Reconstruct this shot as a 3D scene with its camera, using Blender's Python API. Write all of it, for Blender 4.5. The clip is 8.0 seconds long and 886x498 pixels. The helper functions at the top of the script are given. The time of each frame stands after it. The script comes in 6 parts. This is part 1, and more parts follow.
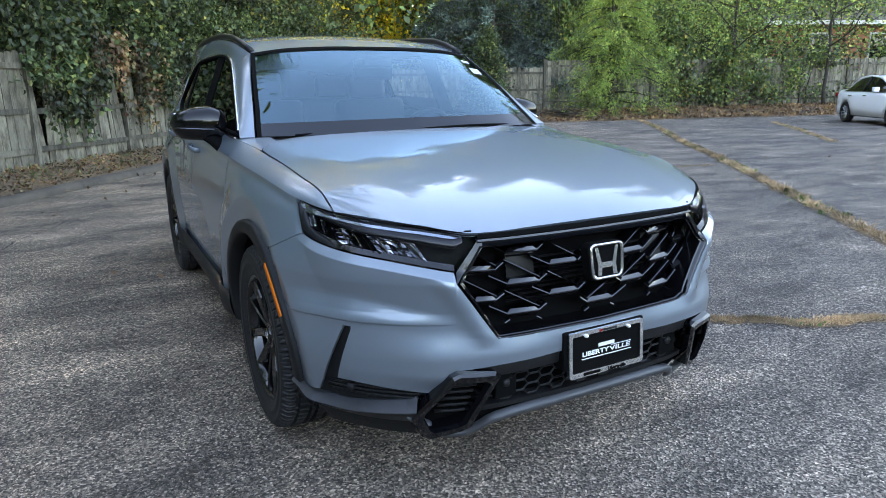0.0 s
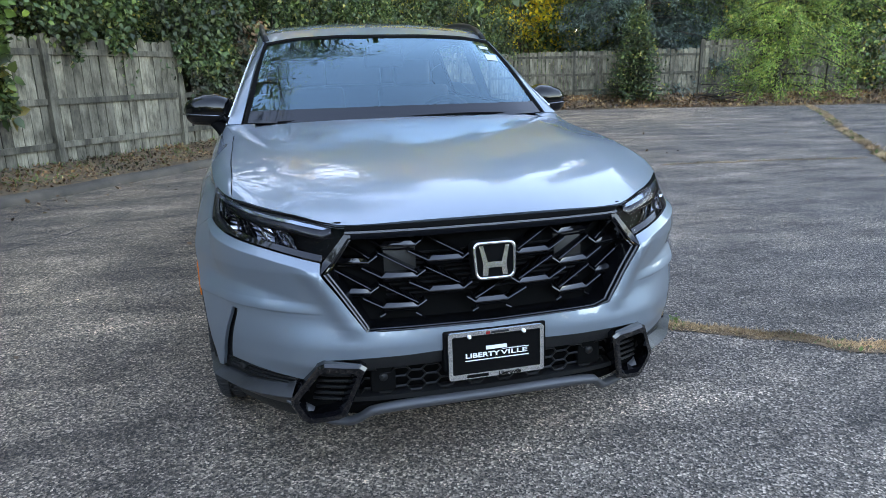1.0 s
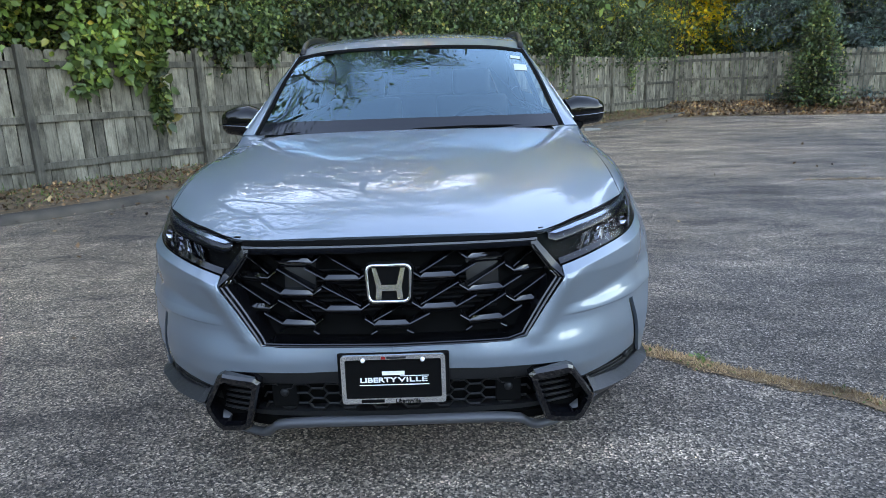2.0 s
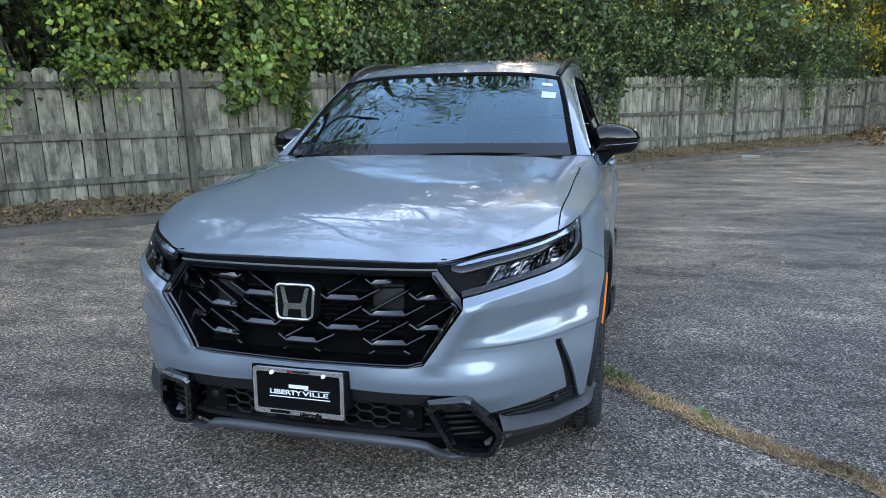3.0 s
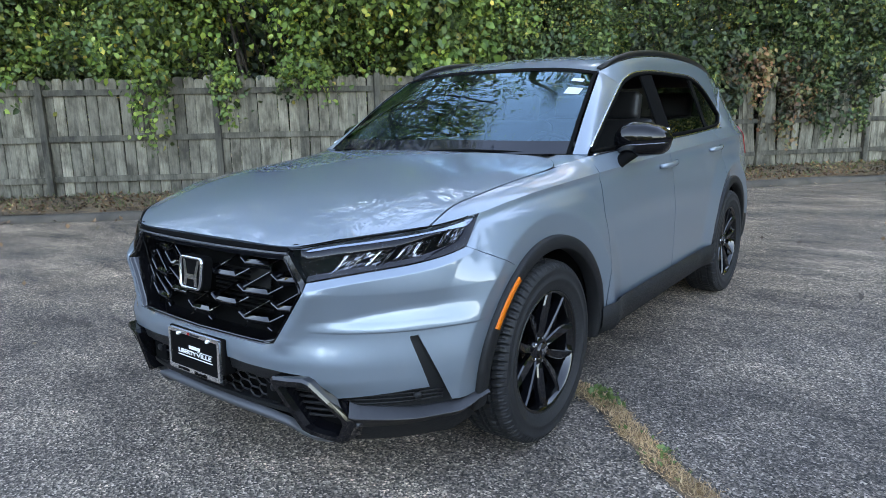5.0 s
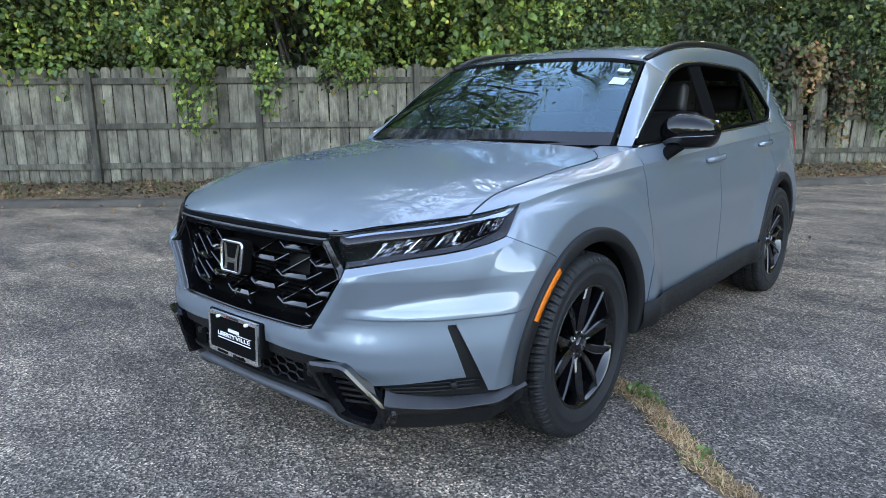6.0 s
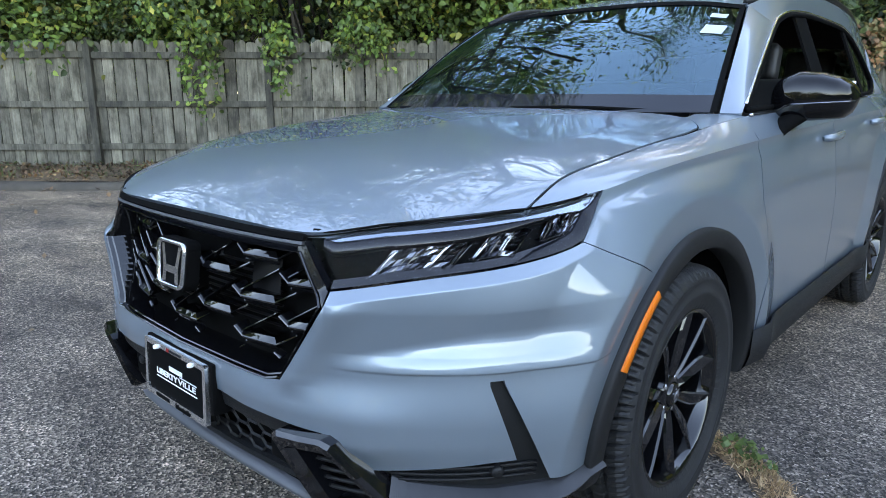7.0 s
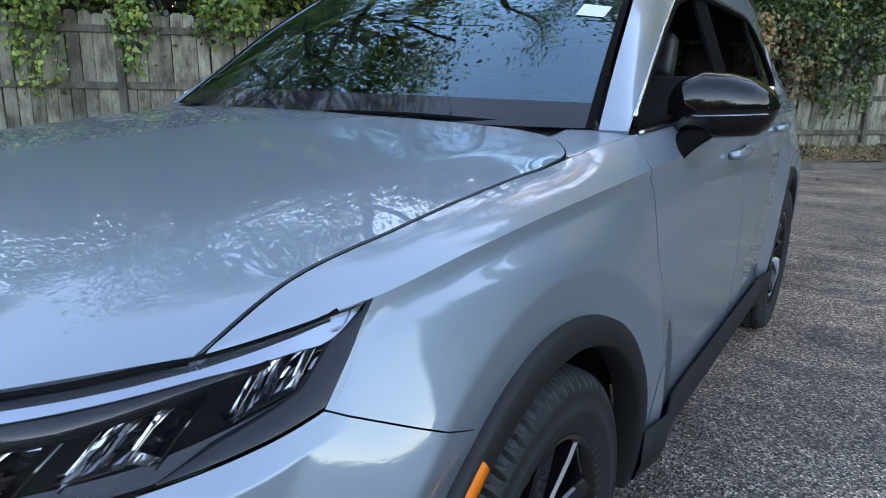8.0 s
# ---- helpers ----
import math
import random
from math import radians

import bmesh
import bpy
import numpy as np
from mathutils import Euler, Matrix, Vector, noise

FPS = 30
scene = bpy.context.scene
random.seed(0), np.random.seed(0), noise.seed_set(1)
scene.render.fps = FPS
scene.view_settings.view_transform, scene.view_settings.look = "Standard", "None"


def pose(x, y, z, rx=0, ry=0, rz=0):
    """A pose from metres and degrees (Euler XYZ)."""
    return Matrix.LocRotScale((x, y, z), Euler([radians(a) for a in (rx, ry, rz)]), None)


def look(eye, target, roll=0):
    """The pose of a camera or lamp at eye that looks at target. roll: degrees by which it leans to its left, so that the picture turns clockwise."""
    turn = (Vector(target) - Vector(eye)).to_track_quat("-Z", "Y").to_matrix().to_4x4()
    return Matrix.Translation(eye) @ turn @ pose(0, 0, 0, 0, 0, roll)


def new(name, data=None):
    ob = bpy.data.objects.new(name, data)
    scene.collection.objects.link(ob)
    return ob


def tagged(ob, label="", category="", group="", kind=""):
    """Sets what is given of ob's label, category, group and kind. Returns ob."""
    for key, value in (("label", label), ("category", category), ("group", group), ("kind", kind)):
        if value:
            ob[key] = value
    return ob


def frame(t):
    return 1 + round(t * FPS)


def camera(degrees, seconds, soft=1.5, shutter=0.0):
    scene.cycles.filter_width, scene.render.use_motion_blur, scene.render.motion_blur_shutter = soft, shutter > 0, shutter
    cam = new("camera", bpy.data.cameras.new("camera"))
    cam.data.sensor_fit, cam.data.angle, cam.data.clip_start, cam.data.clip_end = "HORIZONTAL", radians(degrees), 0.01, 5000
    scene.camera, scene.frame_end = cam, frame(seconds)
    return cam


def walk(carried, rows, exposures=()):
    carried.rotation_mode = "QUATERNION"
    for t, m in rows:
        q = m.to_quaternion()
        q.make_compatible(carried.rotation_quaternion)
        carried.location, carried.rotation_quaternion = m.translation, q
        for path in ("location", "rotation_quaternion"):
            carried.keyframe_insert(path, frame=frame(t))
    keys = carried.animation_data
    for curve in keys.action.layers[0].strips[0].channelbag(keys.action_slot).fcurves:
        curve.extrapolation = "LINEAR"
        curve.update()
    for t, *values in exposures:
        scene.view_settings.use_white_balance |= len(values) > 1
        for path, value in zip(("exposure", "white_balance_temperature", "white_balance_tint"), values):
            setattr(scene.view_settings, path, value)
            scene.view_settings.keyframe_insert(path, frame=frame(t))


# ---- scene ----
cam = camera(68.1, 8.0, soft=0.7)
PATH = [
    (0, (-1.426, -2.507, 1.32), (-0.51, -0.796, 0.838), -0.9),
    (0.5, (-1.033, -2.731, 1.345), (-0.342, -0.922, 0.846), -1.2),
    (1, (-0.623, -2.791, 1.327), (-0.152, -0.918, 0.806), -1.3),
    (1.2, (-0.476, -2.805, 1.36), (-0.1, -0.912, 0.834), -1.3),
    (2.3, (0.424, -2.801, 1.333), (0.257, -0.867, 0.854), -1.7),
    (2.5, (0.575, -2.769, 1.345), (0.311, -0.843, 0.877), -1.3),
    (3, (0.966, -2.734, 1.359), (0.453, -0.849, 0.93), -1.2),
    (3.5, (1.355, -2.659, 1.361), (0.622, -0.847, 0.939), -0.7),
    (4, (1.647, -2.423, 1.332), (0.729, -0.697, 0.911), -0.1),
    (4.5, (1.911, -2.254, 1.326), (0.826, -0.626, 0.913), -0.5),
    (4.7, (2.018, -2.209, 1.305), (0.878, -0.617, 0.898), -1.0),
    (5.8, (2.117, -2.247, 1.291), (0.873, -0.736, 0.878), -0.6),
    (6, (2.053, -2.208, 1.279), (0.786, -0.719, 0.859), -0.5),
    (6.5, (1.809, -1.956, 1.243), (0.493, -0.513, 0.814), -0.4),
    (7, (1.53, -1.664, 1.167), (0.224, -0.219, 0.711), 0.0),
    (7.5, (1.34, -1.34, 1.181), (0.106, 0.157, 0.695), 0.7),
    (8, (1.306, -0.931, 1.214), (0.225, 0.675, 0.712), 1.3),
]
walk(cam, [(t, look(eye, target, roll)) for t, eye, target, roll in PATH], [(0.0, 3.59, 8200, 20), (3.0, 3.46, 8150, 20), (4.5, 3.60, 8150, 20), (7.0, 3.60, 8050, 20), (8.0, 3.31, 7950, 20)])

# ---------------- light ----------------
world = bpy.data.worlds.new("sky")
scene.world = world
world.use_nodes = True
wn = world.node_tree
sky = wn.nodes.new("ShaderNodeTexSky")
sky.sky_type = "NISHITA"
sky.sun_disc = False
sky.sun_elevation, sky.sun_rotation = radians(18.5), radians(-8)
sky.air_density, sky.dust_density, sky.ozone_density = 1.0, 0.15, 1.3
wn.links.new(sky.outputs[0], wn.nodes["Background"].inputs[0])
wn.nodes["Background"].inputs[1].default_value = 0.15
sun = new("sun", bpy.data.lights.new("sun", "SUN"))
sun.data.energy, sun.data.angle, sun.data.color = 2.5, radians(0.6), (1.0, 0.82, 0.6)
sun.matrix_world = look((math.sin(radians(-8)) * 40, math.cos(radians(-8)) * 40, 40 * math.tan(radians(18.5))), (0, 0, 0))


# ---------------- materials ----------------
def mat(name, color, rough=0.6, metal=0.0, vary=0.0, scale=8.0, bump=0.0, bump_scale=60.0, coat=0.0, second=None, island=0.0, object_vary=0.0, **more):
    """A surface with a base colour, blotches of a second colour, fine relief and wear."""
    m = bpy.data.materials.new(name)
    m.use_nodes = True
    nt = m.node_tree
    b = nt.nodes["Principled BSDF"]
    b.inputs["Roughness"].default_value = rough
    b.inputs["Metallic"].default_value = metal
    b.inputs["Coat Weight"].default_value = coat
    b.inputs["Coat Roughness"].default_value = 0.05
    for key, value in more.items():
        b.inputs[key.replace("_", " ")].default_value = value
    c1, c2 = (*color, 1), (*(second or [v * (1 - vary) for v in color]), 1)
    tc = nt.nodes.new("ShaderNodeTexCoord")
    last = None
    if vary or second:
        n = nt.nodes.new("ShaderNodeTexNoise")
        n.inputs["Scale"].default_value, n.inputs["Detail"].default_value = scale, 6
        nt.links.new(tc.outputs["Object"], n.inputs["Vector"])
        ramp = nt.nodes.new("ShaderNodeValToRGB")
        ramp.color_ramp.elements[0].position, ramp.color_ramp.elements[1].position = 0.35, 0.65
        ramp.color_ramp.elements[0].color, ramp.color_ramp.elements[1].color = c1, c2
        nt.links.new(n.outputs["Fac"], ramp.inputs["Fac"])
        last = ramp.outputs["Color"]
    if island or object_vary:
        src = nt.nodes.new("ShaderNodeNewGeometry" if island else "ShaderNodeObjectInfo")
        hsv = nt.nodes.new("ShaderNodeHueSaturation")
        mr = nt.nodes.new("ShaderNodeMapRange")
        amount = island or object_vary
        mr.inputs["To Min"].default_value, mr.inputs["To Max"].default_value = 1 - amount, 1 + amount
        nt.links.new(src.outputs["Random Per Island" if island else "Random"], mr.inputs["Value"])
        nt.links.new(mr.outputs[0], hsv.inputs["Value"])
        hsv.inputs["Color"].default_value = c1
        if last:
            nt.links.new(last, hsv.inputs["Color"])
        last = hsv.outputs["Color"]
    if last:
        nt.links.new(last, b.inputs["Base Color"])
    else:
        b.inputs["Base Color"].default_value = c1
    if bump:
        n = nt.nodes.new("ShaderNodeTexNoise")
        n.inputs["Scale"].default_value, n.inputs["Detail"].default_value = bump_scale, 5
        nt.links.new(tc.outputs["Object"], n.inputs["Vector"])
        bp = nt.nodes.new("ShaderNodeBump")
        bp.inputs["Strength"].default_value, bp.inputs["Distance"].default_value = bump, 0.01
        nt.links.new(n.outputs["Fac"], bp.inputs["Height"])
        nt.links.new(bp.outputs["Normal"], b.inputs["Normal"])
    return m


def leaf_mat(name, stops, translucent=0.2):
    """Leaves whose colour differs from leaf to leaf along a ramp of stops."""
    m = bpy.data.materials.new(name)
    m.use_nodes = True
    nt = m.node_tree
    b = nt.nodes["Principled BSDF"]
    b.inputs["Roughness"].default_value = 0.5
    geo = nt.nodes.new("ShaderNodeNewGeometry")
    ramp = nt.nodes.new("ShaderNodeValToRGB")
    el = ramp.color_ramp.elements
    while len(el) < len(stops):
        el.new(0.5)
    for e, (p, c) in zip(el, stops):
        e.position, e.color = p, (*c, 1)
    nt.links.new(geo.outputs["Random Per Island"], ramp.inputs["Fac"])
    # light and dark clumps: shading between leaf masses put into their tone
    tc, n, mr, hsv = (nt.nodes.new("ShaderNode" + k) for k in ("TexCoord", "TexNoise", "MapRange", "HueSaturation"))
    n.inputs["Scale"].default_value, n.inputs["Detail"].default_value = 1.3, 3
    nt.links.new(tc.outputs["Object"], n.inputs["Vector"])
    nt.links.new(n.outputs["Fac"], mr.inputs["Value"])
    mr.inputs["From Min"].default_value, mr.inputs["From Max"].default_value = 0.35, 0.65
    mr.inputs["To Min"].default_value, mr.inputs["To Max"].default_value = 0.35, 1.75
    nt.links.new(mr.outputs[0], hsv.inputs["Value"])
    nt.links.new(ramp.outputs["Color"], hsv.inputs["Color"])
    nt.links.new(hsv.outputs["Color"], b.inputs["Base Color"])
    tr = nt.nodes.new("ShaderNodeBsdfTranslucent")
    nt.links.new(hsv.outputs["Color"], tr.inputs["Color"])
    mix = nt.nodes.new("ShaderNodeMixShader")
    mix.inputs[0].default_value = translucent
    nt.links.new(b.outputs[0], mix.inputs[1])
    nt.links.new(tr.outputs[0], mix.inputs[2])
    nt.links.new(mix.outputs[0], nt.nodes["Material Output"].inputs["Surface"])
    return m


def glass_mat(name, color, rough=0.0, ior=1.5, clear=0.5, sheen=(1, 1, 1)):
    """Tinted glass: what passes through is tinted, and the face mirrors by Fresnel."""
    m = bpy.data.materials.new(name)
    m.use_nodes = True
    nt = m.node_tree
    nt.nodes.remove(nt.nodes["Principled BSDF"])
    tr = nt.nodes.new("ShaderNodeBsdfTransparent")
    tr.inputs[0].default_value = (*[c * clear for c in color], 1)
    gl = nt.nodes.new("ShaderNodeBsdfGlossy")
    gl.inputs["Roughness"].default_value = rough
    gl.inputs["Color"].default_value = (*sheen, 1)
    fr = nt.nodes.new("ShaderNodeFresnel")
    fr.inputs[0].default_value = ior
    mix = nt.nodes.new("ShaderNodeMixShader")
    nt.links.new(fr.outputs[0], mix.inputs[0])
    nt.links.new(tr.outputs[0], mix.inputs[1])
    nt.links.new(gl.outputs[0], mix.inputs[2])
    nt.links.new(mix.outputs[0], nt.nodes["Material Output"].inputs["Surface"])
    return m


def asphalt_mat():
    """Worn asphalt: pale and dark stone grains, grey patches and stains."""
    m = bpy.data.materials.new("worn asphalt")
    m.use_nodes = True
    nt = m.node_tree
    b = nt.nodes["Principled BSDF"]
    b.inputs["Roughness"].default_value = 0.85
    tc = nt.nodes.new("ShaderNodeTexCoord")

    def noise_tex(scale, detail, rough=0.5):
        n = nt.nodes.new("ShaderNodeTexNoise")
        n.inputs["Scale"].default_value, n.inputs["Detail"].default_value, n.inputs["Roughness"].default_value = scale, detail, rough
        nt.links.new(tc.outputs["Object"], n.inputs["Vector"])
        return n

    def ramp_of(src, stops):
        r = nt.nodes.new("ShaderNodeValToRGB")
        while len(r.color_ramp.elements) < len(stops):
            r.color_ramp.elements.new(0.5)
        for e, (p, c) in zip(r.color_ramp.elements, stops):
            e.position, e.color = p, (c, c, c, 1) if isinstance(c, float) else (*c, 1)
        nt.links.new(src, r.inputs["Fac"])
        return r

    def mixed(kind, fac, a, c):
        x = nt.nodes.new("ShaderNodeMix")
        x.data_type, x.blend_type = "RGBA", kind
        x.inputs[0].default_value = fac
        nt.links.new(a, x.inputs[6])
        nt.links.new(c, x.inputs[7])
        return x.outputs[2]

    grain = nt.nodes.new("ShaderNodeTexVoronoi")
    grain.inputs["Scale"].default_value = 135
    nt.links.new(tc.outputs["Object"], grain.inputs["Vector"])
    pick = nt.nodes.new("ShaderNodeSeparateColor")
    nt.links.new(grain.outputs["Color"], pick.inputs[0])
    stone = ramp_of(pick.outputs[0], [(0.0, (0.018, 0.016, 0.014)), (0.42, (0.088, 0.075, 0.064)), (0.72, (0.186, 0.158, 0.135)), (0.90, (0.29, 0.248, 0.212)), (1.0, (0.52, 0.445, 0.38))])
    turned = nt.nodes.new("ShaderNodeMapping")
    turned.inputs["Rotation"].default_value = (0, 0, radians(52))
    turned.inputs["Scale"].default_value = (0.55, 1.35, 1)
    nt.links.new(tc.outputs["Object"], turned.inputs["Vector"])
    streak = noise_tex(1.5, 9, 0.72)
    nt.links.new(turned.outputs[0], streak.inputs["Vector"])
    big = ramp_of(noise_tex(0.33, 7, 0.66).outputs["Fac"], [(0.32, (0.56, 0.57, 0.60)), (0.46, (0.92, 0.90, 0.88)), (0.58, (1.22, 1.16, 1.08)), (0.70, (1.55, 1.50, 1.42))])
    mid = ramp_of(streak.outputs["Fac"], [(0.38, (0.52, 0.50, 0.49)), (0.47, (0.98, 0.95, 0.93)), (0.55, (1.28, 1.24, 1.20)), (0.64, (2.1, 2.0, 1.9))])
    fine = ramp_of(noise_tex(42.0, 4, 0.7).outputs["Fac"], [(0.32, 0.6), (0.68, 1.34)])
    c = mixed("MULTIPLY", 1.0, stone.outputs[0], big.outputs[0])
    c = mixed("MULTIPLY", 1.0, c, mid.outputs[0])
    c = mixed("MULTIPLY", 1.0, c, fine.outputs[0])
    # paler and browner asphalt towards the fence, darker away from it
    place = nt.nodes.new("ShaderNodeSeparateXYZ")
    nt.links.new(tc.outputs["Object"], place.inputs[0])
    wander = nt.nodes.new("ShaderNodeMath")
    wander.operation = "MULTIPLY_ADD"
    wander.inputs[1].default_value = 4.0
    nt.links.new(noise_tex(0.6, 4, 0.6).outputs["Fac"], wander.inputs[0])
    across = nt.nodes.new("ShaderNodeMath")
    across.operation = "MULTIPLY_ADD"
    across.inputs[1].default_value = -0.9
    nt.links.new(place.outputs["Y"], across.inputs[0])
    nt.links.new(place.outputs["X"], across.inputs[2])
    nt.links.new(across.outputs[0], wander.inputs[2])
    span = nt.nodes.new("ShaderNodeMapRange")
    span.inputs["From Min"].default_value, span.inputs["From Max"].default_value = -2.0, 4.5
    nt.links.new(wander.outputs[0], span.inputs["Value"])
    paling = ramp_of(span.outputs[0], [(0.0, (1.34, 1.25, 1.12)), (0.35, (1.22, 1.16, 1.08)), (0.62, (1.0, 1.0, 1.0)), (1.0, (0.80, 0.82, 0.85))])
    c = mixed("MULTIPLY", 1.0, c, paling.outputs[0])
    nt.links.new(c, b.inputs["Base Color"])
    bp = nt.nodes.new("ShaderNodeBump")
    bp.inputs["Strength"].default_value, bp.inputs["Distance"].default_value = 1.0, 0.010
    nt.links.new(grain.outputs["Distance"], bp.inputs["Height"])
    nt.links.new(bp.outputs["Normal"], b.inputs["Normal"])
    return m


def wood_mat(shade=1.0):
    """Old grey boards: upright grain, dark streaks and knots, each board a little different."""
    m = bpy.data.materials.new("weathered grey fence wood")
    m.use_nodes = True
    nt = m.node_tree
    b = nt.nodes["Principled BSDF"]
    b.inputs["Roughness"].default_value = 0.85
    tc, info = nt.nodes.new("ShaderNodeTexCoord"), nt.nodes.new("ShaderNodeObjectInfo")
    add = nt.nodes.new("ShaderNodeVectorMath")
    shift = nt.nodes.new("ShaderNodeVectorMath")
    shift.operation = "SCALE"
    shift.inputs[0].default_value = (17.0, 31.0, 23.0)
    nt.links.new(info.outputs["Random"], shift.inputs["Scale"])
    nt.links.new(tc.outputs["Object"], add.inputs[0])
    nt.links.new(shift.outputs[0], add.inputs[1])

    def grain(scale, stretch, detail):
        mp = nt.nodes.new("ShaderNodeMapping")
        mp.inputs["Scale"].default_value = (1, 1, stretch)
        nt.links.new(add.outputs[0], mp.inputs["Vector"])
        n = nt.nodes.new("ShaderNodeTexNoise")
        n.inputs["Scale"].default_value, n.inputs["Detail"].default_value, n.inputs["Roughness"].default_value = scale, detail, 0.65
        nt.links.new(mp.outputs[0], n.inputs["Vector"])
        return n

    g, stain = grain(48, 0.06, 5), grain(6, 0.45, 8)
    r1 = nt.nodes.new("ShaderNodeValToRGB")
    for e, (q, c) in zip(r1.color_ramp.elements, [(0.28, [v * shade for v in (0.135, 0.119, 0.088)]), (0.72, [v * shade for v in (0.285, 0.258, 0.202)])]):
        e.position, e.color = q, (*c, 1)
    nt.links.new(g.outputs["Fac"], r1.inputs["Fac"])
    r2 = nt.nodes.new("ShaderNodeValToRGB")
    for e, (q, c) in zip(r2.color_ramp.elements, [(0.36, (0.30, 0.29, 0.25)), (0.60, (1.12, 1.12, 1.08))]):
        e.position, e.color = q, (*c, 1)
    nt.links.new(stain.outputs["Fac"], r2.inputs["Fac"])
    x = nt.nodes.new("ShaderNodeMix")
    x.data_type, x.blend_type = "RGBA", "MULTIPLY"
    x.inputs[0].default_value = 1.0
    nt.links.new(r1.outputs[0], x.inputs[6])
    nt.links.new(r2.outputs[0], x.inputs[7])
    hsv, mr = nt.nodes.new("ShaderNodeHueSaturation"), nt.nodes.new("ShaderNodeMapRange")
    mr.inputs["To Min"].default_value, mr.inputs["To Max"].default_value = 0.62, 1.3
    nt.links.new(info.outputs["Random"], mr.inputs["Value"])
    nt.links.new(mr.outputs[0], hsv.inputs["Value"])
    nt.links.new(x.outputs[2], hsv.inputs["Color"])
    nt.links.new(hsv.outputs[0], b.inputs["Base Color"])
    bp = nt.nodes.new("ShaderNodeBump")
    bp.inputs["Strength"].default_value, bp.inputs["Distance"].default_value = 0.6, 0.004
    nt.links.new(g.outputs["Fac"], bp.inputs["Height"])
    nt.links.new(bp.outputs["Normal"], b.inputs["Normal"])
    return m


PAINT = mat("silver metallic paint", (0.172, 0.215, 0.256), 0.50, 0.66, coat=1.0, Coat_IOR=1.66, Coat_Roughness=0.02)
BLACK_GLOSS = mat("gloss black trim", (0.003, 0.003, 0.0035), 0.03, IOR=1.6)
GREY_GLOSS = mat("gloss dark grey lamp trim", (0.008, 0.0085, 0.011), 0.06, IOR=1.4)
BLACK_SATIN = mat("satin black trim", (0.006, 0.006, 0.0065), 0.35, IOR=1.35)
PLASTIC = mat("dark grey textured plastic", (0.0075, 0.0078, 0.0085), 0.55, IOR=1.35, vary=0.15, scale=30, bump=0.15, bump_scale=600)
# trim grey lightened for the blade's top: sky light is in the colour
SKYLIT_TRIM_GREY = mat("satin dark grey trim, sky-lit tone", (0.018, 0.0185, 0.021), 0.42, vary=0.15, scale=30, bump=0.08, bump_scale=600)
BEZEL = mat("black bezel", (0.004, 0.004, 0.005), 0.05, IOR=1.6)
SKID = mat("satin grey lower trim", (0.065, 0.068, 0.075), 0.5, 0.2)
FRIT = mat("dark printed glass edge", (0.006, 0.007, 0.010), 0.05, IOR=1.38)
MIRROR_CAP = mat("gloss black mirror cap", (0.003, 0.003, 0.0035), 0.03, IOR=1.42)
BLACK = mat("matt black", (0.004, 0.004, 0.004), 0.9, IOR=1.12)
CHROME = mat("chrome", (0.56, 0.57, 0.59), 0.2, 1.0)
CHROME_DARK = mat("dark lamp reflector", (0.13, 0.135, 0.15), 0.18, 1.0)
RUBBER = mat("tyre rubber", (0.0105, 0.011, 0.0122), 0.6, IOR=1.42, vary=0.3, scale=20, bump=0.1, bump_scale=200)
ALLOY = mat("gloss black alloy", (0.004, 0.004, 0.005), 0.05, IOR=1.6)
AMBER = mat("amber reflector", (0.60, 0.125, 0.004), 0.35, IOR=1.3)
SILVER = mat("bright plate chrome", (0.8, 0.8, 0.8), 0.25, 1.0)
RED = mat("red lamp lens", (0.25, 0.01, 0.01), 0.15, coat=0.6)
WINDSHIELD = glass_mat("windshield glass", (0.75, 0.85, 0.85), clear=0.55, ior=1.98, sheen=(0.54, 0.85, 1.0))
TINTED = glass_mat("dark tinted glass", (0.35, 0.38, 0.38), clear=0.16, ior=1.4)
SIDE_GLASS = glass_mat("side window glass", (0.6, 0.68, 0.68), clear=0.28, ior=1.45)
LENS = glass_mat("clear lamp lens", (0.97, 0.97, 0.98), clear=0.97, ior=1.10)
SEAT = mat("black leather", (0.02, 0.02, 0.021), 0.5, bump=0.2, bump_scale=150)
WHITE = mat("white paint", (0.75, 0.75, 0.74), 0.5)
LAMP_WHITE = mat("white lamp bar", (0.32, 0.37, 0.42), 0.10, 0.9)
ASPHALT = asphalt_mat()
TAR = mat("dark crack filling", (0.02, 0.019, 0.018), 0.9, vary=0.5, scale=20)
CONCRETE = mat("weathered concrete", (0.105, 0.085, 0.064), 0.9, second=(0.055, 0.046, 0.036), scale=3, bump=0.5, bump_scale=80)
SOIL = mat("leaf-strewn soil", (0.10, 0.07, 0.045), 0.95, second=(0.20, 0.13, 0.07), scale=9, bump=0.8, bump_scale=60)
WOOD = wood_mat(0.86)
WOOD_DARK = wood_mat(0.5)
BARK = mat("dark bark", (0.05, 0.04, 0.03), 0.95, second=(0.025, 0.02, 0.016), scale=14, bump=0.8, bump_scale=50)
GREEN = leaf_mat("green leaves", [(0.0, (0.022, 0.046, 0.014)), (0.5, (0.066, 0.115, 0.030)), (0.90, (0.17, 0.21, 0.05)), (1.0, (0.36, 0.26, 0.06))])
# dark green leaves, darkened further: the woods' deep shade is in the colour
DARK_SHADED_SHRUB = leaf_mat("dark glossy shrub leaves, shaded tone", [(0.0, (0.013, 0.030, 0.010)), (0.5, (0.037, 0.068, 0.020)), (0.9, (0.095, 0.130, 0.036)), (1.0, (0.24, 0.20, 0.05))])
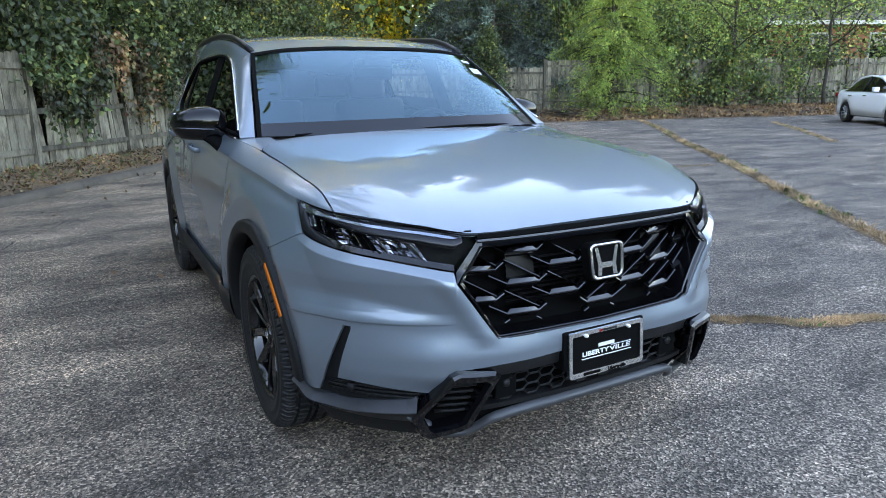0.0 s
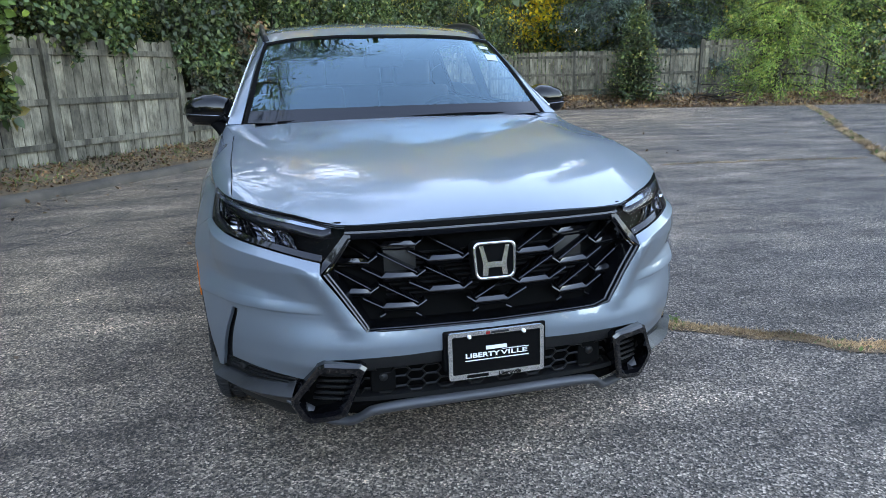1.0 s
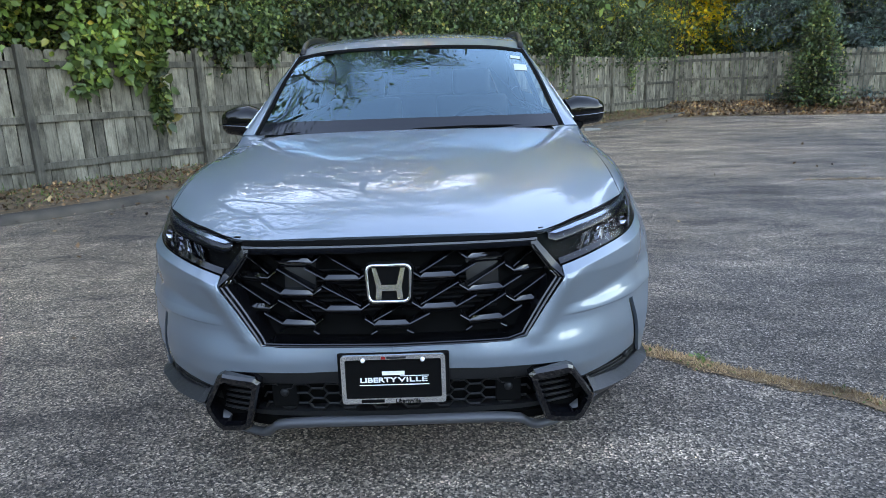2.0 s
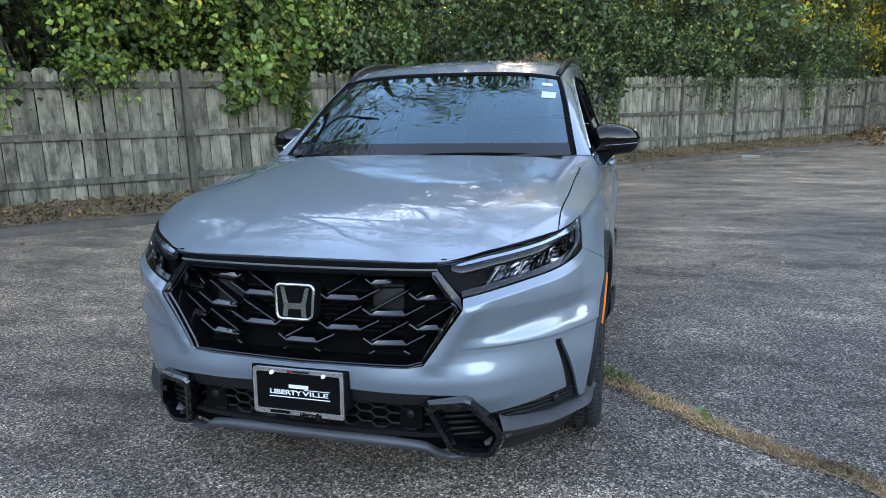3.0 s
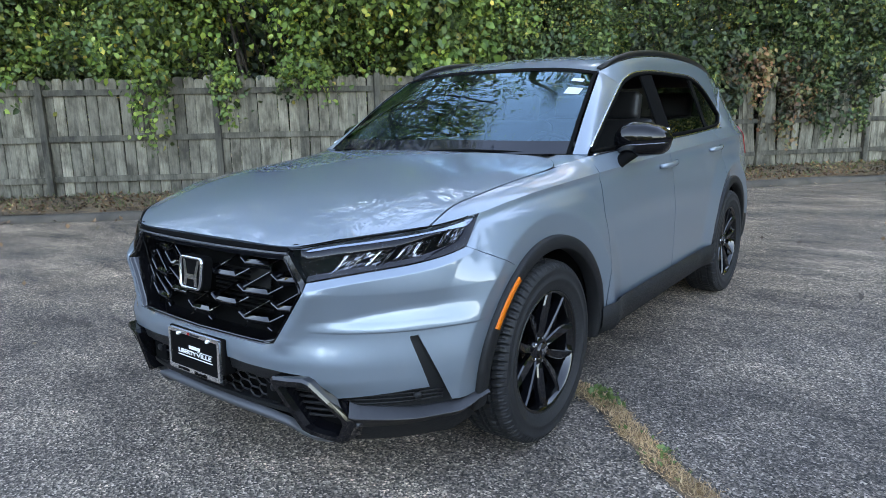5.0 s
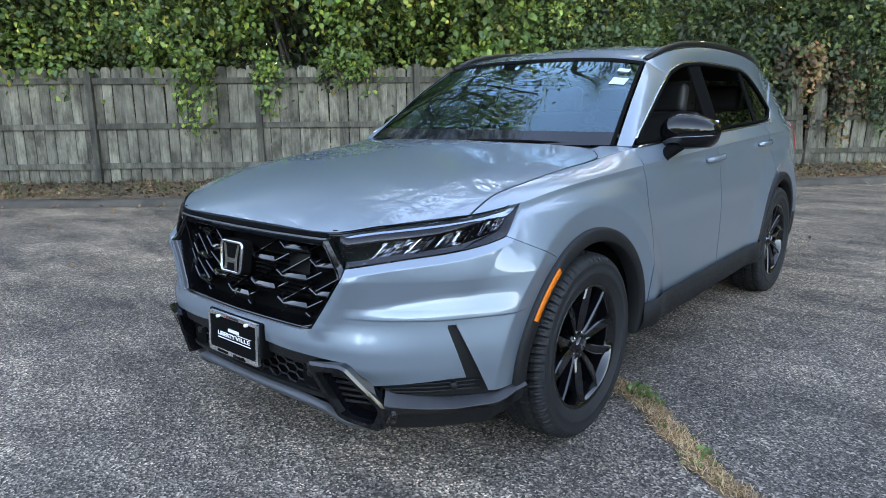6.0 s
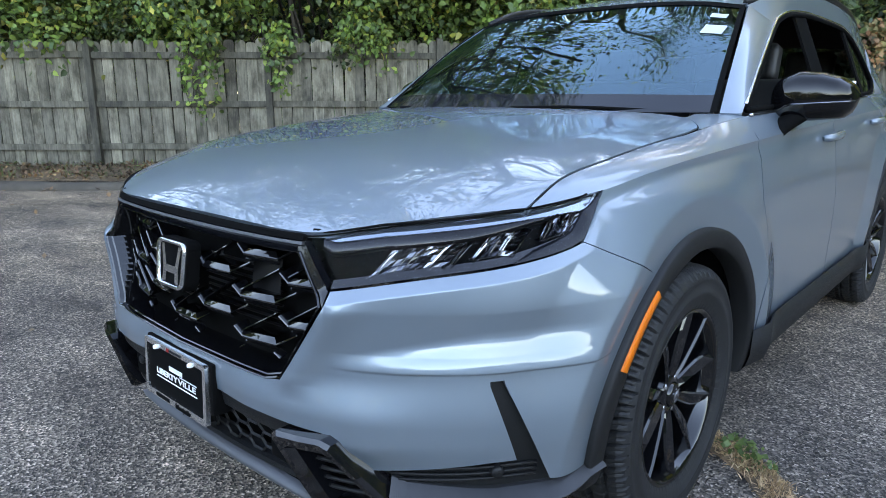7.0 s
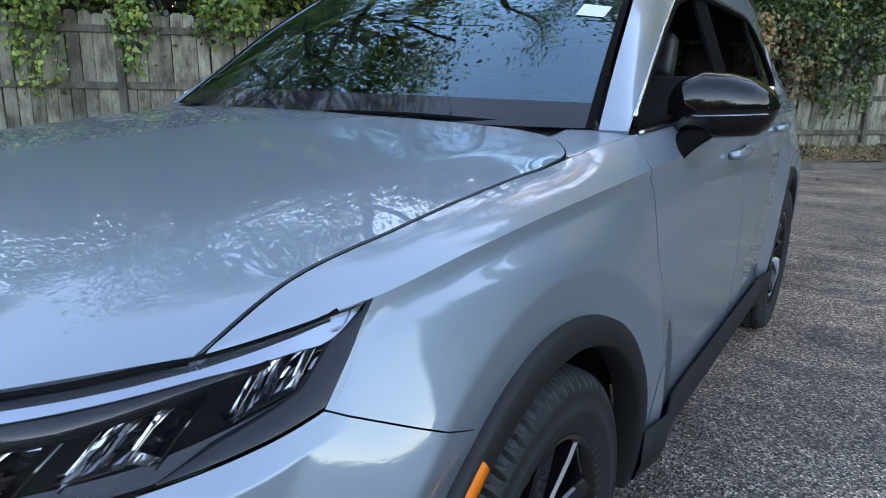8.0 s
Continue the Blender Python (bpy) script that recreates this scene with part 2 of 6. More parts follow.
IVY = leaf_mat("vine leaves", [(0.0, (0.030, 0.062, 0.014)), (0.6, (0.095, 0.155, 0.030)), (0.93, (0.19, 0.24, 0.040)), (1.0, (0.36, 0.27, 0.05))])
RUST = leaf_mat("reddening leaves", [(0.0, (0.08, 0.10, 0.035)), (0.5, (0.18, 0.14, 0.055)), (1.0, (0.30, 0.12, 0.06))])
# autumn yellow made brighter: sun shining through the leaves is in the colour
SUNLIT_YELLOW = leaf_mat("autumn yellow leaves, sunlit tone", [(0.0, (0.22, 0.26, 0.03)), (0.5, (0.62, 0.50, 0.04)), (1.0, (0.78, 0.48, 0.03))], 0.6)
LARCH = leaf_mat("light green needles", [(0.0, (0.10, 0.18, 0.035)), (0.7, (0.19, 0.29, 0.055)), (1.0, (0.40, 0.38, 0.08))])
SPRUCE = leaf_mat("blue green needles", [(0.0, (0.022, 0.045, 0.036)), (0.7, (0.06, 0.095, 0.08)), (1.0, (0.13, 0.18, 0.15))], 0.1)
LITTER = leaf_mat("fallen leaves", [(0.0, (0.06, 0.032, 0.016)), (0.5, (0.14, 0.072, 0.032)), (0.85, (0.23, 0.125, 0.055)), (1.0, (0.32, 0.22, 0.10))], 0.1)
DRY_GRASS = leaf_mat("dry grass", [(0.0, (0.22, 0.135, 0.075)), (0.5, (0.40, 0.265, 0.145)), (0.95, (0.56, 0.40, 0.24)), (1.0, (0.30, 0.23, 0.10))], 0.3)
WEED = leaf_mat("weed leaves", [(0.0, (0.05, 0.09, 0.025)), (1.0, (0.13, 0.18, 0.05))], 0.3)


# ---------------- mesh helpers ----------------
def part(name, bm, material, parent=None, label="", smooth=True):
    """Links a bmesh as one mesh object under a thing or a part."""
    me = bpy.data.meshes.new(name)
    for f in bm.faces:
        f.smooth = smooth
    bm.to_mesh(me)
    bm.free()
    me.materials.append(material)
    ob = new(name, me)
    if parent:
        ob.parent = parent
    if label:
        ob["label"] = label
    return ob


def thing(name, label, category, group="", kind="", at=(0, 0, 0)):
    ob = new(name)
    ob.location = at
    return tagged(ob, label, category, group, kind)


def hermite(xs, ys):
    """A smooth function through the points (xs, ys), level beyond its ends."""
    xs, ys = np.array(xs, float), np.array(ys, float)
    d = np.diff(ys) / np.diff(xs)
    m = np.concatenate([[d[0]], np.where(d[1:] * d[:-1] > 0, 2 * d[1:] * d[:-1] / np.where(d[1:] + d[:-1] == 0, 1, d[1:] + d[:-1]), 0.0), [d[-1]]])

    def f(x):
        x = np.clip(np.asarray(x, float), xs[0], xs[-1])
        i = np.clip(np.searchsorted(xs, x) - 1, 0, len(xs) - 2)
        h = xs[i + 1] - xs[i]
        t = (x - xs[i]) / h
        return (2 * t**3 - 3 * t**2 + 1) * ys[i] + (t**3 - 2 * t**2 + t) * h * m[i] + (3 * t**2 - 2 * t**3) * ys[i + 1] + (t**3 - t**2) * h * m[i + 1]

    return f


def spline(pts, n=None, at=None):
    """Points on a Catmull-Rom curve through pts, by even steps of its chord (or at the given shares of it)."""
    pts = np.array(pts, float)
    s = np.concatenate([[0], np.cumsum(np.linalg.norm(np.diff(pts, axis=0), axis=1))])
    m = np.gradient(pts, s, axis=0) if len(pts) > 2 else np.repeat(np.diff(pts, axis=0) / s[-1], 2, 0)
    t = (np.linspace(0, 1, n) if at is None else np.asarray(at)) * s[-1]
    i = np.clip(np.searchsorted(s, t, side="right") - 1, 0, len(s) - 2)
    h = (s[i + 1] - s[i])[:, None]
    u = (t - s[i])[:, None] / h
    return (2 * u**3 - 3 * u**2 + 1) * pts[i] + (u**3 - 2 * u**2 + u) * h * m[i] + (3 * u**2 - 2 * u**3) * pts[i + 1] + (u**3 - u**2) * h * m[i + 1]


def step01(a, b, x):
    t = np.clip((np.asarray(x, float) - a) / (b - a), 0, 1)
    return t * t * (3 - 2 * t)


def grid_bm(p, bm=None, closed=False, centre=(0, 1.3, 0.6), flange=0.0, side=1):
    """A sheet of quads over an array of points [nu, nv, 3], turned away from centre. flange: folds its rim inwards by that depth. side -1: mirrored."""
    bm = bm or bmesh.new()
    p = np.array(p, float)
    if side < 0:
        p = p * (-1, 1, 1)
    nu, nv = p.shape[:2]
    v = [[bm.verts.new(q) for q in row] for row in p]
    faces = []
    for i in range(nu - (0 if closed else 1)):
        for j in range(nv - 1):
            quad = (v[i][j], v[(i + 1) % nu][j], v[(i + 1) % nu][j + 1], v[i][j + 1])
            if (quad[0].co - quad[3].co).length > 1e-6 or (quad[1].co - quad[2].co).length > 1e-6:
                faces.append(bm.faces.new(quad))
    for f in faces:
        f.normal_update()
    if centre is not None:
        out = sum(f.normal.dot(f.calc_center_median() - Vector(centre)) * f.calc_area() for f in faces)
        if out < 0:
            bmesh.ops.reverse_faces(bm, faces=faces)
    if flange:
        fold_rim(bm, faces, flange)
    return bm


def fold_rim(bm, faces, depth):
    """Folds the open edges of a sheet inwards, so that it shows a thickness."""
    rim = list({e for f in faces for e in f.edges if len(e.link_faces) == 1})
    ways = {}
    for f in faces:
        f.normal_update()
    for e in rim:
        for w in e.verts:
            n = Vector()
            for f in w.link_faces:
                n += f.normal * f.calc_area()
            ways[w] = n.normalized()
        e.smooth = False
    made = bmesh.ops.extrude_edge_only(bm, edges=rim)["geom"]
    fresh = [g for g in made if isinstance(g, bmesh.types.BMVert)]
    home = {w.co.copy().freeze(): n for w, n in ways.items()}
    for w in fresh:
        w.co -= home[w.co.copy().freeze()] * depth


def box_bm(lo, hi, bevel=0.0, bm=None, segs=2):
    bm = bm or bmesh.new()
    made = bmesh.ops.create_cube(bm, size=1)["verts"]
    for v in made:
        v.co = Vector([a + (b - a) * (c + 0.5) for a, b, c in zip(lo, hi, v.co)])
    if bevel:
        bmesh.ops.bevel(bm, geom=list({e for v in made for e in v.link_edges}), offset=bevel, segments=segs, affect="EDGES", profile=0.7)
    return bm


def lathe_bm(profile, n=48, bm=None, axis="x"):
    """A body of revolution round the x axis (or y or z) from (along, radius) pairs."""
    a = np.linspace(0, 2 * math.pi, n, endpoint=False)
    p = np.array([[(h, r * math.cos(t), r * math.sin(t)) for h, r in profile] for t in a])
    p = {"x": p, "y": p[..., [1, 0, 2]], "z": p[..., [1, 2, 0]]}[axis]
    return grid_bm(p, bm, closed=True, centre=None)


def tube_bm(path, radius, n=10, bm=None, flat=1.0):
    """A round bar along a path of points; radius may be a list."""
    path = [Vector(p) for p in path]
    radii = radius if isinstance(radius, (list, tuple, np.ndarray)) else [radius] * len(path)
    rings = []
    for i, p in enumerate(path):
        d = (path[min(i + 1, len(path) - 1)] - path[max(i - 1, 0)]).normalized()
        a = d.cross(Vector((0, 0, 1)) if abs(d.z) < 0.95 else Vector((1, 0, 0))).normalized()
        b = a.cross(d)
        rings.append([p + (a * math.cos(t) + b * math.sin(t) * flat) * radii[i] for t in np.linspace(0, 2 * math.pi, n, endpoint=False)])
    bm = bm or bmesh.new()
    v = [[bm.verts.new(q) for q in ring] for ring in rings]
    for i in range(len(v) - 1):
        for j in range(n):
            bm.faces.new((v[i][j], v[i][(j + 1) % n], v[i + 1][(j + 1) % n], v[i + 1][j]))
    bm.faces.new(v[0][::-1])
    bm.faces.new(v[-1])
    return bm


def prism_bm(outline, depth, bm=None, bevel=0.0):
    """A plate: an outline of 3D points, thickened along the vector depth."""
    bm = bm or bmesh.new()
    a = [bm.verts.new(p) for p in outline]
    b = [bm.verts.new(Vector(p) + Vector(depth)) for p in outline]
    n = len(a)
    bm.faces.new(a)
    bm.faces.new(b[::-1])
    for i in range(n):
        bm.faces.new((a[i], b[i], b[(i + 1) % n], a[(i + 1) % n]))
    bmesh.ops.recalc_face_normals(bm, faces=bm.faces)
    if bevel:
        bmesh.ops.bevel(bm, geom=bm.edges[:], offset=bevel, segments=2, affect="EDGES")
    return bm


def leaf_mesh(name, centres, size, rng, parent, material, label="", droop=0.3, narrow=0.36, out=None, rich=False):
    """Many small folded leaves at the given places, in one mesh. rich: heart-shaped outlines."""
    n = len(centres)
    s = size * rng.uniform(0.6, 1.35, n)[:, None]
    ahead = rng.normal(size=(n, 3))
    ahead[:, 2] -= droop
    ahead /= np.linalg.norm(ahead, axis=1)[:, None]
    up = rng.normal(size=(n, 3)) + (np.array(out) if out is not None else (0, 0, 0.8))
    across = np.cross(ahead, up)
    across /= np.linalg.norm(across, axis=1)[:, None] + 1e-9
    up = np.cross(across, ahead)
    k = 7 if rich else 4
    q = np.empty((n, k, 3))
    q[:, 0] = centres
    if rich:
        bend = rng.uniform(-0.25, 0.1, n)[:, None]
        q[:, 3] = centres + s * (ahead + bend * up)
        for i, side in ((1, 1), (6, -1)):
            q[:, i] = centres + s * (0.06 * ahead + side * narrow * 0.85 * across + 0.10 * up)
        for i, side in ((2, 1), (5, -1)):
            q[:, i] = centres + s * (0.50 * ahead + side * narrow * 0.95 * across + (0.12 + 0.4 * bend) * up)
        q[:, 4] = centres + s * (0.45 * ahead + 0.25 * bend * up)
    else:
        q[:, 1] = centres + s * (0.45 * ahead + narrow * across + 0.1 * up)
        q[:, 2] = centres + s * ahead
        q[:, 3] = centres + s * (0.45 * ahead - narrow * across + 0.1 * up)
    me = bpy.data.meshes.new(name)
    me.vertices.add(k * n)
    me.vertices.foreach_set("co", q.ravel())
    form = np.array([0, 1, 4, 1, 2, 4, 2, 3, 4, 3, 5, 4, 5, 6, 4, 6, 0, 4] if rich else [0, 1, 2, 0, 2, 3])
    tri = (form[None] + k * np.arange(n)[:, None]).ravel()
    me.loops.add(len(tri))
    me.loops.foreach_set("vertex_index", tri)
    me.polygons.add(len(tri) // 3)
    me.polygons.foreach_set("loop_start", np.arange(0, len(tri), 3))
    me.polygons.foreach_set("loop_total", np.full(len(tri) // 3, 3))
    me.update(calc_edges=True)
    me.materials.append(material)
    ob = new(name, me)
    if parent:
        ob.parent = parent
    if label:
        ob["label"] = label
    return ob


# ---------------- ground ----------------
FENCE_POSTS = [(-13.7, -2.9), (-11.9, -1.25), (-10.15, 0.4), (-8.4, 2.05), (-6.65, 3.75), (-4.98, 5.45), (-3.55, 7.4), (-2.15, 9.4), (-0.75, 11.3), (0.8, 13.1), (2.35, 14.75), (3.85, 16.6), (5.4, 18.4), (7.0, 20.3), (8.7, 22.3)]
FAR_POSTS = [(8.7, 22.3), (10.8, 21.3), (12.9, 20.4), (15.0, 19.4), (17.2, 18.8), (19.5, 18.1), (21.8, 17.5), (24.1, 16.8), (26.4, 16.1), (28.7, 15.5), (31.0, 14.8), (33.3, 14.1)]


def beside(line, off):
    """The points of a line, moved sideways by off (positive: to its right)."""
    line = np.array(line, float)
    d = np.gradient(line, axis=0)
    d /= np.linalg.norm(d, axis=1)[:, None]
    return line + off * np.stack([d[:, 1], -d[:, 0]], 1)


ground_bm = bmesh.new()
bmesh.ops.create_grid(ground_bm, x_segments=40, y_segments=40, size=400)
ground = tagged(part("ground", ground_bm, ASPHALT), "worn grey asphalt of an old parking lot", "ground", kind="structure")

# kerb: concrete, between the asphalt and the strip of soil before the fence
kerb_line = beside(FENCE_POSTS[:14], 1.0) + np.linspace(0, 1, 14)[:, None] * np.array([0.35, -0.3])
kl = spline(kerb_line, 120)
across = beside(kl, 1.0) - kl
prof = [(0.12, -0.05), (0.108, 0.025), (0.095, 0.058), (0.07, 0.078), (0.04, 0.088), (-0.06, 0.096), (-0.08, 0.096), (-0.09, -0.05)]
wob = np.array([[noise.noise(Vector((a * 1.3, b * 1.3, k))) for k in range(2)] for a, b in kl]) * 0.02
kp = np.array([[(*(c + w * (o + dw[0])), h + (dw[1] if h > 0 else 0)) for o, h in prof] for c, w, dw in zip(kl, across, wob)])
tagged(part("kerb", grid_bm(kp, centre=None), CONCRETE), "weathered concrete kerb along the lot's edge", "kerb", kind="structure")

# strip of soil between kerb and fence, and the leaf bed before the far fence
fl = spline(FENCE_POSTS[:14], 120)
back = beside(fl, -6.0)
rows = []
for k, f in enumerate(np.linspace(0, 1, 9)):
    rows.append([(*(a * (1 - f) + b * f), 0.095 + 0.115 * f + 0.02 * noise.noise(Vector((*(a * (1 - f) + b * f) * 1.1, 3)))) for a, b in zip(kl - across * 0.085, fl)])
for f in (0.2, 1.0):
    rows.append([(*(a * (1 - f) + b * f), 0.21) for a, b in zip(fl, back)])
tagged(part("soil_strip", grid_bm(np.array(rows), centre=(0, 0, -50)), SOIL), "bare soil with fallen leaves by the fence", "soil", kind="structure")
fl2 = spline(FAR_POSTS, 100)
edge2 = spline([(6.6, 18.4), (9.5, 17.9), (13.3, 16.7), (15.8, 15.85), (18.8, 15.0), (24.4, 13.1), (30.0, 11.6), (33.0, 10.7)], 100)
rows = []
for f in np.linspace(0, 1, 12):
    rows.append([(*(a * (1 - f) + b * f), 0.004 + 0.30 * step01(0, 1, f) + 0.05 * f * noise.noise(Vector((*(a * (1 - f) + b * f), 7)))) for a, b in zip(edge2, fl2)])
rows.append([(*(b + (b - a) * 1.5), 0.3) for a, b in zip(edge2, fl2)])
tagged(part("leaf_bed", grid_bm(np.array(rows), centre=(0, 0, -50)), SOIL), "sloping bed of brown fallen leaves by the fence", "ground", kind="structure")

rng = np.random.default_rng(5)


def scatter_between(line_a, line_b, n, za, zb, power=1.0):
    i = rng.integers(0, len(line_a) - 1, n)
    f, g = rng.random(n) ** power, rng.random(n)
    a = line_a[i] * (1 - g)[:, None] + line_a[i + 1] * g[:, None]
    b = line_b[i] * (1 - g)[:, None] + line_b[i + 1] * g[:, None]
    xy = a * (1 - f)[:, None] + b * f[:, None]
    return np.c_[xy, za + (zb - za) * step01(0, 1, f) + 0.012]


tagged(leaf_mesh("fallen_leaves", scatter_between(kl - across * 0.05, fl, 12000, 0.12, 0.22), 0.05, rng, None, LITTER, droop=0.0, out=(0, 0, 4)), "dry brown fallen leaves on the soil strip", "leaves", kind="stuff")
tagged(leaf_mesh("fallen_leaves", scatter_between(edge2, fl2, 24000, 0.004, 0.3), 0.10, rng, None, LITTER, droop=0.0, out=(0, 0, 4)), "rust-brown fallen leaves on the sloping bed", "leaves", kind="stuff")
tagged(leaf_mesh("grass_tufts", scatter_between(kl - across * 0.12, fl, 3600, 0.12, 0.22), 0.08, rng, None, WEED, droop=-0.9, narrow=0.06), "thin green grass on the soil strip by the fence", "grass", kind="stuff")
few = scatter_between(kl + across * 0.12, kl + across * 1.2, 500, 0.0, 0.0, 2.0)
tagged(leaf_mesh("fallen_leaves", few, 0.06, rng, None, LITTER, droop=0.0, out=(0, 0, 4)), "a few dry leaves blown along the kerb", "leaves", kind="stuff")
few = np.c_[rng.uniform(-9, 16, 420), rng.uniform(-6, 16, 420), np.full(420, 0.006)]
tagged(leaf_mesh("fallen_leaves", few, 0.05, rng, None, LITTER, droop=0.0, out=(0, 0, 4)), "single dry leaves on the asphalt", "leaves", kind="stuff")


def crack(name, pts, width, blades, label, material=DRY_GRASS, green=0.12, tall=0.034):
    """A joint in the asphalt, filled with soil and overgrown with dry grass."""
    line = spline(pts, 90)
    jit = np.array([[noise.noise(Vector((*p * 3.1, 1))), noise.noise(Vector((*p * 9.0, 5)))] for p in line])
    side_way = beside(line, 1.0) - line
    line = line + side_way * (jit[:, :1] * 0.06 + jit[:, 1:] * 0.02)
    w = width * (0.6 + 0.5 * np.abs(jit[:, 1]) + 0.3 * jit[:, 0])
    p = np.array([[(*(c + s * ww * o), 0.005 + 0.008 * (1 - abs(o))) for o in (-1, -0.5, 0, 0.5, 1)] for c, s, ww in zip(line, side_way, w)])
    holder = thing(name, label, "grass seam", kind="stuff")
    part("soil_line", grid_bm(p, centre=(0, 0, -50)), SOIL, holder)
    n = blades
    i, g = rng.integers(0, len(line) - 1, n), rng.random(n)[:, None]
    c = line[i] * (1 - g) + line[i + 1] * g + side_way[i] * (rng.normal(0, 0.45, n) * w[i])[:, None]
    leaf_mesh("grass_blades", np.c_[c, np.full(n, 0.006)], tall, rng, holder, material, droop=-0.25, narrow=0.07)
    k = max(4, int(n * green))
    j = rng.integers(0, 6, k) * 14 + rng.integers(0, 7, k)
    c = line[np.clip(j, 0, 89)] + rng.normal(0, width * 0.5, (k, 2))
    leaf_mesh("weed", np.c_[c, np.full(k, 0.012)], tall * 0.9, rng, holder, WEED, droop=-0.6, narrow=0.3)
    return holder


crack("grass_seam", [(0.55, 0.72), (0.84, 0.50), (1.04, 0.40), (1.22, 0.20), (1.43, 0.0), (1.70, -0.19), (1.89, -0.36), (2.2, -0.46), (2.8, -0.95), (3.6, -1.5), (4.6, -2.3)], 0.074, 21000, "joint in the asphalt overgrown with dry yellow grass", green=0.006, tall=0.026)
crack("grass_seam", [(2.9, -1.4), (4.41, 0.5), (6.1, 2.6), (7.72, 4.57), (10.4, 8.0), (14.2, 12.6), (16.5, 15.6)], 0.115, 11000, "long asphalt joint filled with straw-coloured grass", green=0.03, tall=0.07)
crack("grass_seam", [(4.6, 5.35), (6.12, 5.15), (7.6, 4.8)], 0.035, 700, "thin crack with dry grass in the asphalt", green=0.03)
crack("grass_seam", [(13.0, 6.2), (15.5, 8.6), (18.5, 11.6)], 0.14, 1200, "far asphalt joint with straw-coloured grass", green=0.03, tall=0.07)


spots = np.concatenate([rng.normal((0.93, 0.47, 0.02), (0.035, 0.03, 0.012), (80, 3)), rng.normal((1.02, 0.40, 0.02), (0.03, 0.025, 0.010), (36, 3)), rng.normal((1.36, 0.10, 0.02), (0.022, 0.02, 0.010), (26, 3))])
spots[:, 2] = np.abs(spots[:, 2]) + 0.004
tagged(leaf_mesh("weed_patch", spots, 0.024, rng, None, WEED, droop=0.1, narrow=0.42, out=(0, 0, 2)), "small green weeds growing in the asphalt joint", "weeds", kind="stuff")


def bare_crack(pts, width, label):
    """A dark, jagged crack in the asphalt."""
    line = spline(pts, 70)
    way = beside(line, 1.0) - line
    jit = np.array([[noise.noise(Vector((*p * 2.3, 2))), noise.noise(Vector((*p * 11.0, 9)))] for p in line])
    line = line + way * (jit[:, :1] * 0.10 + jit[:, 1:] * 0.03)
    w = width * (0.5 + np.abs(jit[:, 1]))
    p = np.array([[(*(c + s * ww * o), 0.004) for o in (-1, 1)] for c, s, ww in zip(line, way, w)])
    return tagged(part("asphalt_crack", grid_bm(p, centre=(0, 0, -50)), TAR), label, "crack", kind="stuff")


bare_crack([(8.0, 5.6), (9.6, 4.75), (10.9, 4.05), (14.0, 2.6), (19.0, 0.6)], 0.035, "dark crack across the asphalt")
bare_crack([(2.15, 4.88), (2.9, 4.75), (3.9, 4.3)], 0.010, "thin dark crack in the asphalt")
bare_crack([(-1.6, 5.6), (-2.6, 3.4), (-3.9, 1.2), (-4.6, -1.4)], 0.008, "thin wandering crack in the asphalt")
bare_crack([(3.6, 9.2), (5.2, 8.4), (7.4, 8.6)], 0.012, "thin dark crack in the asphalt")

# ---------------- fence ----------------
def board_mesh(width, height, seed):
    """A vertical fence board with clipped corners and a worn top."""
    r = random.Random(seed)
    h = height + r.uniform(-0.02, 0.02)
    c = 0.03
    out = [(-width / 2, 0, 0), (width / 2, 0, 0), (width / 2, 0, h - c), (width / 2 - c, 0, h + r.uniform(-0.006, 0.006)), (-width / 2 + c, 0, h), (-width / 2, 0, h - c)]
    bm = prism_bm(out, (0, 0.018, 0))
    me = bpy.data.meshes.new("board")
    bm.to_mesh(me)
    bm.free()
    me.materials.append(WOOD)
    return me


BOARDS = [board_mesh(0.137 + 0.0015 * k, 1.72, k) for k in range(6)]


def fence_panel(a, b, base, height, label, rough=0.0):
    """One bay of the fence: a post, three rails on the lot's side and upright boards behind them."""
    a, b = Vector((*a, base)), Vector((*b, base))
    way = b - a
    holder = thing("fence_panel", label, "fence", "bays of the wooden fence", at=a)
    holder.rotation_euler = (0, 0, math.atan2(way.y, way.x))
    r = random.Random(round(a.x * 100))
    k = height / 1.72
    part("post", box_bm((-0.045, -0.10, -0.1), (0.045, -0.01, height + 0.03), 0.006), WOOD_DARK, holder, smooth=False).rotation_euler = (-rough * 0.5, rough * 0.8, 0)
    for z in (0.27, 0.86, 1.52):
        sag = r.uniform(-0.02, 0.02)
        bm = box_bm((0.045, -0.055, z * k - 0.042), (way.length - 0.047, -0.017, z * k + 0.042), 0.005)
        for v in bm.verts:
            v.co.z += sag * (v.co.x / way.length - 0.5)
        part("rail", bm, WOOD_DARK, holder, smooth=False)
    n = int(way.length / 0.146)
    for i in range(n):
        ob = new("board", BOARDS[r.randrange(6)])
        ob.parent = holder
        ob.location = ((i + 0.5) * way.length / n, -0.016 + r.uniform(0, 0.006), r.uniform(-0.015, 0.015))
        ob.rotation_euler = (r.uniform(-0.006, 0.006) - rough * r.random() * 0.4, r.uniform(-0.008, 0.008) + rough * r.uniform(-1, 1), r.uniform(-0.03, 0.03))
        ob.scale = (1, 1, k)
    return holder


for a, b in zip(FENCE_POSTS, FENCE_POSTS[1:]):
    worn = 0.10 if a[0] in (-2.15, -0.75) else 0.0
    fence_panel(a, b, 0.19, 1.72, "broken leaning part of the weathered board fence" if worn else "weathered grey wooden board fence with three rails", worn)
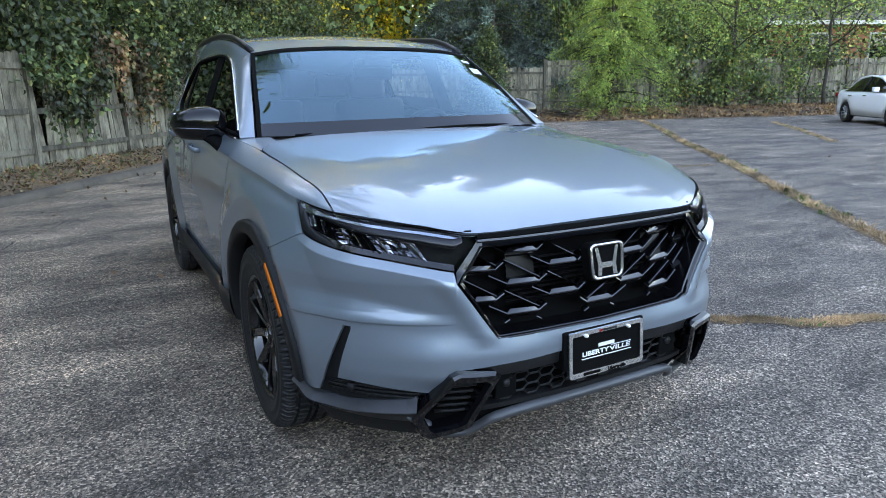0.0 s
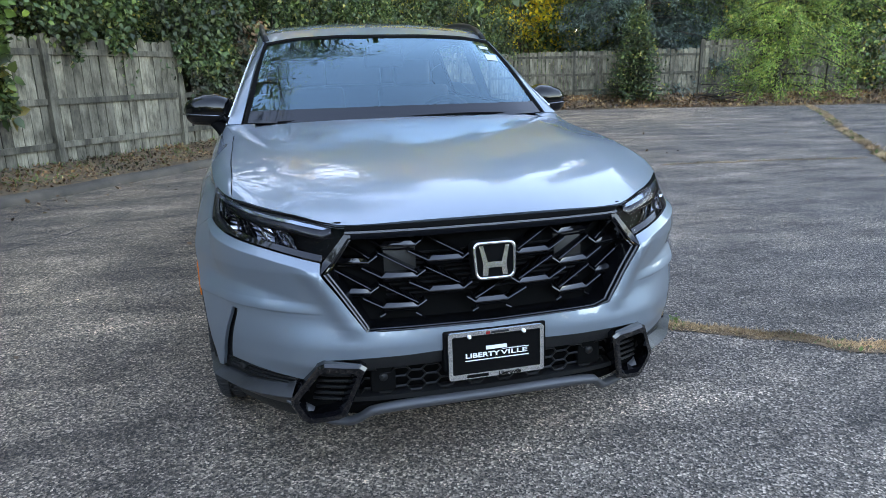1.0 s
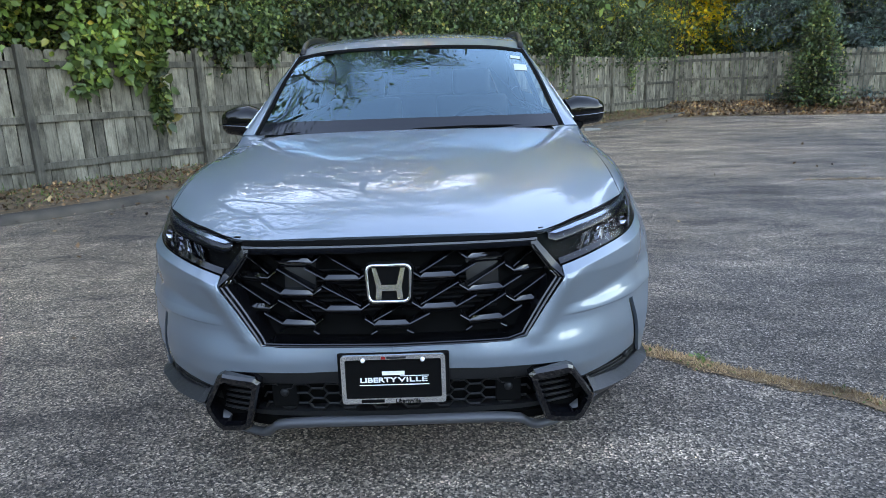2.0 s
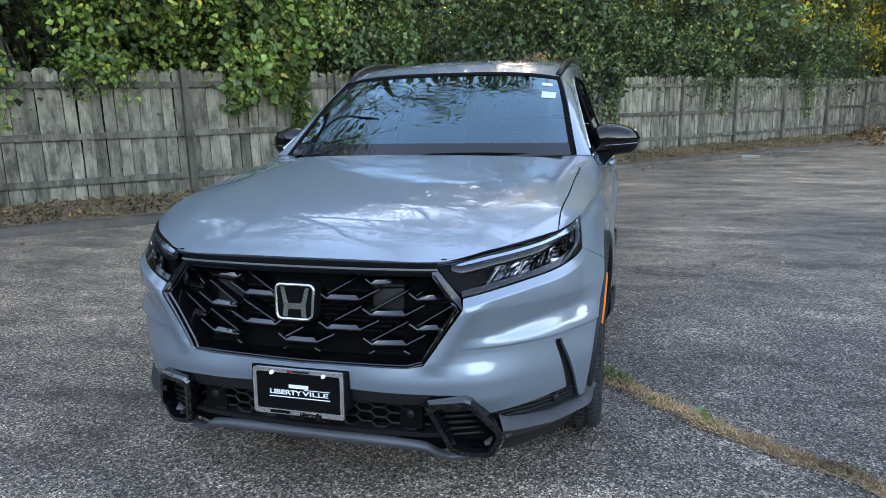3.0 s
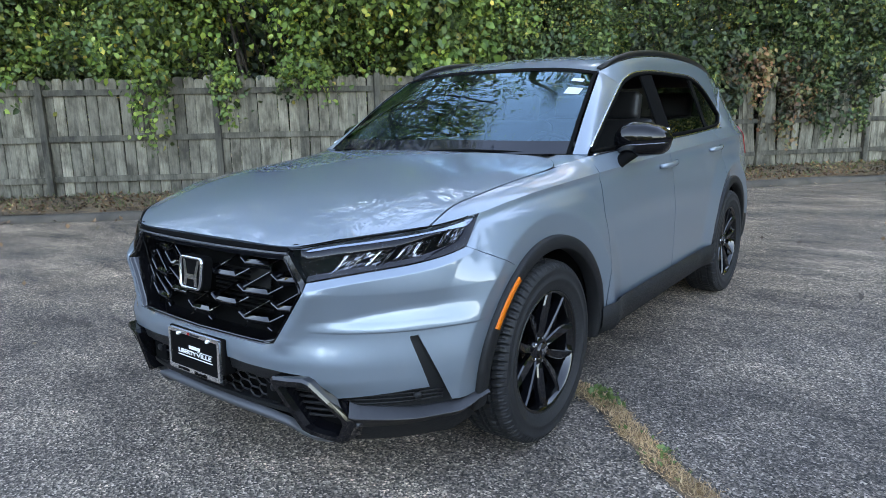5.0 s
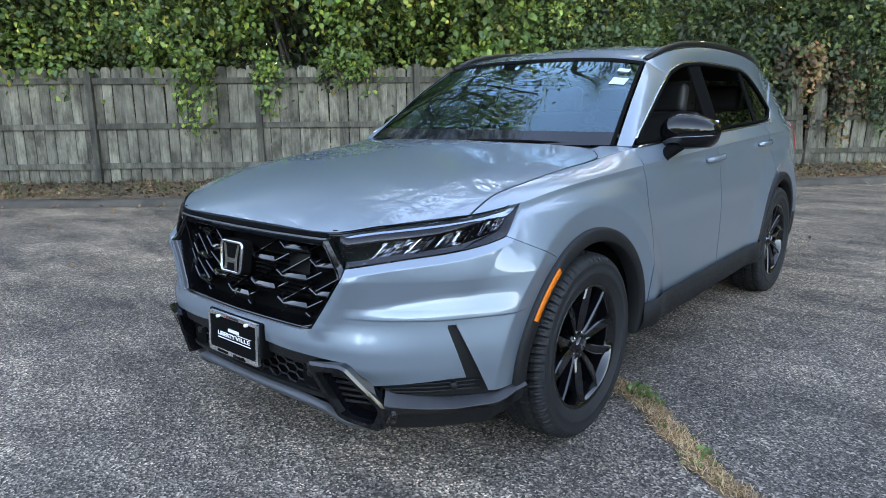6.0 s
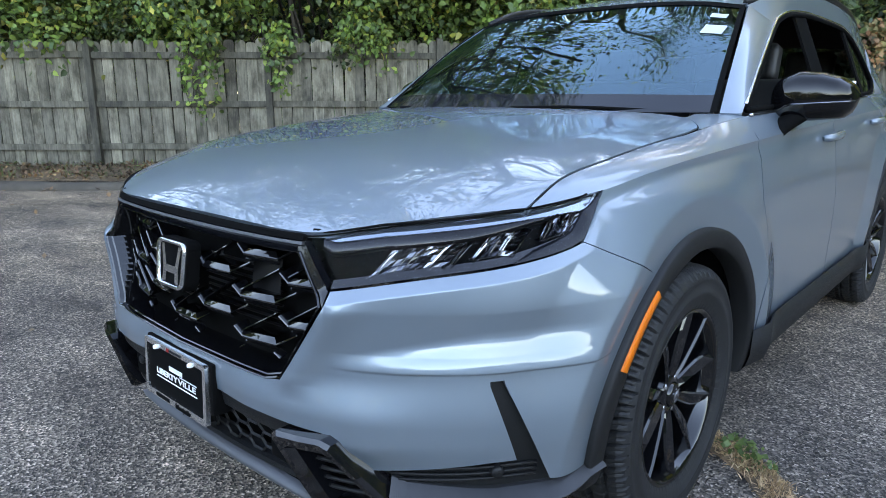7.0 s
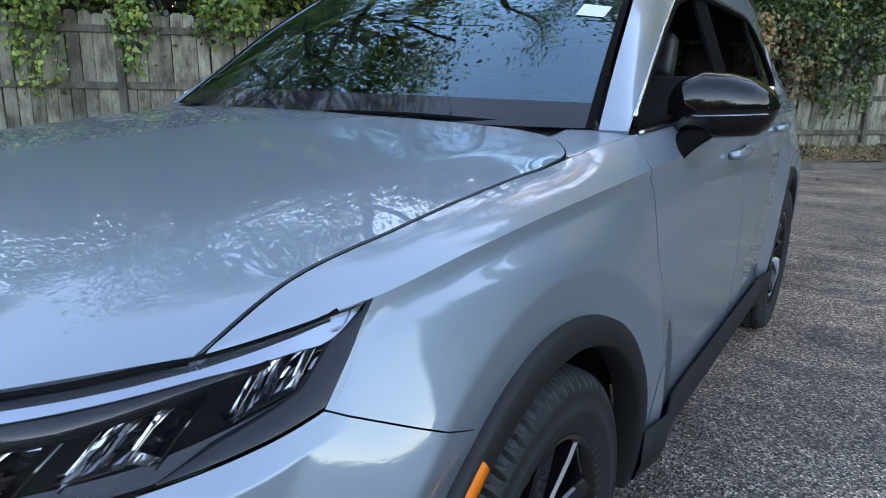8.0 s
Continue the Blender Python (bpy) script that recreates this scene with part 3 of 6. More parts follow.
for i, (a, b) in enumerate(zip(FAR_POSTS, FAR_POSTS[1:])):
    fence_panel(a, b, 0.26, 1.72 if i < 3 else 2.0, "pale weathered wooden board fence behind the leaf bed")


# ---------------- plants ----------------
def clumps(rng, places, per, spread):
    """Leaf places gathered in clumps round the given places."""
    c = np.repeat(places, per, 0)
    return c + rng.normal(0, 1, (len(c), 3)) * spread


def branchy(bm, rng, start, way, length, radius, depth, tips, bend=0.35, split=3):
    """A limb that tapers, bends and splits; the ends are gathered in tips."""
    pts, p, d = [np.array(start)], np.array(start, float), np.array(way, float)
    steps = 5
    for k in range(steps):
        d = d + rng.normal(0, bend / steps * 1.6, 3)
        d[2] += 0.03
        d /= np.linalg.norm(d)
        p = p + d * length / steps
        pts.append(p.copy())
    tube_bm(pts, list(np.linspace(radius, radius * 0.45, steps + 1)), 6 if depth < 2 else 4, bm)
    tips.extend(pts[2:])
    if depth >= 3:
        return
    for k in range(split):
        i = rng.integers(2, steps + 1)
        away = d + rng.normal(0, 0.75, 3)
        away /= np.linalg.norm(away)
        branchy(bm, rng, pts[i], away, length * 0.62, radius * 0.5, depth + 1, tips, bend, split)


def tree(name, at, height, spread, material, label, seed, leaves=9000, size=0.11, trunk=0.16, low=0.3, lean=(0, 0), clump=0.45):
    """A broad-leaved tree: tapered trunk, limbs and a crown of many leaves with gaps."""
    rng = np.random.default_rng(seed)
    holder = thing(name, label, "tree", at=(*at, 0))
    bm, tips = bmesh.new(), []
    top = np.array([lean[0], lean[1], height * 0.8])
    n = 8
    pts = [top * f + np.array([*(rng.normal(0, 0.12, 2) * (f > 0)), 0]) for f in np.linspace(0, 1, n)]
    tube_bm(pts, list(np.linspace(trunk, trunk * 0.3, n)), 9, bm)
    for k in range(11):
        f = low + (0.95 - low) * k / 10
        a = k * 2.4 + rng.uniform(-0.4, 0.4)
        way = np.array([math.cos(a), math.sin(a), rng.uniform(0.15, 0.7)])
        branchy(bm, rng, top * f, way / np.linalg.norm(way), spread * (1.05 - 0.5 * f), trunk * 0.42, 1, tips)
    part("trunk", bm, BARK, holder, "dark bark, limbs forking upwards")
    tips = np.array(tips)
    pick = tips[rng.integers(0, len(tips), leaves // 14)]
    leaf_mesh("crown", clumps(rng, pick, 14, clump), size, rng, holder, material)
    return holder


def conifer(name, at, height, radius, material, label, seed, leaves=9000, size=0.12, droop=0.3, base=0.3, sag=0.9, narrow=0.14):
    """A conifer: straight trunk and tiers of sweeping boughs clad in needles."""
    rng = np.random.default_rng(seed)
    holder = thing(name, label, "tree", at=(*at, 0.1))
    bm, spots = bmesh.new(), []
    tube_bm([(0, 0, height * f) for f in np.linspace(0, 1, 6)], list(np.linspace(0.16, 0.02, 6)), 8, bm)
    z = base
    while z < height * 0.97:
        for k in range(8):
            a = rng.uniform(0, 2 * math.pi)
            reach = radius * (1 - z / height) ** 0.75 * rng.uniform(0.75, 1.1)
            pts = [(math.cos(a) * reach * f, math.sin(a) * reach * f, z + 0.18 * reach * f - droop * reach * f * f) for f in np.linspace(0, 1, 6)]
            tube_bm(pts, list(np.linspace(0.03, 0.008, 6)), 4, bm)
            for f in np.linspace(0.2, 1, 9):
                c = np.array(pts[0]) * (1 - f) + np.array(pts[-1]) * f
                spots.append((c[0], c[1], z + 0.18 * reach * f - droop * reach * f * f))
        z += height * 0.045
    part("trunk", bm, BARK, holder)
    spots = np.array(spots)
    pick = spots[rng.integers(0, len(spots), leaves // 10)]
    leaf_mesh("crown", clumps(rng, pick, 10, 0.13), size, rng, holder, material, droop=sag, narrow=narrow)
    return holder


def hedge(name, line, n, low, high, depth, size, material, label, seed, off=0.4, gaps=0.25, per=22, spread=0.2, bulge=0.0, rich=None):
    """A run of overgrown shrubs along a line: stems and leaf clumps with gaps, thinning upwards."""
    rng = np.random.default_rng(seed)
    line = np.array(line, float)
    holder = thing(name, label, "shrub", kind="stuff")
    path = spline(line, 200)
    norm = beside(path, 1.0) - path
    i = rng.integers(0, 200, n)
    h = low + (high - low) * rng.random(n) ** 0.9
    if high > 5:
        # crowns of different heights, with holes near their tops
        h = low + (h - low) * np.array([0.80 + 0.5 * noise.noise(Vector((*q * 0.22, seed))) + 0.35 * noise.noise(Vector((*q * 0.8, seed))) for q in path])[i]
    d = -off - depth * rng.random(n)
    mass = np.array([noise.noise(Vector((*path[j] * 0.7, z * 0.9 + seed))) + 0.45 * noise.noise(Vector((*path[j] * 1.9, z * 2.1 + seed))) for j, z in zip(i, h)])
    c = np.c_[path[i] + norm[i] * (d + bulge * mass)[:, None] + rng.normal(0, 0.15, (n, 2)), h]
    keep = np.array([noise.noise(Vector(q) * 0.75) + 0.5 * noise.noise(Vector(q) * 2.1) > -0.9 + gaps * 2 + (0.55 * min(q[2] / high, 1) ** 2 if high > 5 else 0) for q in c])
    c = c[keep & (mass > -0.12 if bulge else True)]
    bm = bmesh.new()
    for k in range(26):
        j = rng.integers(0, 200)
        p = path[j] - norm[j] * (max(off, 0.35) + depth * rng.random())
        turn = rng.normal(0, 0.5, 2)
        turn -= norm[j] * max(turn @ norm[j] + 0.05, 0)
        pts = [(p[0] + turn[0] * f + rng.normal(0, 0.05), p[1] + turn[1] * f + rng.normal(0, 0.05), 0.1 + high * 0.8 * f) for f in np.linspace(0, 1, 6)]
        tube_bm(pts, list(np.linspace(0.05, 0.012, 6)), 5, bm)
    part("stem", bm, BARK, holder)
    leaf_mesh("foliage", clumps(rng, c, per, spread), size, rng, holder, material, droop=0.5, out=(0.45, -0.45, 0.6), rich=size <= 0.12 if rich is None else rich)
    return holder


def along(i, j, n=12):
    return spline(FENCE_POSTS[i:j], n)


hedge("overgrown_shrubs", along(0, 8), 5600, 1.5, 4.6, 1.0, 0.070, GREEN, "dense green shrubs leaning over the wooden fence", 11, gaps=0.30, per=34, spread=0.17, bulge=0.9, rich=False)
hedge("overgrown_shrubs", along(6, 15), 5600, 1.4, 5.0, 1.1, 0.075, DARK_SHADED_SHRUB, "dense dark green shrubs behind the wooden fence", 12, gaps=0.28, per=34, spread=0.18, bulge=0.9, rich=False)
hedge("grape_vine", along(2, 7), 2000, 1.8, 4.2, 0.6, 0.092, IVY, "light green vine with broad leaves over the fence top", 13, off=0.1, bulge=0.75)
hedge("overgrown_shrubs", along(7, 15), 420, 1.6, 3.4, 0.5, 0.09, DARK_SHADED_SHRUB, "green climbing shrub over the fence top", 14, off=-0.15)
hedge("background_woods", beside(FENCE_POSTS, -3.2), 5200, 0.3, 5.4, 3.0, 0.17, DARK_SHADED_SHRUB, "dark green woods behind the lot", 15, per=20, spread=0.38, gaps=0.2)
hedge("background_woods", [(7, 25), (12, 24.5), (18, 23), (26, 20.5), (40, 17)], 5200, 0.3, 9.0, 4.0, 0.19, GREEN, "green woods behind the far fence", 16, per=20, spread=0.45)
hedge("shrub_row", [(18.5, 17.9), (22, 16.9), (25, 16.0), (28.5, 15.0)], 700, 0.5, 2.6, 0.7, 0.12, GREEN, "mixed green shrubs before the far fence", 17, off=-0.1, gaps=0.46)


def hanging_vine(at, width, low, high, n, material, label, seed, fence_line, size=0.072):
    """A curtain of vine that hangs down over the fence boards."""
    rng = np.random.default_rng(seed)
    a, b = np.array(fence_line[0]), np.array(fence_line[1])
    way = (b - a) / np.linalg.norm(b - a)
    out = np.array([way[1], -way[0]])
    holder = thing("hanging_vine", label, "vine", at=(0, 0, 0))
    bm, spots = bmesh.new(), []
    for k in range(9):
        s = at + rng.uniform(-0.5, 0.5) * width
        bottom = low + (high - low) * rng.uniform(0, 0.7)
        pts = []
        for f in np.linspace(0, 1, 7):
            p = a + way * (s + 0.06 * math.sin(5 * f + k)) + out * (0.13 + 0.04 * math.sin(7 * f + 2 * k))
            pts.append((*p, high + (bottom - high) * f))
        tube_bm(pts, list(np.linspace(0.008, 0.003, 7)), 4, bm)
        spots += [np.array(p) for p in spline(pts, 24)]
    part("stem", bm, BARK, holder)
    spots = np.array(spots)
    pick = spots[rng.integers(0, len(spots), n)]
    leaf_mesh("foliage", pick + rng.normal(0, 0.05, (n, 3)) + np.r_[out, 0] * 0.04, size, rng, holder, material, droop=0.7, out=(out[0] * 1.5, out[1] * 1.5, 0.7), rich=True)
    return holder


def bay(i):
    return FENCE_POSTS[i], FENCE_POSTS[i + 1]


hanging_vine(1.5, 0.5, 0.75, 2.1, 420, IVY, "light green vine hanging over the fence boards", 21, bay(3))
hanging_vine(0.2, 0.4, 1.2, 2.1, 300, IVY, "vine with broad leaves hanging by a fence post", 22, bay(4))
hanging_vine(1.4, 0.9, 1.5, 2.1, 380, IVY, "vine trailing over the fence top", 23, bay(4))
hanging_vine(1.2, 1.2, 0.85, 3.1, 2600, IVY, "yellow-green shrub hanging over the fence", 24, bay(5), 0.135)
hanging_vine(1.0, 1.4, 0.6, 2.2, 900, DARK_SHADED_SHRUB, "dark green creeper hanging down the fence", 25, bay(7))
hanging_vine(0.4, 1.4, 0.4, 2.2, 900, RUST, "creeper with reddening leaves on the fence", 26, bay(8))
hanging_vine(1.9, 1.2, 0.5, 2.2, 900, DARK_SHADED_SHRUB, "dark green creeper on the fence", 27, bay(8))
hanging_vine(1.4, 0.9, 0.9, 2.2, 450, DARK_SHADED_SHRUB, "green creeper hanging from the fence top", 28, bay(10))
hanging_vine(1.2, 2.0, 1.0, 2.3, 1100, DARK_SHADED_SHRUB, "dense dark green creeper over the broken fence", 52, bay(8), 0.085)
hanging_vine(1.9, 1.0, 1.2, 2.3, 600, RUST, "creeper with reddening leaves over the fence top", 53, bay(7), 0.09)
hanging_vine(1.2, 0.5, 0.5, 2.0, 200, GREEN, "thin creeper on the fence boards", 29, bay(12))
hanging_vine(1.0, 2.2, 1.2, 2.5, 1500, DARK_SHADED_SHRUB, "thick dark green creeper over the fence top", 61, bay(6), 0.085)
hanging_vine(0.9, 2.2, 1.05, 2.6, 1700, DARK_SHADED_SHRUB, "thick dark green creeper over the fence top", 62, bay(7), 0.085)
hanging_vine(1.2, 1.2, 0.45, 2.4, 1300, DARK_SHADED_SHRUB, "dark green creeper hanging low on the fence", 63, bay(7), 0.085)

# trees
# patches of sunlit foliage, their sunlight carried by the bright yellow
hedge("sunlit_autumn_shrubs", [(4.6, 18.4), (6.2, 20.2), (7.6, 21.8)], 300, 2.4, 5.0, 0.4, 0.15, SUNLIT_YELLOW, "yellow autumn leaves coloured as if sunlit among the dark shrubs", 71, off=0.2, gaps=0.5, per=12, spread=0.22)
hedge("sunlit_autumn_shrubs", [(-9.0, 1.6), (-6.6, 4.0), (-5.2, 5.3), (-4.0, 6.8)], 240, 2.3, 4.4, 0.5, 0.075, SUNLIT_YELLOW, "yellow autumn leaves coloured as if sunlit among the vines", 73, off=1.3, gaps=0.5, per=10, spread=0.16)
hedge("sunlit_autumn_shrubs", [(8.6, 23.6), (11.0, 25.2), (13.0, 26.5)], 520, 2.2, 5.4, 0.8, 0.17, SUNLIT_YELLOW, "golden autumn leaves coloured as if sunlit behind the far fence", 72, off=0.0, gaps=0.42, per=14, spread=0.3)
hedge("background_woods", beside(FENCE_POSTS[8:], -7.5), 1500, 2.0, 11.0, 2.0, 0.22, SUNLIT_YELLOW, "sunlit yellow autumn trees behind the lot", 20, per=18, spread=0.6, gaps=0.2)
# extra layer, mostly out of view, added to keep the sun off the car
hedge("background_woods", beside(FENCE_POSTS[5:13], -4.6), 4000, 2.5, 12.5, 2.6, 0.20, DARK_SHADED_SHRUB, "tall dense green woods added behind the fence to block the sun", 57, per=20, spread=0.42, gaps=0.28)
hedge("background_woods", beside(FENCE_POSTS[:10], -8.0), 3200, 0.3, 13.0, 4.0, 0.30, GREEN, "tall dark woods behind the lot", 18, per=18, spread=0.6, gaps=0.2)
hedge("background_woods", [(2, 27.5), (7, 30), (13, 31)], 2200, 1.0, 13.0, 4.0, 0.24, SUNLIT_YELLOW, "sunlit golden trees behind the far fence", 22, per=18, spread=0.6, gaps=0.15)
hedge("background_woods", [(-1, 33), (8, 33), (20, 28), (30, 25), (48, 20)], 11000, 0.3, 33.0, 4.0, 0.46, GREEN, "tall dark woods behind the far fence", 19, per=18, spread=0.6, gaps=0.1)
# unseen woods, added to dim the bright horizon mirrored in the car
hedge("background_woods", [(-17, 3), (-17, -5), (-18, -14), (-12, -24), (0, -28), (14, -28)], 2600, 0.2, 6.5, 4.0, 0.45, GREEN, "unseen woods added across the lot to dim the mirrored horizon", 55, per=16, spread=0.7, gaps=0.15)
hedge("background_woods", [(14, -28), (28, -24), (40, -12), (46, 4), (46, 22)], 2600, 0.2, 3.6, 4.0, 0.45, GREEN, "unseen low woods added along the open side to dim the mirrored horizon", 56, per=16, spread=0.7, gaps=0.15)
tree("tree", (-9.8, 5.5), 14, 5.2, IVY, "tall tree with yellow-green leaves behind the fence", 31, 30000, 0.105, 0.22)
tree("tree", (-5.6, 7.6), 15, 6.0, IVY, "tall overhanging tree with sparse yellow-green leaves behind the fence", 32, 17000, 0.12, 0.30)
tree("tree", (-2.2, 12.6), 17, 5.5, GREEN, "tall dark green tree behind the fence", 33, 34000, 0.105, 0.13, 0.5)
tree("tree", (2.6, 18.6), 17, 5.6, SUNLIT_YELLOW, "tall tree with yellow autumn leaves behind the fence", 34, 26000, 0.14, 0.22)
tree("tree", (9.5, 27.0), 13, 4.8, SUNLIT_YELLOW, "tall tree with golden leaves behind the fence", 35, 22000, 0.15, 0.2)
tree("tree", (-14.0, 1.8), 14, 5.0, GREEN, "tall green tree behind the fence", 36, 24000, 0.105, 0.22)
conifer("spruce", (14.6, 22.6), 13, 4.3, SPRUCE, "large dark blue-green spruce behind the fence", 41, 60000, 0.17, 0.42, 0.8, 0.5)
conifer("small_tree", (12.2, 19.2), 3.2, 1.25, DARK_SHADED_SHRUB, "small dark green leafy tree before the fence", 42, 9000, 0.10, 0.1, 0.2, -0.4, 0.34)
conifer("larch", (17.6, 18.4), 8.0, 3.2, LARCH, "light green feathery larch with layered boughs", 43, 52000, 0.12, 0.48, 0.5, 0.8)
tree("tree", (22.8, 16.9), 8.0, 2.8, LARCH, "slender light green tree with several stems", 44, 11000, 0.075, 0.09, 0.25)
tree("tree", (27.0, 15.3), 8.0, 2.8, LARCH, "slender tree with yellowing leaves by the fence", 45, 5200, 0.08, 0.09, 0.3)


# ---------------- the silver car ----------------
# Plan outline of the body from the middle of its nose round to the middle of its tail (one half).
OUTLINE = [(0, -0.952), (0.25, -0.943), (0.45, -0.917), (0.58, -0.868), (0.70, -0.785), (0.80, -0.68), (0.868, -0.55), (0.905, -0.40), (0.922, -0.2), (0.93, 0.1), (0.932, 0.6), (0.932, 1.3), (0.93, 2.1), (0.922, 2.7), (0.90, 3.1), (0.85, 3.4), (0.74, 3.60), (0.5, 3.69), (0, 3.72)]
KT = spline(OUTLINE, 3000)
KU = np.concatenate([[0], np.cumsum(np.linalg.norm(np.diff(KT, axis=0), axis=1))])
KD = np.gradient(KT, KU, axis=0)
WIDEST = int(np.argmax(KT[:, 0]))
HUB_Z, FRONT_HUB, REAR_HUB, ARCH = 0.362, 0.0, 2.70, 0.471
crease_z = hermite([-0.95, -0.88, -0.6, -0.385, -0.2, 0.0, 0.6, 1.5, 2.6, 3.72], [0.89, 0.893, 0.946, 0.966, 0.990, 1.008, 1.038, 1.070, 1.10, 1.11])
crease_in = hermite([-0.95, -0.88, -0.6, -0.385, 0.0, 0.6, 1.5, 3.0, 3.72], [0.04, 0.04, 0.080, 0.072, 0.056, 0.046, 0.044, 0.05, 0.06])
low_in = hermite([0.12, 0.2, 0.26, 0.33, 0.45, 0.6, 0.75], [0.17, 0.10, 0.055, 0.02, 0.006, 0.0, 0.004])
belt_z = hermite([0.45, 0.5, 1.83, 2.6, 3.5], [1.102, 1.103, 1.140, 1.163, 1.175])


def u_y(y):
    return np.interp(y, KT[:, 1], KU)


def u_x(x):
    return np.interp(x, KT[:WIDEST, 0], KU[:WIDEST])


def arch_z(y, r=ARCH):
    """Height of the wheel arches' edge at y; 0 away from them."""
    d = np.minimum(np.abs(np.asarray(y) - FRONT_HUB), np.abs(np.asarray(y) - REAR_HUB))
    return np.where(d < r, HUB_Z + np.sqrt(np.maximum(r * r - d * d, 0)), 0.0)


def body(u, z, proud=0.0):
    """A point of the car's skin: how far round the outline, and how high."""
    u, z = np.broadcast_arrays(np.asarray(u, float), np.asarray(z, float))
    x, y = np.interp(u, KU, KT[:, 0]), np.interp(u, KU, KT[:, 1])
    dx, dy = np.interp(u, KU, KD[:, 0]), np.interp(u, KU, KD[:, 1])
    zc, dc = crease_z(y), crease_in(y)
    t = np.clip((z - 0.75) / (zc - 0.75), 0, 1)
    inset = np.where(z < 0.75, low_in(z), 0.004 + (dc - 0.004) * t**1.3)
    inset = inset + np.maximum(z - zc, 0) * 0.78
    # a narrow hollow under the shoulder line
    inset = inset + 0.006 * np.exp(-(((z - zc + 0.022) / 0.016) ** 2)) * step01(-0.5, -0.3, y) * step01(3.3, 2.6, y)
    # flared arches
    r = np.minimum(np.hypot(y - FRONT_HUB, z - HUB_Z), np.hypot(y - REAR_HUB, z - HUB_Z))
    inset = inset - (0.024 * np.clip((0.70 - r) / 0.143, 0, 1) - 0.024 * np.clip((0.557 - r) / 0.085, 0, 1)) * step01(-0.70, -0.50, y) * step01(1.0, 0.93, z)
    # hollow of the lower doors
    inset = inset + 0.006 * np.exp(-(((z - 0.55) / 0.14) ** 2)) * step01(0.45, 0.9, y) * step01(2.3, 1.9, y)
    # bumper corner: hollow band under the lamps, and a lower lobe with a shelf on top
    w = step01(0.40, 0.58, x) * step01(-0.40, -0.62, y)
    # bright ledge under the lamps
    under_lamp = lamp_low(u)
    inset = inset - w * 0.017 * np.clip((z - 0.66) / (under_lamp - 0.684), 0, 1) * np.clip((under_lamp - z) / 0.022, 0, 1)
    # sculpted corner: a scoop, a sharp brow at its foot and a lobe below it
    w2 = step01(0.50, 0.74, x) * step01(-0.40, -0.60, y)
    lip = 0.629
    rise = 0.022 + 0.045 * np.clip((x - 0.54) / 0.24, 0, 1)
    scoop = -0.006 + 0.022 * step01(0, 1.25, (z - lip) / rise) - 0.016 * np.clip((z - lip - rise) / np.maximum(lamp_low(u) - lip - rise, 0.02), 0, 1)
    d = lip - z
    lobe = -0.006 + 0.010 * step01(0, 0.006, d) - 0.004 * np.clip((d - 0.007) / 0.11, 0, 1)
    inset = inset + w2 * np.where(z > lip, scoop, lobe)
    # the bumper juts out below the grille
    chin = step01(0.612, 0.515, z) * step01(0.40, 0.47, z) * step01(-0.45, -0.60, y)
    inset = inset - 0.022 * chin * (0.55 + 0.45 * step01(0.17, 0.30, x)) * (1 - 0.75 * step01(0.56, 0.74, x))
    # raised cheeks beside the grille
    edge = np.interp(z, [0.58, 0.757], [0.405, 0.513])
    inset = inset - 0.015 * np.exp(-(((x - edge - 0.03) / 0.04) ** 2)) * step01(edge - 0.02, edge, x) * step01(0.80, 0.74, z) * step01(0.54, 0.60, z)
    o = inset - proud
    return np.stack([x - dy * o, y + dx * o, z], -1)


def skin(us, lows, highs, nv=24, side=1, bm=None, flange=0.012, gap=0.0, proud=0.0):
    """A panel of the skin between two height lines over the stations us."""
    us, lows, highs = np.asarray(us, float), np.asarray(lows, float) + gap, np.asarray(highs, float) - gap
    v = np.linspace(0, 1, nv)
    z = lows[:, None] + (highs - lows)[:, None] * v[None]
    return grid_bm(body(us[:, None], z, proud), bm, flange=flange, side=side)


def ruled(a, b, nv=6, side=1, bm=None, flange=0.01, swell=0.0):
    """A panel stretched between two curves, with a slight swelling outwards."""
    a, b = np.asarray(a, float), np.asarray(b, float)
    v = np.linspace(0, 1, nv)[None, :, None]
    p = a[:, None] * (1 - v) + b[:, None] * v
    if swell:
        ends = np.sin(math.pi * np.linspace(0, 1, len(a)))[:, None, None] ** 0.5
        p = p + np.array([swell * 0.6, 0, swell]) * (4 * v * (1 - v)) * ends
    return grid_bm(p, bm, flange=flange, side=side)


def coons(c0, c1, d0, d1):
    """A sheet over four curves that meet at its corners."""
    c0, c1, d0, d1 = (np.asarray(q, float) for q in (c0, c1, d0, d1))
    s, t = np.linspace(0, 1, len(c0))[:, None, None], np.linspace(0, 1, len(d0))[None, :, None]
    return (1 - t) * c0[:, None] + t * c1[:, None] + (1 - s) * d0[None] + s * d1[None] - ((1 - s) * (1 - t) * c0[0] + s * (1 - t) * c0[-1] + (1 - s) * t * c1[0] + s * t * c1[-1])


def both(half):
    """A half sheet, from the middle outwards, joined with its mirror image."""
    return np.concatenate([half[:0:-1] * (-1, 1, 1), half])


def stations(*knots, each=10):
    return np.unique(np.concatenate([np.linspace(a, b, each) for a, b in zip(knots, knots[1:])]))


car = thing("car", "silver metallic compact SUV with black grille and black wheels", "car")
GAP = 0.0011

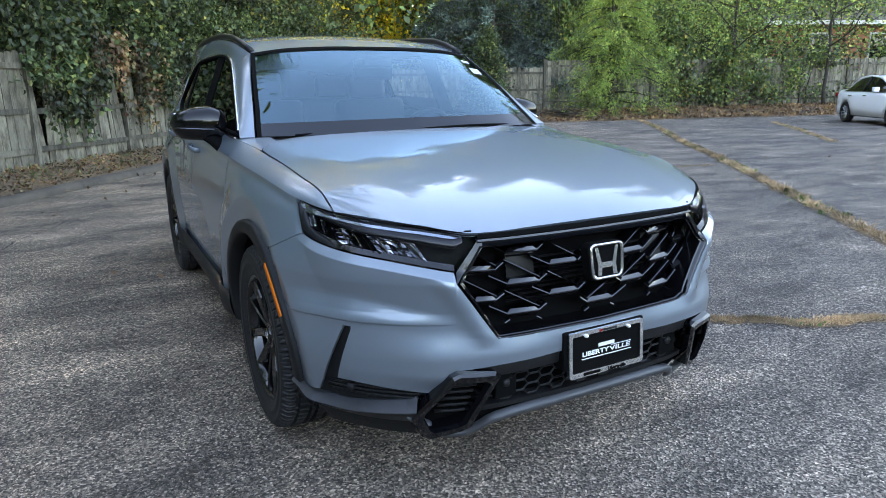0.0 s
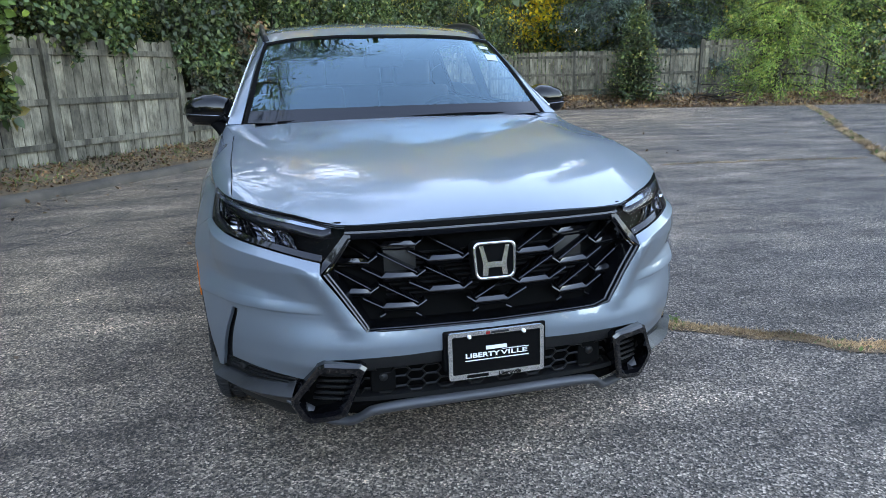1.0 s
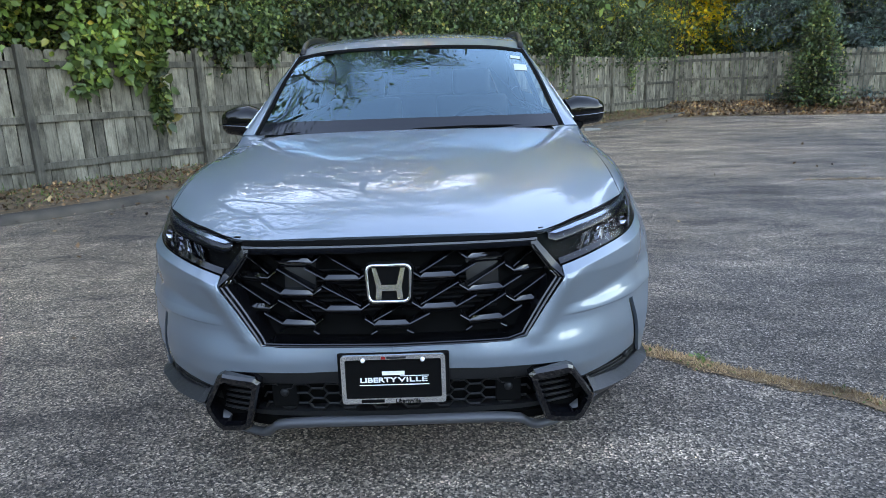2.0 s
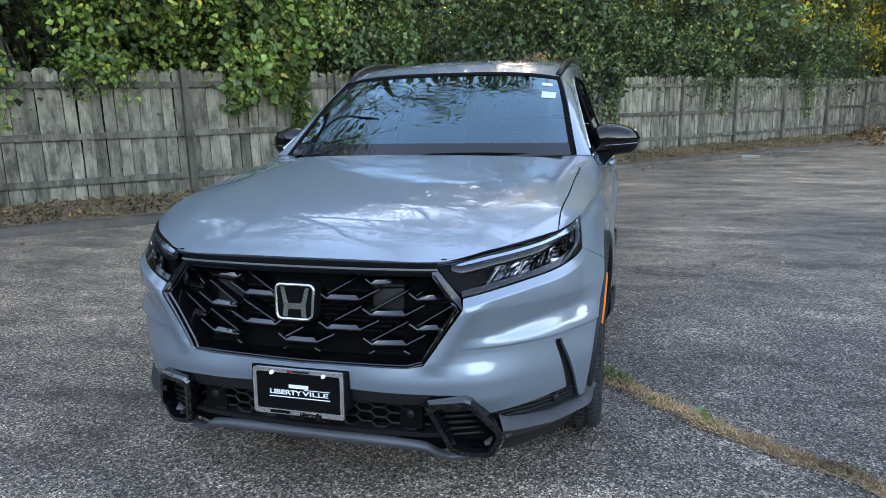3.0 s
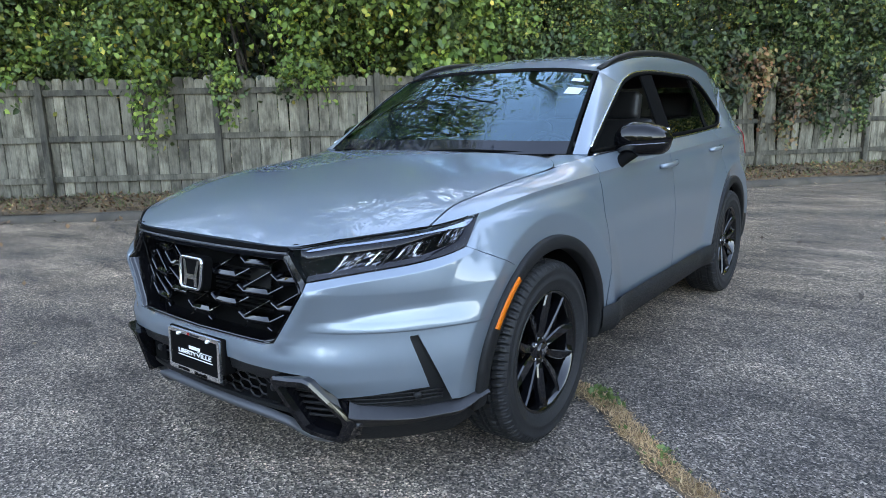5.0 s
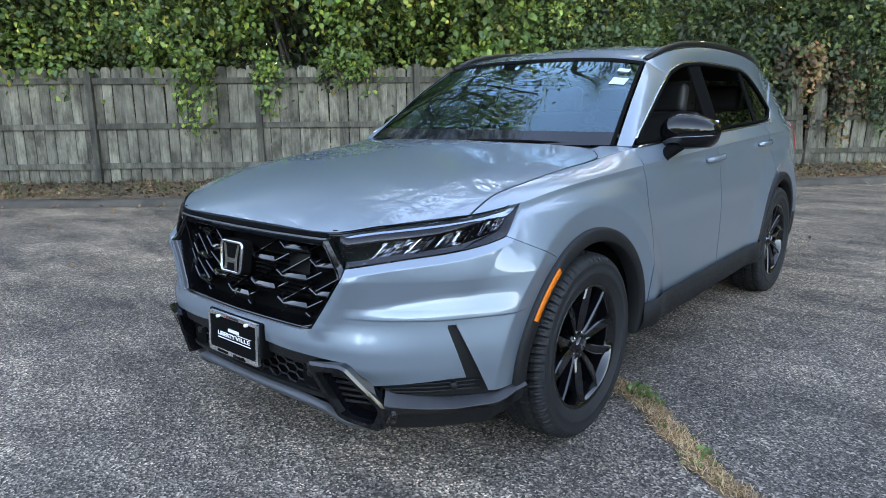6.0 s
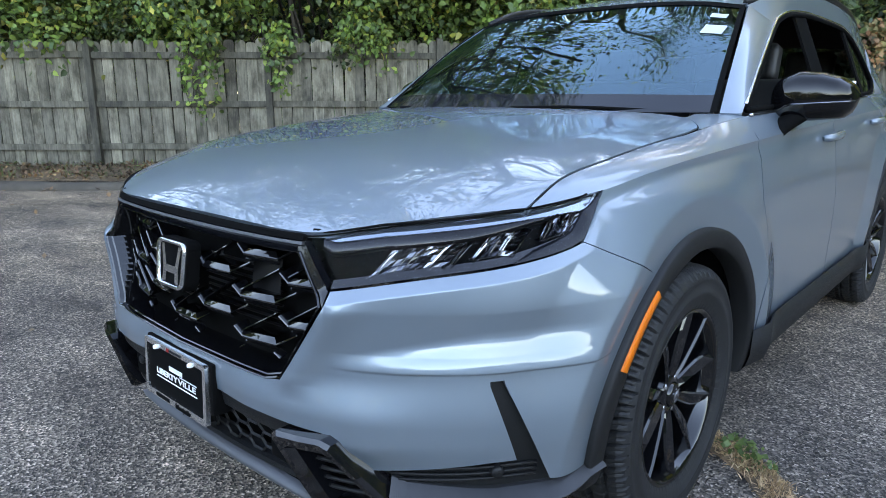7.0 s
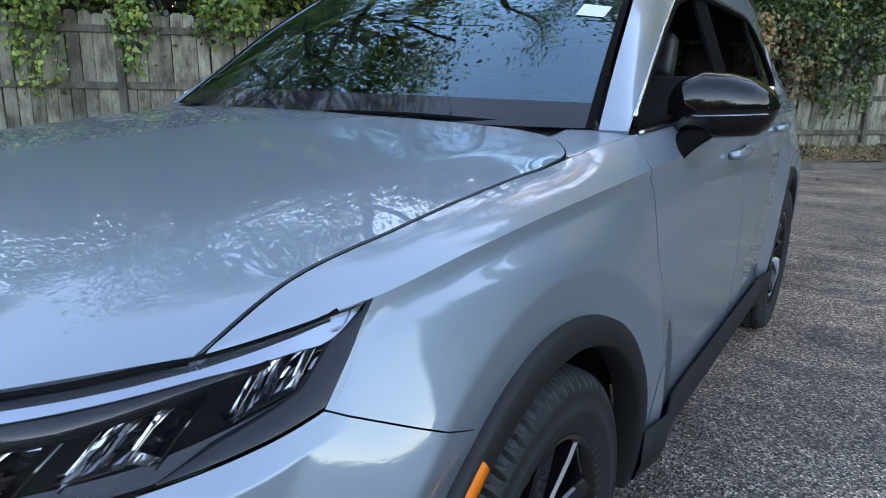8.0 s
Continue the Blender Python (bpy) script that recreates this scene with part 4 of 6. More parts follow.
# front bumper
lamp_low = hermite([u_x(0.50), u_x(0.66), u_y(-0.481), u_y(-0.385)], [0.781, 0.812, 0.868, 0.966])
u_corner, u_vent, u_end = u_x(0.521), u_x(0.786), u_y(-0.262)
bumper = bmesh.new()
for side in (1, -1):
    us = stations(0, u_x(0.405), u_corner, u_x(0.597), u_vent, u_x(0.804), u_y(-0.577), u_y(-0.4707), u_y(-0.40), u_end, each=18)
    low = np.interp(us, [0, u_x(0.40), u_x(0.521), u_x(0.597), u_vent], [0.492, 0.490, 0.484, 0.402, 0.425])
    beyond = np.interp(us, [u_x(0.804), u_y(-0.577), u_y(-0.471)], [0.603, 0.368, 0.360])
    low = np.where(us > u_vent, np.where(us < u_y(-0.4700), beyond, arch_z(np.interp(us, KU, KT[:, 1]))), low)
    high = np.where(us <= u_corner, np.interp(us, [0, u_x(0.36), u_x(0.405), u_corner], [0.565, 0.569, 0.580, 0.757]), np.where(us < u_y(-0.481), lamp_low(us), np.interp(us, [u_y(-0.481), u_end], [0.868, 0.770]) - GAP))
    split = np.minimum(np.maximum(0.608, low + 0.001), high - 0.002)
    low = np.minimum(low, split - 0.001)
    # the upper part runs through; the lower part is cut by the corner vent
    skin(us, split, high, 130, side, bumper, flange=0)
    for pick in (us <= u_vent + 1e-6, us >= u_x(0.804) - 1e-6):
        skin(us[pick], low[pick], split[pick], 60, side, bumper, flange=0)
    us = np.linspace(u_vent, u_x(0.821), 8)
    skin(us, np.full(8, 0.425), np.interp(us, [us[0], us[-1]], [0.598, 0.426]), 60, side, bumper, flange=0)
bmesh.ops.remove_doubles(bumper, verts=bumper.verts, dist=0.0003)
fold_rim(bumper, bumper.faces[:], 0.012)
part("front_bumper", bumper, PAINT, car)

# fenders
lamp_top_at = [u_x(0.452), u_x(0.50), u_x(0.62), u_y(-0.597), u_y(-0.385)]
lamp_top = lambda u: np.interp(u, lamp_top_at, [0.894, 0.899, 0.919, 0.9435, 0.9655])
top_edge = lambda y: np.where(y < -0.385, lamp_top(u_y(y)) + 0.0012, crease_z(y))
tip = body(u_y(-0.606), float(lamp_top(u_y(-0.606))) + 0.0012)
SHUT = [tuple(tip), (0.775, -0.46, 0.988), (0.785, -0.264, 1.021), (0.790, 0.044, 1.054), (0.794, 0.20, 1.066), (0.803, 0.32, 1.081), (0.818, 0.42, 1.094), (0.836, 0.50, 1.104)]
# hood
ns, nt = 64, 90
front_edge = spline([(0, -0.908, 0.900), (0.25, -0.903, 0.899), (0.40, -0.890, 0.896), (0.455, -0.873, 0.896), (0.55, -0.812, 0.912), (0.66, -0.715, 0.931), (tip[0] - 0.004, tip[1] - 0.002, tip[2] + 0.001)], ns)
rear_edge = spline([(0, 0.345, 1.124), (0.3, 0.345, 1.122), (0.52, 0.36, 1.116), (0.66, 0.368, 1.107), (0.72, 0.345, 1.0985), (0.760, 0.300, 1.0895)], ns)
mid_line = spline([(0, -0.908, 0.900), (0, -0.885, 0.921), (0, -0.82, 0.951), (0, -0.65, 0.998), (0, -0.35, 1.046), (0, 0.0, 1.093), (0, 0.345, 1.124)], nt)
side_line = spline([(p[0] - 0.004 * (i > 0), p[1], p[2] + 0.002) for i, p in enumerate([(tip[0], tip[1] - 0.002, tip[2] - 0.001), *SHUT[1:4], (0.793, 0.18, 1.0655), (0.787, 0.262, 1.0775), (0.764, 0.300, 1.0865)])], nt)
hood = coons(front_edge, rear_edge, mid_line, side_line)
# one even crown over the whole panel, with a soft ridge from the lamp to the windshield corner; the rims follow the shut lines
s, t = np.linspace(0, 1, ns)[:, None], np.linspace(0, 1, nt)[None]
hx, hy = hood[..., 0], hood[..., 1]
powers = [(i, j) for i in (0, 2) for j in range(5)] + [(4, 0), (4, 1)]
terms = lambda a, b: np.stack([(a / 0.8) ** i * ((b + 0.28) / 0.63) ** j for i, j in powers], -1)
fold = 0.62 + 0.24 * t
ridge = -0.08 * 0.022 * np.log1p(np.exp((s - fold) / 0.022))
weight = np.ones_like(hx) * 0.15
weight[0], weight[-1], weight[:, 0], weight[:, -1] = 2.0, 4.0, 1.0, 4.0
calm = np.diag([0.02 * max(i + j - 1, 0) ** 2 for i, j in powers])
known = np.concatenate([((hood[..., 2] - ridge) * weight).ravel(), np.zeros(len(powers))])
fit = np.linalg.lstsq(np.concatenate([terms(hx.ravel(), hy.ravel()) * weight.ravel()[:, None], calm]), known, rcond=None)[0]
crown = terms(hx, hy) @ fit + ridge
miss = hood[..., 2] - crown
near = lambda q, w: (1 - np.clip(q / w, 0, 1)) ** 3
pull = miss[:, :1] * near(t, 0.22) + miss[:, -1:] * near(1 - t, 0.3)
pull = pull + (miss[-1:] - (miss[-1, 0] * near(t, 0.22) + miss[-1, -1] * near(1 - t, 0.3))) * near(1 - s, 0.22)
hood[..., 2] = crown + pull
part("hood", grid_bm(both(hood), flange=0.015), PAINT, car)

for side in (1, -1):
    bm = bmesh.new()
    ys = stations(-0.481, -0.385, -0.262, 0.40, 0.44, 0.470, 0.484, 0.497, each=14)
    low = np.where(ys < -0.262, np.interp(ys, [-0.481, -0.262], [0.868, 0.770]) + GAP, np.maximum(arch_z(ys), 0.40))
    high = np.where(ys < -0.385, np.interp(ys, [-0.481, -0.385], [0.870, 0.966]), crease_z(ys))
    skin(u_y(ys), low, np.maximum(high, low), 36, side, bm)
    ys = np.linspace(-0.606, 0.497, 50)
    lower = body(u_y(ys), top_edge(ys))
    share = (ys - ys[0]) / (ys[-1] - ys[0])
    ruled(lower, spline(SHUT, at=share) - (0, 0, 0.001), 10, side, bm, swell=0.006)
    edge_in = np.concatenate([hood[-1, -7:], hood[-2:-9:-1, -1]]) + (0.0, 0.0, -0.002)
    edge_in = edge_in + np.array([0.004, 0.004, 0]) * np.linspace(0.6, 1, len(edge_in))[:, None]
    y0 = edge_in[0, 1]
    share = np.clip((y0 - ys[0]) / (ys[-1] - ys[0]), 0, 1)
    edge_out = np.concatenate([spline(SHUT, at=np.linspace(share, 1, 9)), spline([(0.80, 0.492, 1.110), (0.752, 0.474, 1.111), (edge_in[-1, 0], 0.449, 1.111)], 5)])
    ruled(edge_in, edge_out, 5, side, bm, flange=0.008)
    part("fender", bm, PAINT, car)

# windshield, cowl and A-pillars
WS_SIDE = [(0.746, 0.475, 1.113), (0.712, 0.62, 1.222), (0.668, 0.82, 1.368), (0.618, 1.03, 1.497)]
n1, n2 = 24, 24
bottom = spline([(0, 0.36, 1.112), (0.35, 0.375, 1.112), (0.6, 0.42, 1.112), (0.746, 0.475, 1.113)], n1)
top = spline([(0, 0.965, 1.532), (0.3, 0.975, 1.528), (0.5, 0.998, 1.515), (0.618, 1.03, 1.497)], n1)
middle = spline([(0, 0.36, 1.112), (0, 0.55, 1.262), (0, 0.75, 1.405), (0, 0.965, 1.532)], n2)
glass = coons(bottom, top, middle, spline(WS_SIDE, n2))
windshield = part("windshield", grid_bm(both(glass)), WINDSHIELD, car, "clear windshield reflecting trees and sky")
band = both(glass)
part("windshield_border", grid_bm(band[:, :4] + (0, -0.002, 0.002)), FRIT, windshield, "dark band along the foot of the glass")
for side in (1, -1):
    part("windshield_border", grid_bm(np.stack([glass[-2] * 0.3 + glass[-1] * 0.7 + (0, -0.002, 0.002), glass[-1] + (0.010, -0.003, 0.003)], 1), side=side), BLACK, windshield)
part("windshield_border", grid_bm(band[:, -2:] + (0, -0.002, 0.003)), BLACK, windshield)
cowl = np.stack([both(rear_edge - (0, 0.01, 0.012)), both(spline([(0, 0.37, 1.10), (0.35, 0.385, 1.10), (0.6, 0.43, 1.10), (0.76, 0.48, 1.10)], ns))], 1)
part("cowl_panel", grid_bm(cowl), PLASTIC, car)
for a, b in (((-0.60, 0.415, 1.116), (0.08, 0.385, 1.124)), ((0.02, 0.378, 1.122), (0.60, 0.435, 1.118))):
    bm = tube_bm(spline([a, ((a[0] + b[0]) / 2, a[1] - 0.005, (a[2] + b[2]) / 2 + 0.008), b], 10), 0.006, 6)
    part("wiper", bm, BLACK, car)


def side_glass(y, z, proud=0.0):
    """The plane of the side windows, leaning in and drawing in to the rear."""
    y, z = np.broadcast_arrays(np.asarray(y, float), np.asarray(z, float))
    return np.stack([0.832 - 0.40 * (z - 1.105) - 0.05 * step01(2.3, 3.4, y) + proud, y, z], -1)


win_low = hermite([0.49, 1.0, 1.83, 2.5, 2.72, 2.80, 2.88], [1.109, 1.123, 1.146, 1.167, 1.180, 1.20, 1.252])
win_top = hermite([0.49, 0.857, 1.05, 1.22, 1.45, 1.76, 2.31, 2.50, 2.70, 2.88], [1.113, 1.296, 1.390, 1.462, 1.506, 1.522, 1.514, 1.488, 1.40, 1.256])
ROOF_SIDE = [(0.618, 1.03, 1.497), (0.636, 1.25, 1.552), (0.642, 1.6, 1.596), (0.642, 2.1, 1.610), (0.63, 2.7, 1.582), (0.60, 3.1, 1.53), (0.58, 3.42, 1.462)]
for side in (1, -1):
    bm = bmesh.new()
    ys = np.linspace(0.49, 1.15, 30)
    ruled(side_glass(ys, win_top(ys)), spline(WS_SIDE, 30) + (0.020, 0, 0), 8, side, bm, swell=0.012)
    ys = np.linspace(1.15, 2.88, 60)
    ruled(side_glass(ys, win_top(ys)), spline(ROOF_SIDE, 60) + (0.014, 0, 0), 8, side, bm, swell=0.008)
    part("roof_pillar", bm, PAINT, car)
    bm = bmesh.new()
    ys = np.linspace(2.46, 3.5, 40)
    upper = np.concatenate([side_glass(np.linspace(2.46, 2.88, 16), win_low(np.linspace(2.46, 2.88, 16))), spline([(0.741, 2.90, 1.275), (0.66, 3.2, 1.39), (0.594, 3.42, 1.462)], 24)])
    ruled(body(u_y(ys), belt_z(ys)), upper, 8, side, bm)
    part("rear_pillar", bm, PAINT, car)

# roof
edge = spline(ROOF_SIDE, 60)
sv = np.linspace(0, 1, 20)
roof = np.stack([np.stack([edge[:, 0] * f, edge[:, 1] - 0.065 * (1 - f * f) * np.linspace(1, -0.6, 60), edge[:, 2] + 0.036 * (1 - f**2.2)], -1) for f in sv])
part("roof", grid_bm(both(roof), flange=0.01), PAINT, car)

# doors
doors = {}
for side in (1, -1):
    for name, y0, y1 in (("front_door", 0.503, 1.432), ("rear_door", 1.438, 2.448)):
        bm = bmesh.new()
        ys = stations(y0, min(y1, 2.2), y1, each=26) if y1 > 2.2 else np.linspace(y0, y1, 40)
        low = np.maximum(np.where(ys > 2.19, arch_z(ys), 0), 0.40)
        skin(u_y(ys), low, crease_z(ys), 36, side, bm)
        ruled(body(u_y(ys), crease_z(ys)), body(u_y(ys), belt_z(ys)), 5, side, bm, swell=0.002)
        doors[name, side] = part(name, bm, PAINT, car)

# quarter panels and tail
for side in (1, -1):
    bm = bmesh.new()
    ys = stations(2.454, 2.8, 3.10, 3.17, 3.19, 3.45, each=16)
    skin(u_y(ys), np.maximum(arch_z(ys), 0.50), crease_z(ys), 30, side, bm)
    ys = np.linspace(2.454, 3.45, 30)
    ruled(body(u_y(ys), crease_z(ys)), body(u_y(ys), belt_z(ys)), 5, side, bm)
    part("quarter_panel", bm, PAINT, car)
    us = np.linspace(u_y(3.40), u_y(3.64), 14)
    part("tail_lamp", skin(us, np.full(14, 0.95), np.full(14, 1.16), 8, side, proud=0.012), RED, car, "dark red tail lamp")
us = np.linspace(u_y(3.45), KU[-1], 40)
rear = body(us[:, None], np.linspace(0.50, 1.17, 24)[None])
part("tailgate", grid_bm(both(rear[::-1]), flange=0.01), PAINT, car)
low_rear = body(np.linspace(u_y(3.16), KU[-1], 50)[:, None], np.linspace(0.26, 0.50, 8)[None])
part("rear_bumper", grid_bm(both(low_rear[::-1]), flange=0.02), PLASTIC, car)
rear_top = both(roof[:, -1])
rear_low = both(spline([(0, 3.62, 1.17), (0.4, 3.60, 1.17), (0.70, 3.50, 1.17)], 20))
part("rear_window", grid_bm(np.stack([rear_top * (1 - f) + rear_low * f for f in np.linspace(0, 1, 8)], 1)), TINTED, car)

# side windows, pillars' trim and bright window surround
for side in (1, -1):
    for owner, y0, y1, kind, glassy in (("front_door", 0.52, 1.50, "door_window", SIDE_GLASS), ("rear_door", 1.665, 2.37, "door_window", TINTED), (None, 2.41, 2.87, "quarter_window", TINTED)):
        ys = np.linspace(y0, y1, 30)
        z = win_low(ys)[:, None] + (win_top(ys) - win_low(ys))[:, None] * np.linspace(0, 1, 10)[None]
        if side > 0 and owner == "front_door":
            continue  # the driver's window is wound down
        if side > 0 and owner == "rear_door":
            z = win_low(ys)[:, None] + (np.minimum(win_low(ys) + 0.095, win_top(ys)) - win_low(ys))[:, None] * np.linspace(0, 1, 10)[None]  # half wound down
        part(kind, grid_bm(side_glass(ys[:, None], z, -0.006), side=side), glassy, doors.get((owner, side), car))
    for y0, y1 in ((1.49, 1.675), (2.36, 2.42)):
        ys = np.linspace(y0, y1, 6)
        z = win_low(ys)[:, None] + (win_top(ys) - win_low(ys))[:, None] * np.linspace(0, 1, 8)[None]
        part("pillar_trim", grid_bm(side_glass(ys[:, None], z, -0.001), side=side, flange=0.01), BLACK, car)
    ys = np.linspace(0.545, 2.88, 90)
    loop = np.concatenate([side_glass(ys, win_low(ys) - 0.004, 0.004), side_glass(ys[::-1], win_top(ys[::-1]) + 0.002, 0.004)])
    part("window_trim", tube_bm(loop * (side, 1, 1), 0.006, 6), CHROME, car, "thin bright window surround")
    inner = np.concatenate([side_glass(ys, win_low(ys) + 0.012, 0.0), side_glass(ys[::-1], np.maximum(win_top(ys[::-1]) - 0.012, win_low(ys[::-1])), 0.0)])
    part("window_seal", tube_bm(inner * (side, 1, 1), 0.010, 6), BLACK, car)

# arch mouldings, sills and inner wings
for side in (1, -1):
    for hub, a0, a1 in ((FRONT_HUB, -8, 190), (REAR_HUB, -8, 188)):
        a = np.radians(np.linspace(a0, a1, 60))
        rows = []
        for r, out in ((0.417, -0.05), (0.418, 0.000), (0.424, 0.008), (0.463, 0.010), (0.472, 0.005), (0.473, -0.012)):
            y, z = hub + r * np.cos(a), HUB_Z + r * np.sin(a)
            rows.append(body(u_y(y), np.maximum(z, 0.27), out + 0.007))
        part("arch_moulding", grid_bm(np.stack(rows, 1), side=side, centre=(0, hub, 0.36)), PLASTIC, car, "dark grey plastic wheel arch moulding")
        wall = np.stack([np.stack([np.full(60, x), hub + 0.43 * np.cos(a), HUB_Z + 0.43 * np.sin(a)], -1) for x in (0.875, 0.75, 0.58)], 1)
        bm = grid_bm(wall, side=side, centre=None)
        disc = np.stack([np.stack([np.full(60, 0.58), hub + k * np.cos(a), HUB_Z + k * np.sin(a)], -1) for k in (0.43, 0.02)], 1)
        part("wheel_liner", grid_bm(disc, bm, side=side, centre=None), BLACK, car)
    ys = np.linspace(0.445, 2.24, 30)
    prof = [(0.440, 0.012), (0.444, 0.020), (0.36, 0.026), (0.315, 0.022), (0.30, 0.0), (0.27, -0.06), (0.25, -0.15)]
    part("sill_moulding", grid_bm(np.stack([body(u_y(ys), h, o) - np.array([0, 0, 0]) for h, o in prof], 1), side=side), PLASTIC, car, "dark grey plastic sill moulding")
    a = np.radians(np.linspace(126, 152, 12))
    strip = np.stack([body(u_y(r * np.cos(a)), HUB_Z + r * np.sin(a), o) for r, o in ((0.435, 0.012), (0.437, 0.0205), (0.458, 0.021), (0.460, 0.012))], 1)
    part("side_marker", grid_bm(strip, side=side), AMBER, car, "amber side marker reflector")
part("underbody", box_bm((-0.60, -0.70, 0.21), (0.60, 3.45, 0.42), 0.03), BLACK, car)
# plain black filler box, added to stop light through the grille and gaps
part("engine_bay_filler", box_bm((-0.55, -0.74, 0.40), (0.55, 0.35, 0.84), 0.03), BLACK, car)

# ---- headlights ----
u_lamp = u_x(0.452)
for side in (1, -1):
    us = stations(u_lamp, u_x(0.519), u_x(0.66), u_y(-0.597), u_y(-0.481), u_y(-0.385), each=14)
    low = np.where(us < u_x(0.519), np.interp(us, [u_x(0.435), u_x(0.519)], [0.893, 0.786]), lamp_low(us)) + 0.002
    high = lamp_top(us)
    high = np.maximum(high, low)
    lamp = part("headlight", skin(us, low, high, 10, side, flange=0, proud=-0.045), BLACK, car, "slim dark LED headlight")
    part("lens", skin(us, low, high, 8, side, flange=0.006, proud=0.001), LENS, lamp)

    def inside(f, v, o):
        """A place in the lamp: along it, up it, and how deep behind the lens."""
        f, v = np.broadcast_arrays(np.asarray(f, float), np.asarray(v, float))
        u = us[0] + (us[-1] - us[0]) * f
        a, b = np.interp(u, us, low), np.interp(u, us, high)
        return body(u, a + (b - a) * v, o)

    def strip(name, f, rows, material, label="", flange=0.004):
        """A band along the lamp from (height, depth) rows."""
        p = np.stack([inside(f, v(f) if callable(v) else v, o) for v, o in rows], 1)
        part(name, grid_bm(p, side=side, flange=flange), material, lamp, label)

    f = np.linspace(0.06, 0.985, 50)
    drl_low = lambda q: np.interp(q, [0, 0.1, 0.7, 0.86, 1.0], [0.90, 0.80, 0.775, 0.70, 0.42])
    strip("lamp_rim", np.linspace(0.02, 0.93, 50), [(1.0, 0.001), (0.965, -0.002)], BLACK, flange=0.01)
    strip("daytime_light_bar", f, [(0.95, -0.018), (lambda q: 0.6 * drl_low(q) + 0.4 * 0.95, -0.012), (drl_low, -0.008)], LAMP_WHITE, "pale blue-white daytime light bar")
    f = np.linspace(0.06, 0.80, 40)
    strip("lamp_divider", f, [(lambda q: drl_low(q) - 0.015, -0.012), (lambda q: drl_low(q) - 0.05, -0.005), (lambda q: np.interp(q, [0, 0.5, 0.8], [0.60, 0.60, 0.72]), -0.008)], GREY_GLOSS, "glossy dark grey divider")
    strip("lamp_divider", f, [(lambda q: np.interp(q, [0, 0.5, 0.8], [0.575, 0.585, 0.70]), -0.004), (lambda q: np.interp(q, [0, 0.5, 0.8], [0.545, 0.555, 0.675]), -0.006)], BLACK, flange=0.03)
    strip("lamp_sill", np.linspace(0.10, 0.90, 40), [(lambda q: np.interp(q, [0, 0.6, 0.9], [0.15, 0.15, 0.30]), -0.014), (0.02, -0.004)], BLACK_GLOSS, flange=0.02)
    f = np.linspace(0.62, 0.975, 30)
    strip("lamp_corner_panel", f, [(lambda q: np.interp(q, [0.62, 0.70, 0.84, 0.91, 1.0], [0.03, 0.17, 0.30, 0.62, 0.40]), -0.012), (lambda q: np.interp(q, [0.62, 0.70, 0.84, 0.91, 1.0], [0.02, 0.14, 0.26, 0.56, 0.36]), -0.003), (0.01, -0.002)], GREY_GLOSS, "glossy dark grey corner panel")
    for f0, f1, v0, v1, cols in ((0.21, 0.42, 0.12, 0.54, 10), (0.50, 0.61, 0.16, 0.55, 6), (0.73, 0.87, 0.26, 0.68, 8)):
        tilt = random.Random(int(f0 * 100))
        shiny, dusk = bmesh.new(), bmesh.new()
        for c in range(cols):
            for r in range(4):
                a, b = f0 + (f1 - f0) * c / cols, f0 + (f1 - f0) * (c + 0.94) / cols
                lo, hi = v0 + (v1 - v0) * r / 4, v0 + (v1 - v0) * (r + 0.92) / 4
                slant = 0.016
                bowl = lambda ff, vv: -0.040 + 0.020 * (2 * (ff - f0) / (f1 - f0) - 1) ** 2 + 0.012 * (2 * (vv - v0) / (v1 - v0) - 1) ** 2
                q = [inside(ff + slant * r, vv, bowl(ff, vv) + tilt.uniform(-0.0035, 0.0035)) for ff, vv in ((a, lo), (b, lo), (a + slant, hi), (b + slant, hi))]
                grid_bm(np.array([[q[0], q[2]], [q[1], q[3]]]), shiny if tilt.random() < 0.22 else dusk, side=side, flange=0.003)
        part("led_reflector", shiny, CHROME, lamp, "faceted bright lamp reflector", smooth=False)
        part("led_reflector", dusk, CHROME_DARK, lamp, "faceted dark lamp reflector", smooth=False)
        for k in range(3):
            g = f0 + (f1 - f0) * (0.12 + 0.36 * k)
            curve = np.array([(g - 0.012, v0 + 0.01), (g + 0.006, v0 + 0.3 * (v1 - v0)), (g + 0.032, v0 + 0.7 * (v1 - v0)), (g + 0.062, v1)])
            p = np.stack([inside(curve[:, 0], curve[:, 1], o) for o in (-0.030, -0.016)], 1)
            part("lamp_fin", grid_bm(p, side=side, flange=0.0015, centre=None), SILVER if k != 1 else CHROME_DARK, lamp)
        p = np.stack([inside(np.linspace(f0 - 0.01, f1 - 0.03, 6), np.full(6, v0 + 0.02), o) for o in (-0.032, -0.014)], 1)
        part("lamp_fin", grid_bm(p, side=side, flange=0.0015, centre=None), CHROME_DARK, lamp)
        p = np.stack([inside(np.array([f1 + 0.01, f1 + 0.045, f1 + 0.09]), np.array([v0 - 0.08, v0 + 0.16, v1]), o) for o in (-0.042, -0.010)], 1)
        part("lamp_fin", grid_bm(p, side=side, flange=0.002, centre=None), BLACK_GLOSS, lamp)
# dark seams round the hood
for side in (1, -1):
    p = np.concatenate([front_edge[::-1][:1], hood[-1, 1:-1]]) + (0.003, 0, -0.004)
    part("hood_seam", tube_bm(p * (side, 1, 1), 0.0017, 6), BLACK, car)
p = both(front_edge) + (0, -0.003, -0.008)
part("hood_seam", tube_bm(p, 0.0018, 6), BLACK, car)


